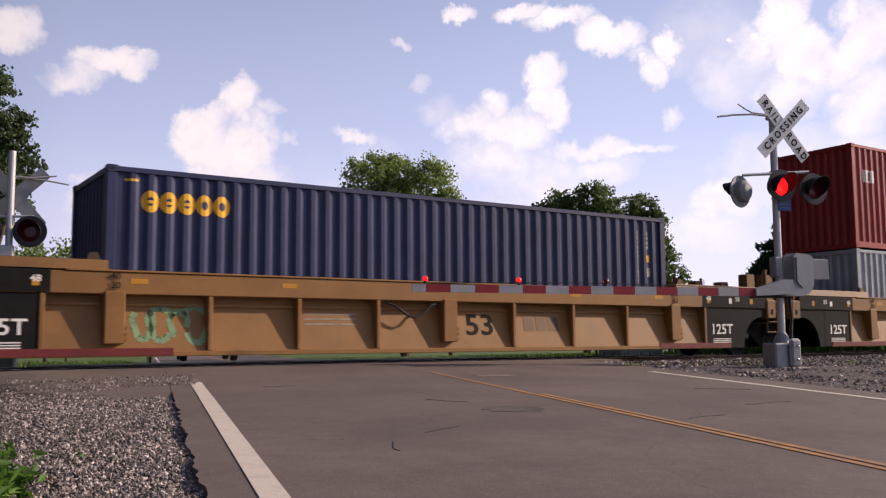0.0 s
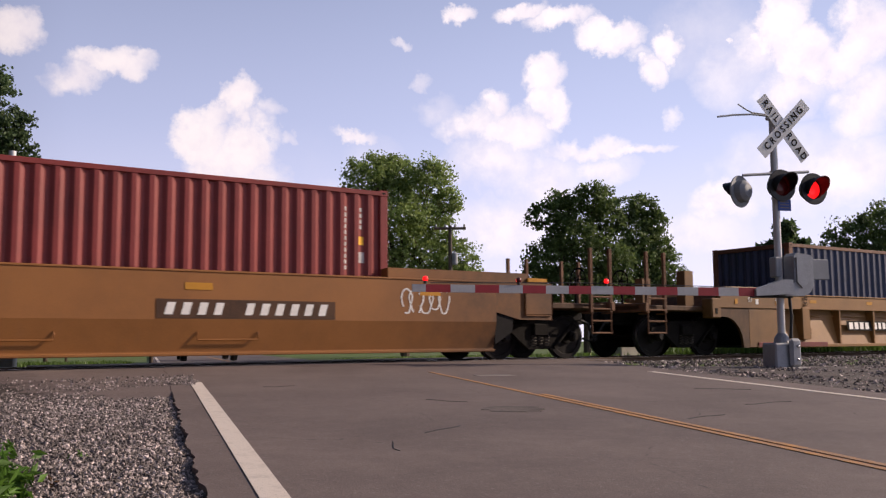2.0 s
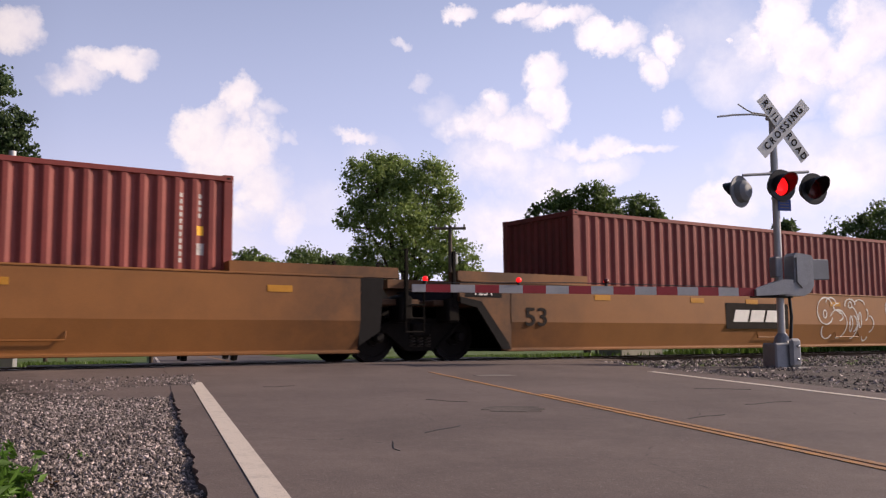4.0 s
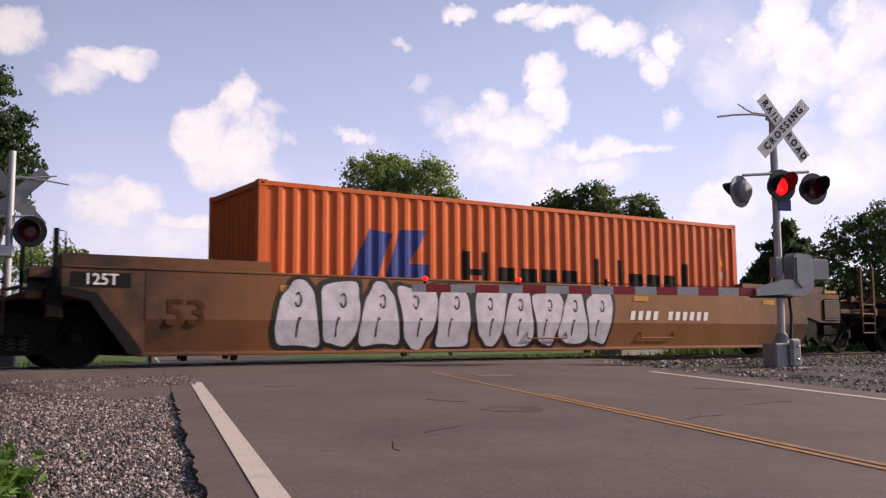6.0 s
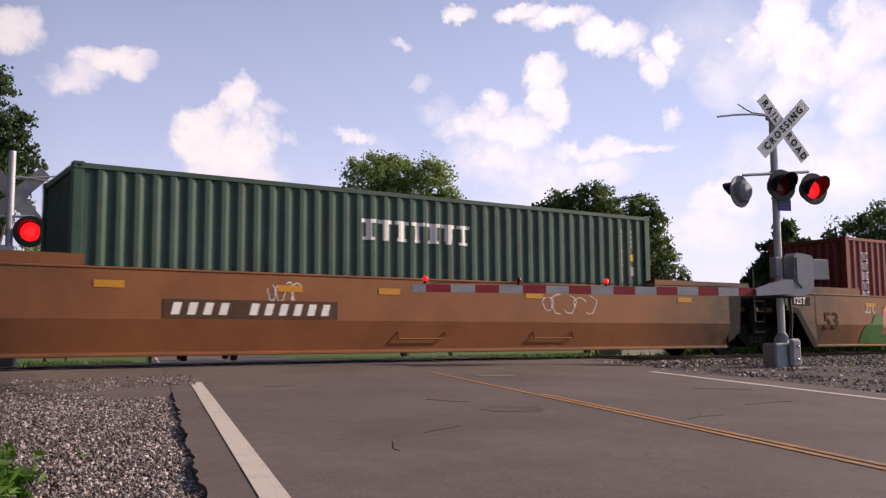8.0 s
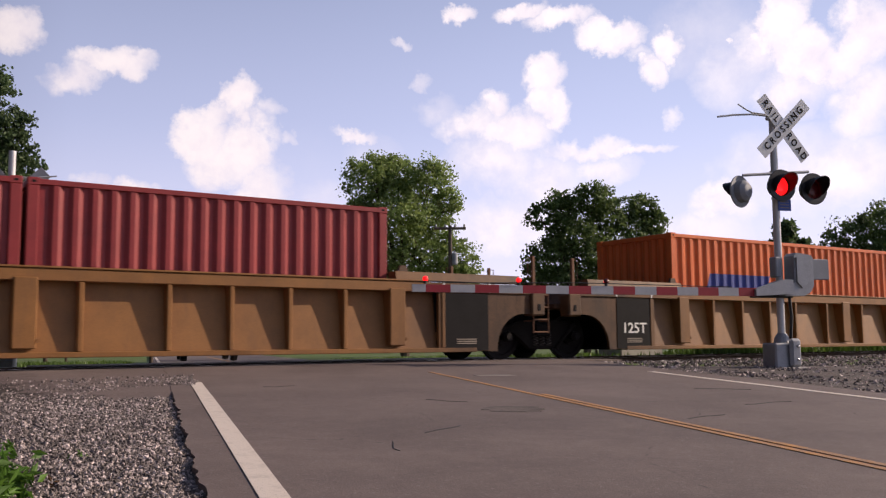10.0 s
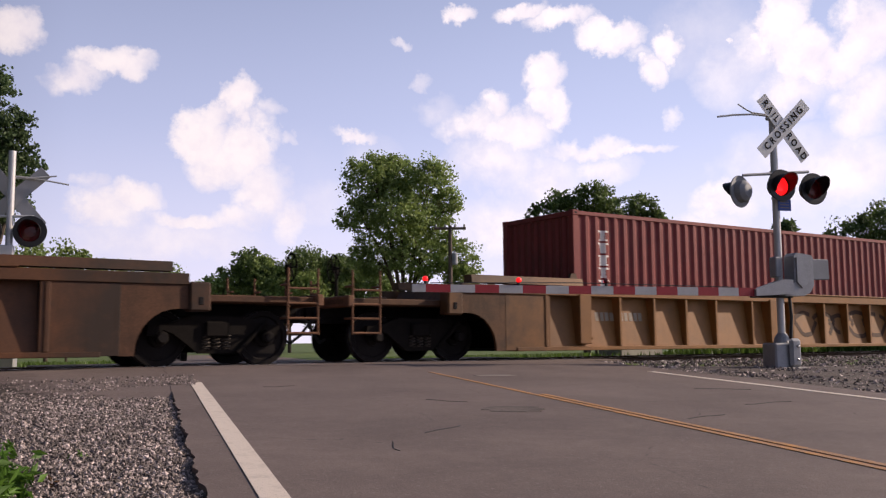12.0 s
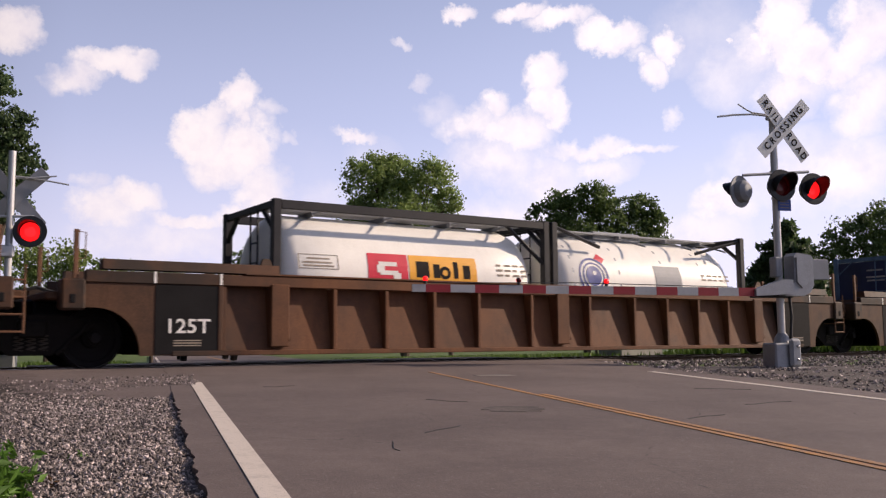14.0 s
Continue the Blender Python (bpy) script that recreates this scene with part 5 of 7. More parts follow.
def scrawl(parent, name, x, z, w, h, seed, material, loops=7, r=0.016, y=-1.5290, label="", drop=0.0):
    """A looping spray-painted scribble lying on the side plate."""
    rng = random.Random(seed)
    bm = bmesh.new()
    for k in range(loops):
        cx = x + w * (k + 0.5) / loops
        rx, rz = w / loops * rng.uniform(0.45, 0.75), h * rng.uniform(0.3, 0.5)
        a0, span = rng.uniform(0, 6.28), rng.uniform(3.4, 6.0)
        pts = []
        for i in range(15):
            a = a0 + span * i / 14
            pts.append((cx + rx * math.cos(a) * (1 + 0.2 * math.sin(3 * a)), z + h / 2 + rz * math.sin(a) + rng.uniform(-0.1, 0.1) * h * 0.2))
        for (xa, za), (xb, zb) in zip(pts, pts[1:]):
            d = Vector((xb - xa, zb - za))
            if d.length < 1e-4:
                continue
            nrm = Vector((-d.y, d.x)).normalized() * r
            yl = y if min(za, zb) > 0.75 or abs(y + 1.529) > 0.001 else y + (0.75 - min(za, zb)) * 0.245 - 0.01
            prism(bm, [(xa + nrm.x, za + nrm.y), (xb + nrm.x, zb + nrm.y), (xb - nrm.x, zb - nrm.y), (xa - nrm.x, za - nrm.y)], "y", yl, yl + 0.003)
    return tagged(part(name, bm, material, parent, label), kind="stuff")


def side_y(z):
    """Outer face of the smooth side plate at height z."""
    return -1.530 if z > 0.735 else -1.530 + (0.735 - z) * 0.245


def bubble(parent, name, x, z, w, h, seed, fill, edge, label=""):
    """A fat sprayed character: a plump outlined shape, wider at its head or its foot, bent over the plate's fold."""
    rng = random.Random(seed)
    taper, n = (0.30 if seed % 2 else -0.30), 36
    k1, k2, p1, p2 = rng.uniform(0.05, 0.10), rng.uniform(0.03, 0.07), rng.uniform(0, 6), rng.uniform(0, 6)

    def sheet(nm, grow, lift, material, words):
        bm = bmesh.new()
        rim = []
        for i in range(n):
            a = math.tau * i / n
            r = 1 + k1 * math.sin(3 * a + p1) + k2 * math.sin(5 * a + p2)
            ca, sa = math.cos(a), math.sin(a)
            v = math.copysign(abs(sa) ** 0.55, sa) * r
            u = math.copysign(abs(ca) ** 0.6, ca) * r * (1 + taper * v)
            rim.append(bm.verts.new((x + u * (w / 2 + grow), 0.0, max(0.215, min(1.47, z + v * (h / 2 + grow))))))
        bm.faces.new(rim)
        bmesh.ops.bisect_plane(bm, geom=[*bm.verts, *bm.edges, *bm.faces], plane_co=(0, 0, 0.735), plane_no=(0, 0, 1))
        for v in bm.verts:
            v.co.y = side_y(v.co.z) - lift
        part(nm, bm, material, parent, words)
    step = 0.0006 * (seed % 5)
    sheet(name + "_outline", 0.07, 0.001 + 0.0002 * (seed % 5), edge, "black sprayed outline")
    sheet(name + "_rim", 0.018, 0.003 + step, edge, "black sprayed outline")
    sheet(name, -0.012, 0.0034 + step, fill, label)
    lean_in = rng.uniform(-0.06, 0.06)
    strokes = [(x + lean_in, z + 0.22 * h, 0.07 * w, 0.10 * h, 200, 500), (x - lean_in, z - 0.26 * h, 0.05 * w, 0.22 * h, 60, 200)]
    sprayed_arcs(parent, "inner_stroke", strokes, 0.016, edge, "black sprayed inner stroke", 0.0068)


def sprayed_arcs(parent, name, arcs, r, material, label="", lift=0.003):
    """Sprayed outline strokes: arcs of ellipses (centre x, centre z, half-width, half-height, from, to) lying on the folded plate."""
    bm = bmesh.new()
    for cx, cz, rx, rz, a0, a1 in arcs:
        n = max(6, int(abs(a1 - a0) / 14))
        pts = []
        for i in range(n + 1):
            a = radians(a0 + (a1 - a0) * i / n)
            d = Vector((-rx * math.sin(a), rz * math.cos(a)))
            nrm = Vector((-d.y, d.x)).normalized() * r * (0.75 + 0.5 * abs(math.sin(a * 1.7 + cx)))
            pts.append([bm.verts.new((px, side_y(pz) - lift, pz)) for px, pz in ((cx + rx * math.cos(a) + q * nrm.x, cz + rz * math.sin(a) + q * nrm.y) for q in (-1, 1))])
        for p, q in zip(pts, pts[1:]):
            bm.faces.new((p[0], p[1], q[1], q[0]))
    return tagged(part(name, bm, material, parent, label), kind="stuff")


def sprayed_letter(parent, char, x0, x1, z0, z1):
    """A tall sprayed letter in three colour bands with a white rim and a black shadow, laid on the folded plate."""
    def outline(bold):
        cu = bpy.data.curves.new("letter", "FONT")
        cu.body, cu.size, cu.offset, cu.resolution_u = char, 1.0, bold, 4
        tmp = new("tmp_letters", cu)
        me = bpy.data.meshes.new_from_object(tmp)
        bpy.data.objects.remove(tmp)
        return me
    base = outline(0.065)
    xs, ys = [v.co.x for v in base.vertices], [v.co.y for v in base.vertices]
    kx, kz = (x1 - x0) / (max(xs) - min(xs)), (z1 - z0) / (max(ys) - min(ys))

    def lay(name, bold, shift, lift, lo, hi, material, label):
        bm = bmesh.new()
        bm.from_mesh(outline(bold))
        for v in bm.verts:
            v.co = (x0 + (v.co.x - min(xs)) * kx + shift, 0.0, max(0.255, min(1.47, z0 + (v.co.y - min(ys)) * kz - shift * 0.5)))
        for z, keep in ((lo, "up"), (hi, "down"), (0.735, "")):
            bmesh.ops.bisect_plane(bm, geom=[*bm.verts, *bm.edges, *bm.faces], plane_co=(0, 0, z), plane_no=(0, 0, 1), clear_inner=keep == "up", clear_outer=keep == "down")
        for v in bm.verts:
            v.co.y = side_y(v.co.z) - lift
        if bm.faces:
            part(name, bm, material, parent, label)
    lay("letter_shadow", 0.105, 0.07, 0.001, 0.2, 1.5, PAINT["tag_black"], "black sprayed shadow of a letter")
    lay("letter_rim", 0.080, 0.0, 0.003, 0.2, 1.5, PAINT["tag_white"], "white sprayed rim of a letter")
    for lo, hi, colour, word in ((1.10, 1.5, "tag_yellow", "yellow"), (0.66, 1.10, "tag_pink", "pink"), (0.2, 0.66, "tag_red", "red")):
        lay("letter_band", 0.065, 0.0, 0.005, lo, hi, PAINT[colour], word + " sprayed band of a letter")


def lean(ob, y0, style="wide_ribs"):
    """Lay a mark made upright at y0 onto the sloping side sheet between the posts."""
    d = RIB[style]
    k = (d["foot"] - 1.28) / (d["chord"] - 0.24)
    y = -(1.28 + (d["chord"] - 0.68) * k) - 0.006
    ob.matrix_basis = Matrix.Translation((0, y, 0.68)) @ Matrix.Rotation(-math.atan(k), 4, "X") @ Matrix.Translation((0, -y0, -0.68)) @ ob.matrix_basis
    return ob


def fit_numbers(u, x_panel, z=0.62, style="wide"):
    lettering("load_code", "125T", 0.17 if style == "plate" else 0.26, M["white_mark"], u, facing(x_panel, -1.5235 if style == "plate" else -1.5045, z), 1.0, "white stencilled load code")


X_RED, X_SEACO, X_TAL = 22.94, 3.34, -16.26
X_T1, X_T2, X_T3 = -40.15, -59.75, -79.35
X_OR, X_CR, X_CAP = -102.99, -122.59, -142.19
X_OB, X_TEX, X_T4 = -165.59, -185.19, -204.79
X_K1, X_K2, X_K3 = -228.25, -247.75, -267.35


def wide_marks(u, coupled=False):
    for x in (-1.46, 13.66)[1 if coupled else 0:]:
        lettering("load_code", "125T", 0.23, M["white_mark"], u, facing(x, -1.5035, 0.60), 1.12, "white stencilled load code")
        bars(u, "load_line", x - 0.3, 0.38, 3, 0.6, 0.018, 0.02, M["white_mark"], -1.5035, True)
    for x, w in ((0.1, "40\n20"), (12.1, "40\n20"), (-2.0, "53"), (-1.0, "48"), (13.2, "48"), (14.2, "53")):
        lettering("fitting_mark", w, 0.10, M["dark_mark"] if x in (0.1, 12.1) else M["white_mark"], u, facing(x, -1.548 if 0 < x < 13 else -1.5335, 1.30), 1.1, "stencilled container length marks")
    for x in (0.45, 2.9, 5.9, 9.2, 11.6):
        part("reflector", box(bmesh.new(), x - 0.13, x + 0.13, -1.530, -1.5255, 1.26, 1.34), M["ylw_mark"], u, "yellow reflective sheet")
    # slack cable loop hung on the middle panels
    bm = bmesh.new()
    pipe(bm, [(4.75, -1.47, 1.07), (4.95, -1.50, 1.0), (5.2, -1.52, 0.83), (5.33, -1.53, 0.80), (5.5, -1.52, 0.86), (5.7, -1.50, 1.03), (5.85, -1.47, 1.06)], 0.022, 6)
    part("slack_cable", bm, M["cable"], u, "black cable hanging in a loop")


def train_cars():
    u = build_ribbed_unit("wide_ribs", M["tan"], X_RED, "tan ribbed well car carrying a crimson over a grey container", "joint", "joint")
    wide_marks(u)
    u = build_ribbed_unit("wide_ribs", M["tan"], X_SEACO, "tan ribbed well car with green scrawl carrying a navy container", "joint", "joint")
    wide_marks(u)
    lean(lettering("length_mark", "53", 0.40, M["dark_mark"], u, facing(6.88, -1.42, 0.66), 1.25, "large dark stencilled 53"), -1.42)
    lean(bars(u, "owner_mark", 7.95, 0.56, 3, 0.26, 0.28, 0.05, M["rail"], -1.43, label="faded owner mark as plain bars"), -1.43)
    lean(scrawl(u, "scrawl", 0.42, 0.36, 1.1, 0.60, 3, PAINT["tag_mint"], 4, 0.05, -1.475, "faded mint-green spray scrawl"), -1.475)
    lean(bars(u, "notice_line", 3.25, 0.84, 3, 1.0, 0.03, 0.06, M["grey_mark"], -1.40, True), -1.40)
    u = build_ribbed_unit("wide_ribs", M["tan"], X_TAL, "tan ribbed well car carrying a faded navy container", "coupler", "joint")
    wide_marks(u, True)
    lean(lettering("length_mark", "53", 0.40, M["dark_mark"], u, facing(6.88, -1.42, 0.66), 1.25, "large dark stencilled 53"), -1.42)
    lean(part("number_patch", box(bmesh.new(), 1.95, 4.45, -1.516, -1.510, 0.56, 0.82), M["dark_mark"], u, "black patch behind the car number"), -1.42)
    lean(bars(u, "car_number", 2.02, 0.60, 4, 0.16, 0.18, 0.08, M["white_mark"], -1.5195, slant=0.04, label="white car number as plain bars"), -1.42)
    lean(bars(u, "car_number", 3.15, 0.60, 6, 0.12, 0.18, 0.08, M["white_mark"], -1.5195, slant=0.04, label="white car number as plain bars"), -1.42)

    u = build_smooth_unit(M["orange_tan"], X_T1, "smooth-sided tan well car with white outlined graffiti", "joint", "coupler")
    car_number(u, 8.06, 0.81, 0.19, gap=0.13)
    lettering("length_mark", "53", 0.36, M["dark_mark"], u, facing(-1.28, -1.5325, 0.82), 1.2, "dark stencilled 53")
    fit_numbers(u, -2.55, 1.31, "plate")
    sprayed_arcs(u, "graffiti_outline", [(1.40, 0.47, 0.44, 0.27, 0, 185), (2.29, 0.47, 0.44, 0.29, 0, 185), (3.14, 0.49, 0.37, 0.31, 0, 180), (3.81, 0.47, 0.34, 0.33, 0, 180), (4.34, 0.47, 0.23, 0.35, 0, 180), (4.82, 0.49, 0.23, 0.36, 0, 180), (1.40, 1.16, 0.34, 0.35, 60, 330), (2.46, 1.11, 0.44, 0.44, -40, 220), (3.12, 1.26, 0.28, 0.27, -60, 200), (3.64, 0.97, 0.23, 0.25, -80, 200), (3.92, 1.11, 0.25, 0.19, 0, 180), (4.38, 1.16, 0.21, 0.15, 0, 190), (1.08, 0.78, 0.11, 0.58, 90, 270), (1.74, 0.89, 0.18, 0.15, 0, 360), (2.46, 0.99, 0.16, 0.13, 0, 360), (4.73, 0.85, 0.23, 0.13, 0, 180)],
                 0.026, PAINT["tag_white"], "white sprayed bubble outlines")
    for x, z, w, h in ((1.42, 0.42, 0.40, 0.26), (2.30, 0.42, 0.40, 0.28), (3.14, 0.44, 0.34, 0.30), (3.80, 0.42, 0.32, 0.32), (1.42, 1.16, 0.32, 0.32), (2.45, 1.12, 0.40, 0.38), (3.10, 1.26, 0.24, 0.20)):
        bm = bmesh.new()
        rim = [bm.verts.new((x + w * math.cos(a), side_y(q) - 0.0015, q)) for a, q in ((a, max(0.255, z + h * math.sin(a))) for a in (k * math.tau / 20 for k in range(20)))]
        hub = bm.verts.new((x, side_y(z) - 0.0015, z))
        for k in range(20):
            bm.faces.new((rim[k], rim[(k + 1) % 20], hub))
        part("graffiti_fill", bm, PAINT["tag_grey"], u, "thin grey-brown sprayed fill")
    scrawl(u, "graffiti_tag", -0.1, 0.8, 0.8, 0.5, 11, PAINT["tag_white"], 5, 0.014, label="white spray tag")
    scrawl(u, "graffiti_tag", 12.3, 0.85, 1.0, 0.5, 13, PAINT["tag_white"], 5, 0.014, label="white spray tag")

    u = build_smooth_unit(M["orange_tan"], X_T2, "smooth-sided tan well car with round white graffiti outlines", "joint", "joint")
    part("logo_patch", box(bmesh.new(), 4.35, 6.65, -1.531, -1.5255, 0.62, 1.22), M["dark_mark"], u, "black owner logo patch")
    bars(u, "logo_bar", 4.6, 0.78, 3, 0.5, 0.28, 0.08, M["white_mark"], -1.5345, slant=0.1, label="white owner logo as plain bars")
    sprayed_arcs(u, "graffiti_outline", [(8.17, 1.08, 0.34, 0.34, 30, 330), (8.41, 1.29, 0.21, 0.13, 0, 180), (8.24, 0.59, 0.23, 0.21, 150, 330), (8.70, 0.76, 0.38, 0.36, -100, 150), (8.74, 1.18, 0.22, 0.10, 90, 300), (8.74, 0.94, 0.17, 0.10, -90, 90), (9.24, 1.25, 0.23, 0.15, 0, 200), (9.29, 0.79, 0.28, 0.41, -90, 90), (9.39, 0.76, 0.13, 0.20, -90, 90), (9.66, 1.26, 0.23, 0.13, 0, 180), (9.91, 1.02, 0.12, 0.16, -90, 60), (10.10, 0.76, 0.17, 0.21, -90, 100), (9.91, 0.43, 0.12, 0.11, 180, 360), (8.14, 1.00, 0.07, 0.10, 0, 360), (9.26, 0.76, 0.06, 0.20, 0, 360), (9.66, 0.86, 0.06, 0.20, 0, 360), (9.24, 1.25, 0.08, 0.08, 0, 360)],
                 0.014, PAINT["tag_white"], "round white sprayed outlines")
    scrawl(u, "graffiti_tag", 10.9, 0.85, 1.5, 0.55, 17, PAINT["tag_white"], 6, 0.013, label="thin white spray tag")
    plate(u, "pale_patch", 11.9, 12.8, 0.66, 0.95, M["tan"], "pale repainted patch", -1.530)
    lettering("fitting_mark", "48\n20", 0.10, M["dark_mark"], u, facing(12.35, -1.5285, 1.28), 1.1, "stencilled container length marks")
    fit_numbers(u, -2.55, 1.31, "plate")
    lettering("length_mark", "53", 0.36, M["dark_mark"], u, facing(-1.28, -1.5325, 0.82), 1.2, "dark stencilled 53")

    u = build_smooth_unit(M["orange_tan"], X_T3, "smooth-sided tan well car with a pale car number", "coupler", "joint")
    car_number(u, 2.3, 0.83, 0.20, backing=False)
    lettering("length_mark", "53", 0.36, M["dark_mark"], u, facing(-1.28, -1.5325, 0.82), 1.2, "dark stencilled 53")

    u = build_smooth_unit(M["rusty_tan"], X_OR, "smooth-sided brown well car with two runs of silver graffiti", "joint", "coupler")
    car_number(u, 8.25, 0.80, 0.19, backing=False)
    for run, x in ((0, 0.62), (1, 4.60)):
        for k in range(5):
            bubble(u, "graffiti_letter", x + (0.78 - 0.08 * run) * k, 0.83, 0.74 - 0.06 * run, 1.12 - 0.04 * run, 80 + 7 * run + k, PAINT["tag_silver"], PAINT["tag_black"], "silver graffiti letter with black outline")
    fit_numbers(u, -2.55, 1.31, "plate")
    lettering("length_mark", "53", 0.40, M["faded_mark"], u, facing(-1.28, -1.5325, 0.82), 1.2, "dark stencilled 53")

    u = build_smooth_unit(M["rusty_tan"], X_CR, "smooth-sided brown well car with red, yellow and green graffiti", "joint", "joint")
    for char, xa, xb, za in (("C", 1.03, 1.98, 0.27), ("R", 1.98, 3.0, 0.30), ("O", 2.98, 3.9, 0.24), ("K", 3.98, 5.15, 0.30), ("E", 5.22, 6.15, 0.34)):
        sprayed_letter(u, char, xa, xb, za, 1.42)
    for cx, rx, rz in ((0.42, 0.36, 0.52), (0.78, 0.34, 0.78), (1.35, 0.62, 0.26), (2.45, 0.42, 0.30), (3.30, 0.26, 0.16), (4.35, 0.50, 0.28), (5.45, 0.52, 0.24), (6.45, 0.44, 0.74), (6.85, 0.30, 0.48)):
        bm = bmesh.new()
        foot = [bm.verts.new((cx - rx + 2 * rx * k / 14, side_y(0.25) - 0.008, 0.25)) for k in range(15)]
        fold = min(0.735, 0.25 + rz)
        mid = [bm.verts.new((v.co.x, side_y(z) - 0.008, z)) for v, z in ((v, min(fold, 0.25 + rz * math.sqrt(max(0.0, 1 - ((v.co.x - cx) / rx) ** 2)) + 0.002)) for v in foot)]
        top = [bm.verts.new((v.co.x, side_y(z) - 0.008, z)) for v, z in ((v, 0.254 + rz * math.sqrt(max(0.0, 1 - ((v.co.x - cx) / rx) ** 2))) for v in foot)]
        for a, b in ((foot, mid), (mid, top)):
            for k in range(14):
                bm.faces.new((a[k], a[k + 1], b[k + 1], b[k]))
        part("sprayed_bush", bm, PAINT["tag_green"], u, "green sprayed bush under the letters")
    scrawl(u, "graffiti_tag", 0.22, 1.04, 0.5, 0.28, 21, PAINT["tag_white"], 4, 0.012, label="small white spray tag")
    scrawl(u, "graffiti_tag", 6.62, 0.98, 0.42, 0.32, 22, PAINT["tag_white"], 4, 0.016, label="small white spray tag")
    scrawl(u, "graffiti_tag", 9.8, 0.72, 1.1, 0.65, 23, PAINT["tag_faded"], 6, 0.024, label="dark spray scrawl")
    scrawl(u, "graffiti_tag", 11.2, 0.80, 0.9, 0.4, 24, PAINT["tag_faded"], 6, 0.020, label="dark spray scrawl")
    fit_numbers(u, -2.55, 1.31, "plate")
    lettering("length_mark", "53", 0.40, M["faded_mark"], u, facing(-1.28, -1.5325, 0.82), 1.2, "dark stencilled 53")

    u = build_smooth_unit(M["rusty_tan"], X_CAP, "smooth-sided brown well car with a pale car number", "coupler", "joint")
    car_number(u, 1.42, 0.81, 0.19, gap=0.125)
    lettering("length_mark", "53", 0.42, M["faded_mark"], u, facing(-1.28, -1.5325, 0.82), 1.2, "dark stencilled 53")
    scrawl(u, "graffiti_tag", 3.0, 0.98, 0.6, 0.4, 31, PAINT["tag_white"], 4, 0.008, label="thin white spray tag")
    scrawl(u, "graffiti_tag", 8.8, 0.90, 1.4, 0.4, 32, PAINT["tag_white"], 5, 0.008, label="thin white spray tag")

    for x, left, right, load, paint, hue in ((X_OB, "joint", "coupler", "an orange container", M["gold"], "golden"), (X_TEX, "joint", "joint", "two short red containers", M["gold"], "golden"),
                                        (X_T4, "coupler", "joint", "a maroon container", M["gold"], "golden"), (X_K1, "joint", "coupler", "two white tanks", M["brown"], "dirty brown"),
                                        (X_K2, "joint", "joint", "two white tanks", M["brown"], "dirty brown"), (X_K3, "joint", "joint", "nothing in view", M["brown"], "dirty brown")):
        u = build_ribbed_unit("close_ribs", paint, x, hue + " close-ribbed well car carrying " + load, left, right, black_panel=False)
        for px in (-1.52, 13.72):
            if (px < 0 and left == "joint") or (px > 0 and right == "joint"):
                part("black_patch", box(bmesh.new(), px - 0.50, px + 0.50, -1.506, -1.501, 0.20, 1.26), M["black"], u, "black weight-data panel")
                if px < 0:
                    lettering("load_code", "125T", 0.22, M["white_mark"], u, facing(px, -1.5085, 0.62), 1.12, "white stencilled load code")
                bars(u, "load_line", px - 0.22, 0.40, 3, 0.44, 0.018, 0.02, M["grey_mark"], -1.5085, True)
                for d in (-0.52, 0.52):
                    part("white_tick", box(bmesh.new(), px + d - 0.02, px + d + 0.02, -1.530, -1.5265, 1.28, 1.46), M["white_mark"], u)
        if x == X_T4:
            lean(scrawl(u, "graffiti_tag", 7.2, 0.4, 3.8, 0.7, 51, PAINT["tag_faded"], 5, 0.055, -1.46, "dark faded spray scrawl"), -1.46, "close_ribs")
            lean(bars(u, "car_number", 0.45, 0.78, 10, 0.1, 0.18, 0.04, M["grey_mark"], -1.43, label="worn car number as plain bars"), -1.43, "close_ribs")
        if x == X_K1:
            lean(scrawl(u, "graffiti_tag", 2.25, 0.35, 0.5, 0.6, 52, PAINT["tag_white"], 4, 0.014, -1.49, "small white spray tag"), -1.49, "close_ribs")


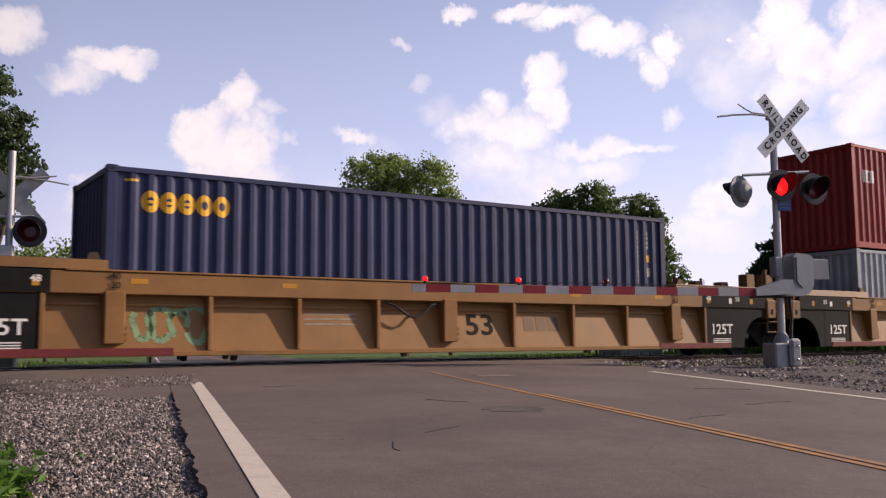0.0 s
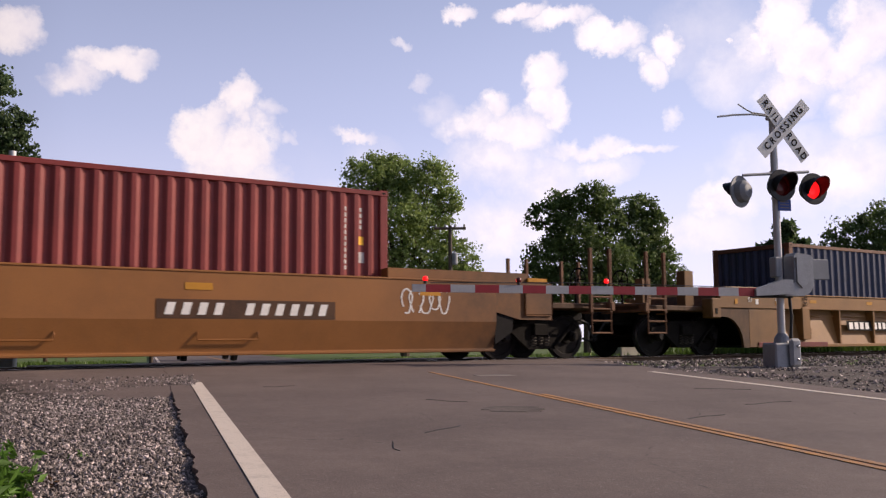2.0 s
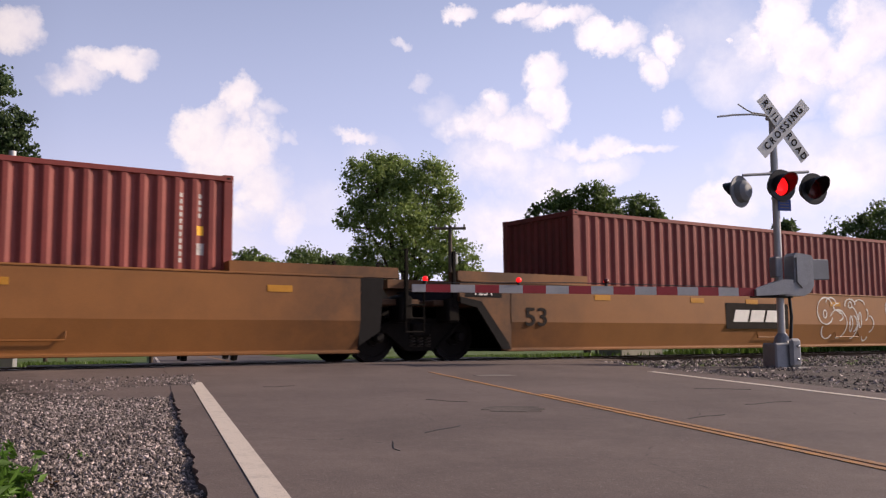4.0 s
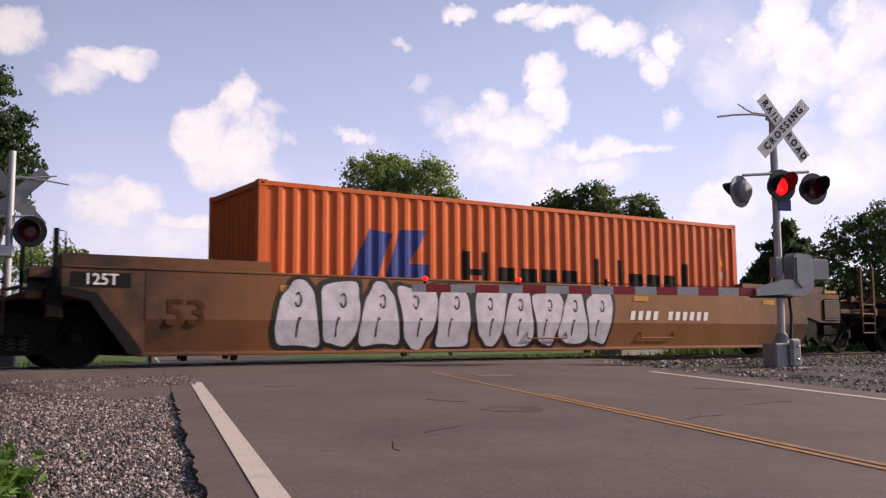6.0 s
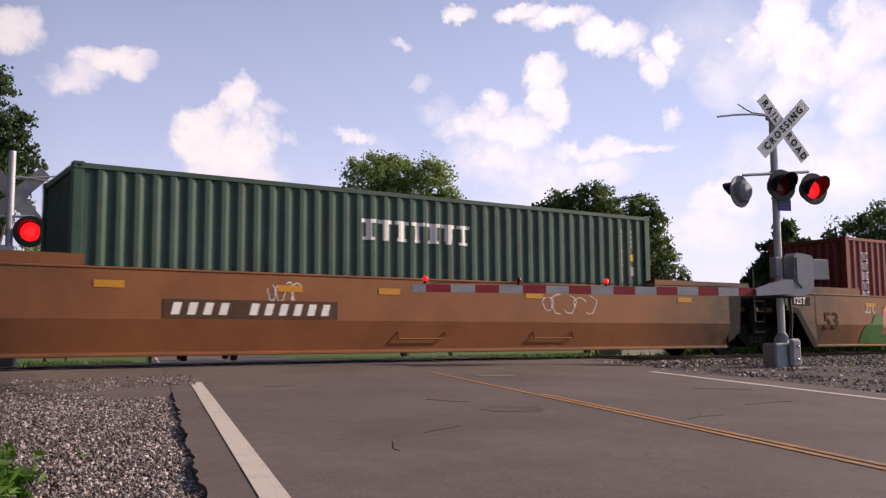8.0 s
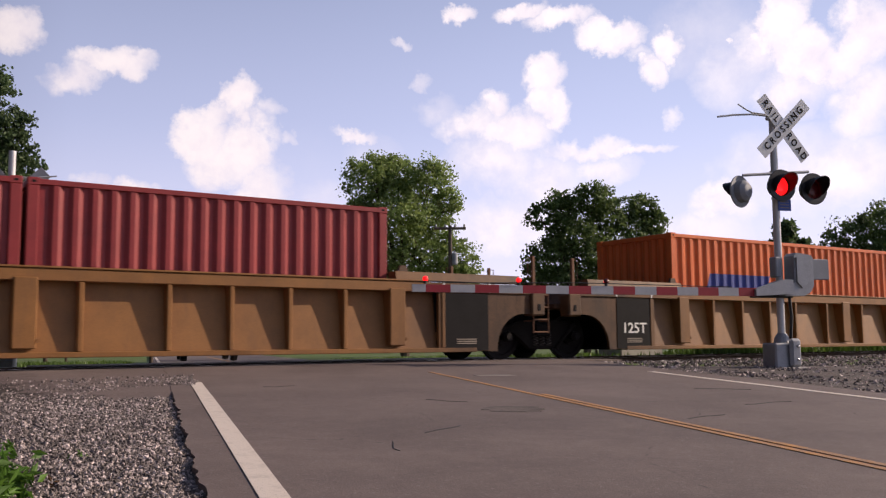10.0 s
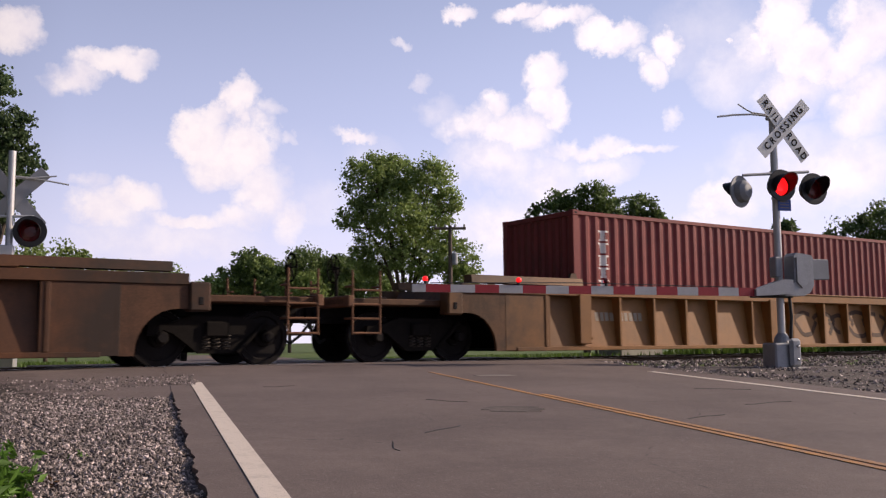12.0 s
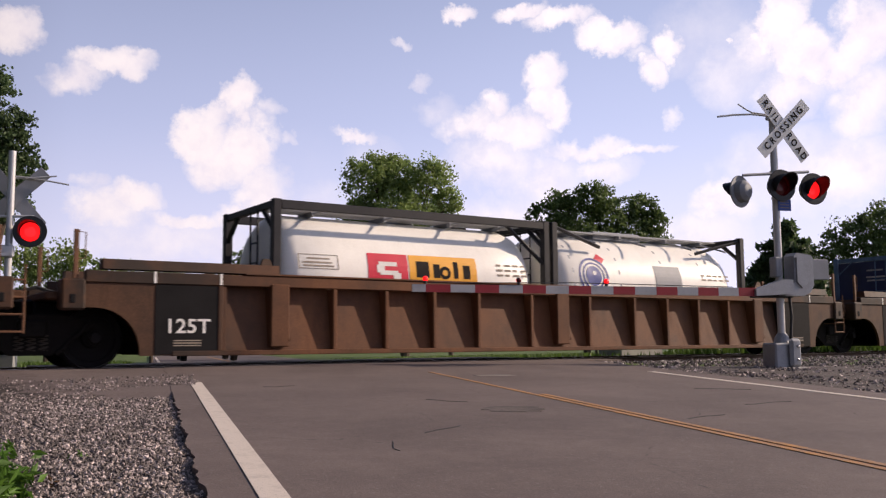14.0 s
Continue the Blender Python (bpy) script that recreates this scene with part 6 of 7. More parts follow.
def train_loads():
    c = build_container(PAINT["pale_grey"], X_RED, FLOOR, 12.192, SD, "pale grey corrugated container under a crimson one")
    code_marks(c, 12.192, SD, M["code_white"])
    c = build_container(PAINT["crimson"], X_RED, FLOOR + SD + 0.02, 12.192, HC, "crimson corrugated container stacked on a grey one")
    plate(c, "logo_sheet", 0.55, 1.1, 1.85, 2.2, M["white_mark"], "white logo sheet")
    bars(c, "logo_bar", 0.78, 1.9, 1, 0.10, 0.25, 0, PAINT["crimson"], -1.214)
    c = build_container(PAINT["navy"], X_SEACO, FLOOR, 12.192, HC, "navy blue corrugated container with yellow logo")
    for k in range(5):
        x = 0.53 + 0.290 * k
        turn = [q * math.tau / 18 for q in range(19)]
        ring = [[(x + 0.15 + r * math.cos(a), 2.36 + 1.2 * r * math.sin(a)) for r, a in ((0.06, p), (0.145, p), (0.145, q), (0.06, q))] for p, q in zip(turn, turn[1:])]
        part("logo_ring", painted(ring, -1.2105), PAINT["mark_yellow"], c, "yellow rounded logo shape")
        if k in (0, 1, 2):
            plate(c, "logo_bar", x + 0.04, x + 0.26, 2.33, 2.38, PAINT["mark_yellow"], "", -1.2125)
    plate(c, "sticker", 0.28, 0.48, 2.66, 2.70, PAINT["mark_yellow"], "yellow height sticker")
    code_marks(c, 12.192, HC, M["code_white"])
    c = build_container(PAINT["navy_grey"], X_TAL, FLOOR, 12.192, SD, "faded navy corrugated container with rusty posts and red logo sheet", PAINT["rust_post"])
    plate(c, "logo_sheet", 0.62, 1.05, 1.78, 2.16, PAINT["mark_red"], "red logo sheet")
    bars(c, "logo_bar", 0.69, 1.90, 3, 0.08, 0.14, 0.03, M["white_mark"], -1.2145)
    plate(c, "sticker", 0.62, 1.05, 1.68, 1.74, M["white_mark"])
    plate(c, "label_sheet", 10.2, 10.65, 1.35, 1.5, M["white_mark"], "white label sheet")
    bars(c, "code_mark", 9.35, SD - 0.44, 9, 0.085, 0.11, 0.195, M["code_white"], label="row of small worn code marks")
    plate(c, "data_plate", 11.50, 11.63, 1.22, 1.38, M["code_white"], "white data plate")
    plate(c, "size_sticker", 11.68, 11.80, 1.22, 1.36, PAINT["mark_yellow"], "yellow warning sticker")

    def triton(x, paint, label, tall=HC):
        c = build_container(paint, x, FLOOR, 12.192, tall, label)
        glyphs(c, "logo_stroke", 0.71, tall - 0.62, 6, 0.31, 0.22, 0.265, M["white_mark"], True, "white upright logo stroke")
        code_marks(c, 12.192, tall, M["code_white"])
        return c

    triton(X_T1, PAINT["maroon"], "maroon corrugated container with white upright logo")
    c = build_container(PAINT["red_brown"], X_T2, FLOOR, 12.192, HC, "red-brown corrugated container with code marks")
    code_marks(c, 12.192, HC, M["code_white"])
    c = build_container(PAINT["red_brown"], X_T3, FLOOR, 12.192, HC, "dull red-brown corrugated container")
    code_marks(c, 12.192, HC, M["code_white"])
    c = build_container(PAINT["orange"], X_OR, FLOOR, 12.192, HC, "bright orange corrugated container with blue logo")
    blob_mark(c, "logo_slash", [(1.70, 1.25), (2.28, 1.25), (2.62, 2.12), (2.14, 2.18)], PAINT["mark_blue"], "blue slanted logo shape")
    blob_mark(c, "logo_slash", [(2.45, 1.25), (3.40, 1.36), (3.40, 1.58), (2.98, 1.58), (3.38, 2.22), (2.78, 2.20)], PAINT["mark_blue"], "blue slanted logo shape")
    for x, w, h in ((4.18, 0.16, 0.80), (4.62, 0.16, 0.80), (5.05, 0.38, 0.52), (5.62, 0.38, 0.52), (6.15, 0.38, 0.52), (6.70, 0.38, 0.52), (7.22, 0.20, 0.10), (7.58, 0.14, 0.80), (8.25, 0.14, 0.80), (8.62, 0.38, 0.52), (9.18, 0.36, 0.52), (9.72, 0.34, 0.52), (10.3, 0.16, 0.80)):
        plate(c, "logo_bar", x, x + w, 1.08, 1.08 + h, M["dark_mark"], "near-black logo bar")
    plate(c, "logo_bar", 4.34, 4.62, 1.42, 1.54, M["dark_mark"], "near-black logo bar")
    code_marks(c, 12.192, HC, M["dark_mark"])
    triton(X_CR, PAINT["maroon"], "weathered maroon corrugated container with white upright logo")
    c = build_container(PAINT["green"], X_CAP, FLOOR, 12.192, HC, "dark green corrugated container with white lettered logo")
    glyphs(c, "logo_stroke", 4.92, 1.98, 7, 0.30, 0.38, 0.345, M["white_mark"], False, "white logo stroke")
    code_marks(c, 12.192, HC, M["code_white"])
    c = build_container(PAINT["orange"], X_OB, FLOOR, 12.192, SD, "orange corrugated container with blue patch")
    blob_mark(c, "logo_patch", [(1.0, 0.9), (3.2, 0.9), (3.5, 1.7), (1.3, 1.7)], PAINT["mark_blue"], "blue logo patch")
    for x, lab in ((X_TEX, "short brick-red container with white upright logo"), (X_TEX + 6.12, "short brick-red corrugated container")):
        c = build_container(PAINT["bright_maroon"], x, FLOOR, 6.058, SD, lab)
        if x == X_TEX:
            glyphs(c, "logo_stroke", 0.66, SD - 0.72, 3, 0.26, 0.40, 0.50, M["white_mark"], True, "white upright logo stroke")
            plate(c, "sticker", 3.0, 3.25, 1.30, 1.42, M["white_mark"])
    triton(X_T4, PAINT["maroon"], "maroon corrugated container with white upright logo")

    def red_tank_logo(t, x):
        wrap(t, "logo_sheet", x, x + 0.84, -10, 23, PAINT["mark_red"], "red square logo sheet")
        wrap(t, "logo_shape", x + 0.22, x + 0.60, 11, 15, M["white_mark"], lift=0.010)
        wrap(t, "logo_shape", x + 0.18, x + 0.34, 5, 12, M["white_mark"], lift=0.010)
        wrap(t, "logo_shape", x + 0.24, x + 0.62, 3, 7, M["white_mark"], lift=0.010)
        wrap(t, "logo_shape", x + 0.52, x + 0.68, -4, 5, M["white_mark"], lift=0.010)
        wrap(t, "logo_shape", x + 0.14, x + 0.60, -6, -2, M["white_mark"], lift=0.010)
        wrap(t, "logo_sheet", x + 0.87, x + 2.40, -10, 23, PAINT["mark_amber"], "amber logo sheet")
        for a, w, top in ((1.02, 0.28, 17), (1.40, 0.14, 15), (1.86, 0.10, 18), (2.08, 0.16, 15)):
            wrap(t, "logo_bar", x + a, x + a + w, 2, top, M["dark_mark"], "dark logo bar", 0.010)
        wrap_ring(t, "logo_ring", x + 1.66, 7, 0.06, 0.125, M["dark_mark"], "dark logo ring", 0.010)
        for k in range(9):
            wrap(t, "logo_bar", x + 1.0 + 0.14 * k, x + 1.10 + 0.14 * k, -4, -1, M["dark_mark"], lift=0.010)

    def small_print(t, x, rows, cols):
        for j in range(rows):
            for k in range(cols):
                wrap(t, "print_bar", x + 0.20 * k, x + 0.20 * k + (0.15 if (j + k) % 3 else 0.11), 16 - 5 * j, 18 - 5 * j, M["grey_mark"])

    t = build_tank(X_K1, PAINT["tank_cream"], PAINT["steel_blue"], "railed", "cream tank container in a steel-blue frame")
    wrap_ring(t, "round_logo", 0.88, 12, 0.37, 0.44, PAINT["mark_blue"], "blue ring logo")
    wrap_ring(t, "round_logo", 0.88, 12, 0.0, 0.35, M["white_mark"], "white disc inside the ring")
    wrap(t, "round_logo", 0.66, 1.12, 13, 25, PAINT["mark_blue"], "blue shape inside the ring", 0.010)
    wrap(t, "round_logo", 0.78, 1.14, 3, 12, PAINT["mark_amber"], "amber shape inside the ring", 0.010)
    part("end_plate", box(bmesh.new(), 0.03, 0.07, -1.06, 1.06, 0.16, 2.44), PAINT["navy"], t, "dark navy end sheet")
    for k, (y, z, wide) in enumerate(((-0.35, 2.15, 0.5), (-0.42, 1.95, 0.6), (-0.40, 1.85, 0.55), (-0.25, 1.45, 0.5))):
        part("end_print", box(bmesh.new(), 0.024, 0.03, y, y + wide, z, z + 0.05), M["code_white"], t)
    part("end_mark", prism(bmesh.new(), [(-0.55, 1.25), (-0.35, 1.05), (-0.15, 1.25), (-0.35, 1.45)], "x", 0.022, 0.028), PAINT["mark_red"], t, "red hazard diamond")
    wrap(t, "data_sheet", 4.75, 5.35, -6, 14, M["white_mark"], "white data sheet")
    wrap(t, "data_sheet", 5.42, 5.85, -10, 6, M["white_mark"], "white data sheet")
    small_print(t, 4.85, 1, 4)
    wrap(t, "hazard_plate", 2.32, 2.74, 29, 35, PAINT["tag_red"], "orange-red hazard plate")
    wrap_ring(t, "hazard_diamond", 2.98, 29, 0.0, 0.20, PAINT["mark_red"], "red hazard diamond", n=4)
    wrap(t, "notice_strip", 3.24, 4.45, 29, 34, M["white_mark"], "white notice strip")
    for k in range(7):
        wrap(t, "rust_scuff", 1.9 + 0.47 * k + 0.13 * (k % 3), 1.96 + 0.47 * k + 0.16 * (k % 3), 2 + 5 * (k % 4), 5 + 5 * (k % 4), M["rust_iron"], "small rust scuff", 0.008)
    t = build_tank(X_K1 + 6.13, PAINT["tank_white"], PAINT["charcoal"], "railed", "white tank container with red and amber logo in a charcoal frame")
    red_tank_logo(t, 1.88)
    small_print(t, 5.05, 3, 3)
    wrap_ring(t, "hazard_diamond", 4.72, 17, 0.0, 0.19, PAINT["mark_red"], "red hazard diamond", n=4)
    wrap(t, "hazard_plate", 5.0, 5.35, 17, 24, PAINT["mark_amber"], "orange hazard plate")
    t = build_tank(X_K2, PAINT["tank_white"], PAINT["charcoal"], "railed", "white tank container with red and amber logo in a charcoal frame")
    red_tank_logo(t, 1.86)
    small_print(t, 4.75, 3, 4)
    for a0, a1, xa, xb in ((6, 6.6, 0.5, 1.27), (18.4, 19, 0.5, 1.27), (6, 19, 0.5, 0.515), (6, 19, 1.255, 1.27), (8, 9.4, 0.58, 1.18), (11, 12.4, 0.58, 1.14), (14.5, 15.9, 0.66, 1.10)):
        wrap(t, "notice_line", xa, xb, a0, a1, M["grey_mark"])
    t = build_tank(X_K2 + 6.13, PAINT["tank_white"], PAINT["charcoal"], "beam", "white tank container with blue ring logo and stub frame")
    wrap_ring(t, "round_logo", 1.21, 11, 0.37, 0.42, PAINT["mark_blue"], "blue ring logo")
    wrap_ring(t, "round_logo", 1.21, 11, 0.27, 0.31, PAINT["mark_blue"], "blue ring logo")
    wrap_ring(t, "round_logo", 1.21, 11, 0.0, 0.22, PAINT["mark_blue"], "blue disc")
    wrap_ring(t, "round_logo", 1.23, 14, 0.0, 0.05, M["white_mark"], lift=0.011)
    wrap(t, "grey_patch", 3.07, 3.91, 0, 26, M["sign_back"], "grey patch on the jacket")
    small_print(t, 4.6, 2, 5)
    wrap_ring(t, "hazard_diamond", 1.48, 31, 0.0, 0.15, PAINT["mark_red"], "red hazard diamond", n=4)


def train_trucks():
    global TRUCK
    TRAIN.append((TRUCK, X_RED + 15.9))
    for x in (X_RED, X_SEACO, X_TAL, X_T1, X_T2, X_T3, X_OR, X_CR, X_CAP, X_OB, X_TEX, X_T4, X_K1, X_K2, X_K3):
        truck_at(x - 3.68)
    for x in (X_T1, X_OR, X_OB, X_K1):
        truck_at(x + 12.19 + 3.68)


train_cars()
train_loads()
train_trucks()


# ---- crossing signals ----
FLIP = []       # (part, rows of local pose) for lamps that flash


def flash_rows(place, phase, tilt=None):
    """A lamp's disc that turns its lit face out for 0.6 s and its dark face out for 0.6 s. phase 0: first lit at 1.05 s."""
    rows = [(0.0, 0.0 if phase == 0 else 180.0)]
    t, k = 0.45, 0
    while t < 13.9:
        a = rows[-1][1]
        rows.append((t - 1 / FPS, a))
        for j in (1, 2, 3):
            rows.append((t + (j - 1) / FPS, a + 60.0 * j))
        t += 0.6
    rows.append((14.0, rows[-1][1]))
    return [(s, place @ pose(0, 0, 0, 0, 0, a)) for s, a in rows]


def signal_lamp(parent, at, phase, lit=True):
    """A round flasher: black backboard, hood, recessed turning disc with a lit and a dark red face. Faces local -y."""
    face = at @ pose(0, 0, 0, 90, 0, 0)
    bm = lathe(bmesh.new(), [(0.295, -0.012), (0.300, 0.0), (0.295, 0.014), (0.195, 0.014), (0.195, -0.012), (0.295, -0.012)], face, 32, cap=False)
    board = part("backboard", bm, M["signal_black"] if lit else M["sign_back"], parent, "round black backboard")
    bm = bmesh.new()
    lathe(bm, [(0.002, -0.24 if lit else -0.19), (0.12, -0.23 if lit else -0.18), (0.19, -0.18 if lit else -0.12), (0.205, -0.03), (0.205, 0.0)], face, 24, cap=False)
    part("lamp_housing", bm, M["sign_back"] if not lit else M["signal_black"], board, "rounded lamp housing")
    bm = bmesh.new()
    n = 18
    for k in range(n):
        a0, a1 = (math.radians(-35 + 250 * q / n) for q in (k, k + 1))
        def hood(a, r, d):
            return face @ Vector((r * math.cos(a), r * math.sin(a), d))
        reach0, reach1 = (0.05 + 0.27 * max(0.0, math.sin((q - 0) / n * math.pi)) for q in (k, k + 1))
        v = [bm.verts.new(p) for p in (hood(a0, 0.200, 0.0), hood(a1, 0.200, 0.0), hood(a1, 0.198, reach1), hood(a0, 0.198, reach0))]
        w = [bm.verts.new(p) for p in (hood(a0, 0.192, 0.0), hood(a1, 0.192, 0.0), hood(a1, 0.190, reach1), hood(a0, 0.190, reach0))]
        bm.faces.new(v)
        bm.faces.new(w[::-1])
        bm.faces.new((v[3], v[2], w[2], w[3]))
    bmesh.ops.remove_doubles(bm, verts=bm.verts, dist=0.0005)
    part("hood", bm, M["signal_black"], board, "long black visor")
    place = at @ pose(0, 0.06, 0)
    me = bpy.data.meshes.new("lens_disc")
    bm = bmesh.new()
    rings = [(0.02, -0.030), (0.10, -0.026), (0.178, -0.008), (0.180, 0.0)]
    lathe(bm, rings, pose(0, 0, 0, -90, 0, 0), 28)
    k0 = len(bm.faces)
    for f in bm.faces:
        f.material_index = 0
    lathe(bm, rings, pose(0, 0, 0, 90, 0, 0), 28)
    bm.faces.ensure_lookup_table()
    for f in bm.faces[k0:]:
        f.material_index = 1
    bmesh.ops.recalc_face_normals(bm, faces=bm.faces)
    bm.to_mesh(me)
    bm.free()
    me.materials.append(M["lens_off"])
    me.materials.append(M["lens_on"])
    # local -y carries material 1 or 0 so that angle 0 shows the lit face
    disc = part("lens_disc", me, M["lens_on"], parent, "red flasher lens", at=place)
    if phase is not None:
        FLIP.append((disc, flash_rows(place @ FACE_FIX, phase)))
    else:
        disc.matrix_basis = place @ FACE_FIX @ pose(0, 0, 0, 0, 0, 180)
    return board


FACE_FIX = pose(0, 0, 0, 0, 0, 180)


def crossbuck(parent, at, lettered=True):
    """Two crossed blades; faces local -y."""
    for k, (ang, words) in enumerate(((-50, "RAIL   ROAD"), (44, "CROSSING"))):
        m = at @ Matrix.Rotation(radians(-ang), 4, "Y") @ pose(0, -0.012 * k, 0)
        bm = box(bmesh.new(), -0.73, 0.73, -0.004, 0.004, -0.128, 0.128, 0.003)
        bm.transform(m)
        blade = part("blade", bm, M["sign_white"] if lettered else M["sign_back"], parent, "white crossbuck blade with black words" if lettered else "bare grey back of a crossbuck blade")
        if lettered:
            if k == 0:
                for txt, x in (("RAIL", -0.41), ("ROAD", 0.43)):
                    lettering("lettering", txt, 0.135, M["dark_mark"], blade, m @ pose(x, -0.0065, 0, 90), 0.86, bold=0.035, spread=1.5)
            else:
                lettering("lettering", "CROSSING", 0.135, M["dark_mark"], blade, m @ pose(0, -0.0065, 0, 90), 0.92, bold=0.035, spread=1.55)


def gate_lamp(parent, x, y, z, phase):
    bm = bmesh.new()
    rod(bm, (x, y, z - 0.08), (x, y, z - 0.02), 0.03, 8)
    part("lamp_foot", bm, M["signal_black"], parent)
    place = pose(x, y, z)
    me = bpy.data.meshes.new("gate_lamp_lens")
    bm = bmesh.new()
    lathe(bm, [(0.012, -0.044), (0.036, -0.032), (0.047, 0.0)], pose(0, 0, 0, -90), 16)
    k0 = len(bm.faces)
    lathe(bm, [(0.012, -0.044), (0.036, -0.032), (0.047, 0.0)], pose(0, 0, 0, 90), 16)
    bm.faces.ensure_lookup_table()
    for i, f in enumerate(bm.faces):
        f.material_index = 0 if i < k0 else 1
    bmesh.ops.recalc_face_normals(bm, faces=bm.faces)
    bm.to_mesh(me)
    bm.free()
    me.materials.append(M["lens_off"])
    me.materials.append(M["lens_on"])
    ob = part("gate_lamp_lens", me, M["lens_on"], parent, "small red gate lamp", at=place @ FACE_FIX)
    if phase is not None:
        FLIP.append((ob, flash_rows(place @ FACE_FIX, phase)))


def gate_arm(parent, x_root, z, length, lamps, y=-0.28):
    """Striped arm along local -x."""
    a, k = x_root - length, 0
    while a < x_root - 0.01:
        b = min(x_root, a + (0.22 if k == 0 else 0.415))
        h = 0.060 + 0.015 * (b - x_root + length) / length
        c = M["arm_red"] if k % 2 else M["arm_white"]
        part("arm_segment", box(bmesh.new(), a, b, y - 0.02, y + 0.02, z - h, z + h), c, parent, "red reflective arm stripe" if k % 2 else "white reflective arm stripe")
        a, k = b, k + 1
    bm = bmesh.new()
    pipe(bm, [(x_root - 0.5, y, z + 0.085), (x_root - length * 0.55, y, z + 0.12), (x_root - length + 0.3, y, z + 0.085)], 0.008, 5)
    part("lamp_cable", bm, M["cable"], parent)
    for d, phase in lamps:
        gate_lamp(parent, x_root - d, y, z + 0.15, phase)


def build_near_signal():
    m = Matrix.Translation((14.5, -3.7, -0.12)) @ Matrix.Rotation(math.atan2(ROAD_SIDE.y, ROAD_SIDE.x), 4, "Z")
    s = thing("crossing_signal", "silver crossing signal mast with lowered red and white gate arm", "railroad signal", "crossing signals", at=m)
    part("mast", rod(bmesh.new(), (0, 0, 0.3), (0, 0, 4.62), 0.068, 16), M["alu"], s, "silver tubular mast", True)
    bm = bmesh.new()
    box(bm, -0.30, 0.10, -0.20, 0.20, -0.1, 0.42, 0.03)
    lathe(bm, [(0.16, 0.40), (0.13, 0.52), (0.075, 0.60)], pose(0, 0, 0), 16)
    part("junction_base", bm, M["galv"], s, "cast junction-box base")
    bm = box(bmesh.new(), -0.04, 0.20, -0.30, -0.19, -0.02, 0.50, 0.05)
    d = part("base_cover", bm, M["galv"], s, "rounded cover plate with bolts")
    for z in (0.12, 0.36):
        part("bolt", lathe(bmesh.new(), [(0.026, 0), (0.026, 0.02), (0.012, 0.03)], pose(0.1, -0.30, z, 90), 8), M["rail_top"], d)
    part("footing", box(bmesh.new(), -0.40, 0.30, -0.36, 0.36, -0.25, -0.02, 0.03), M["concrete"], s, "concrete footing")
    # gate machine
    bm = bmesh.new()
    prism(bm, [(0.10, 1.50), (0.10, 2.00), (0.16, 2.06), (0.48, 2.02), (0.52, 1.97), (0.52, 1.46), (0.44, 1.34), (0.30, 1.27), (-0.12, 1.27), (-0.12, 1.50)], "y", -0.30, -0.02)
    part("gate_machine", bm, M["galv"], s, "grey gate mechanism housing")
    bm = prism(bmesh.new(), [(0.13, 1.52), (0.13, 1.97), (0.42, 1.95), (0.42, 1.62), (0.34, 1.48), (0.24, 1.42)], "y", -0.34, -0.30)
    part("machine_cover", bm, M["galv"], s, "bolted curved side cover")
    part("counterweight", box(bmesh.new(), 0.52, 0.96, -0.20, -0.14, 1.58, 1.96, 0.015), M["sign_back"], s, "flat grey counterweight")
    part("arm_bracket", prism(bmesh.new(), [(-0.78, 1.26), (-0.78, 1.38), (-0.2, 1.56), (0.02, 1.56), (0.02, 1.30)], "y", -0.36, -0.22), M["galv"], s, "galvanised arm bracket")
    part("arm_bracket", box(bmesh.new(), -0.7, 0.2, -0.12, -0.04, 1.24, 1.36, 0.01), M["signal_black"], s)
    bm = bmesh.new()
    pipe(bm, [(0.12, -0.1, 1.3), (0.14, -0.12, 0.9), (0.10, -0.12, 0.5)], 0.03, 8)
    part("cable_conduit", bm, M["cable"], s, "black cable conduit")
    gate_arm(s, -0.72, 1.33, 6.42, ((6.20, None), (4.60, 0), (3.0, 1)))
    # lamps
    bm = bmesh.new()
    rod(bm, (-0.72, -0.02, 3.50), (0.68, -0.1, 3.62), 0.028, 8)
    lathe(bm, [(0.09, -0.06), (0.09, 0.06)], pose(0, 0, 3.56), 12)
    part("crossarm", bm, M["alu"], s, "lamp crossarm pipe")
    signal_lamp(s, pose(-0.06, -0.26, 3.30), 0)
    signal_lamp(s, pose(0.70, -0.20, 3.28), 1)
    signal_lamp(s, pose(-0.76, 0.02, 3.20, 0, 0, -161), None, lit=False)
    bm = lathe(bmesh.new(), [(0.13, 0), (0.12, 0.06), (0.05, 0.12)], pose(0.10, 0.05, 3.1), 16)
    part("bell", bm, M["galv"], s, "grey crossing bell")
    p = part("number_plate", box(bmesh.new(), -0.02, 0.27, -0.085, -0.075, 2.86, 3.08, 0.004), M["sign_blue"], s, "small blue notice plate with unreadable lines")
    for k in range(3):
        part("notice_line", box(bmesh.new(), 0.03, 0.22, -0.088, -0.0855, 2.91 + 0.055 * k, 2.925 + 0.055 * k), M["grey_mark"], p)
    crossbuck(s, pose(0.16, -0.10, 4.42))
    bm = bmesh.new()
    pipe(bm, [(0.0, 0, 4.66), (-0.45, 0.0, 4.67), (-0.8, 0.02, 4.64), (-1.18, 0.03, 4.58)], 0.018, 6)
    pipe(bm, [(-0.02, 0.05, 4.70), (-0.40, 0.06, 4.72), (-0.55, 0.06, 4.78), (-0.70, 0.06, 4.86)], 0.014, 6)
    rod(bm, (-0.12, 0.0, 4.62), (0.06, 0.0, 4.62), 0.05, 8)
    part("cable_bracket", bm, M["alu"], s, "bent pipe bracket at the mast top")
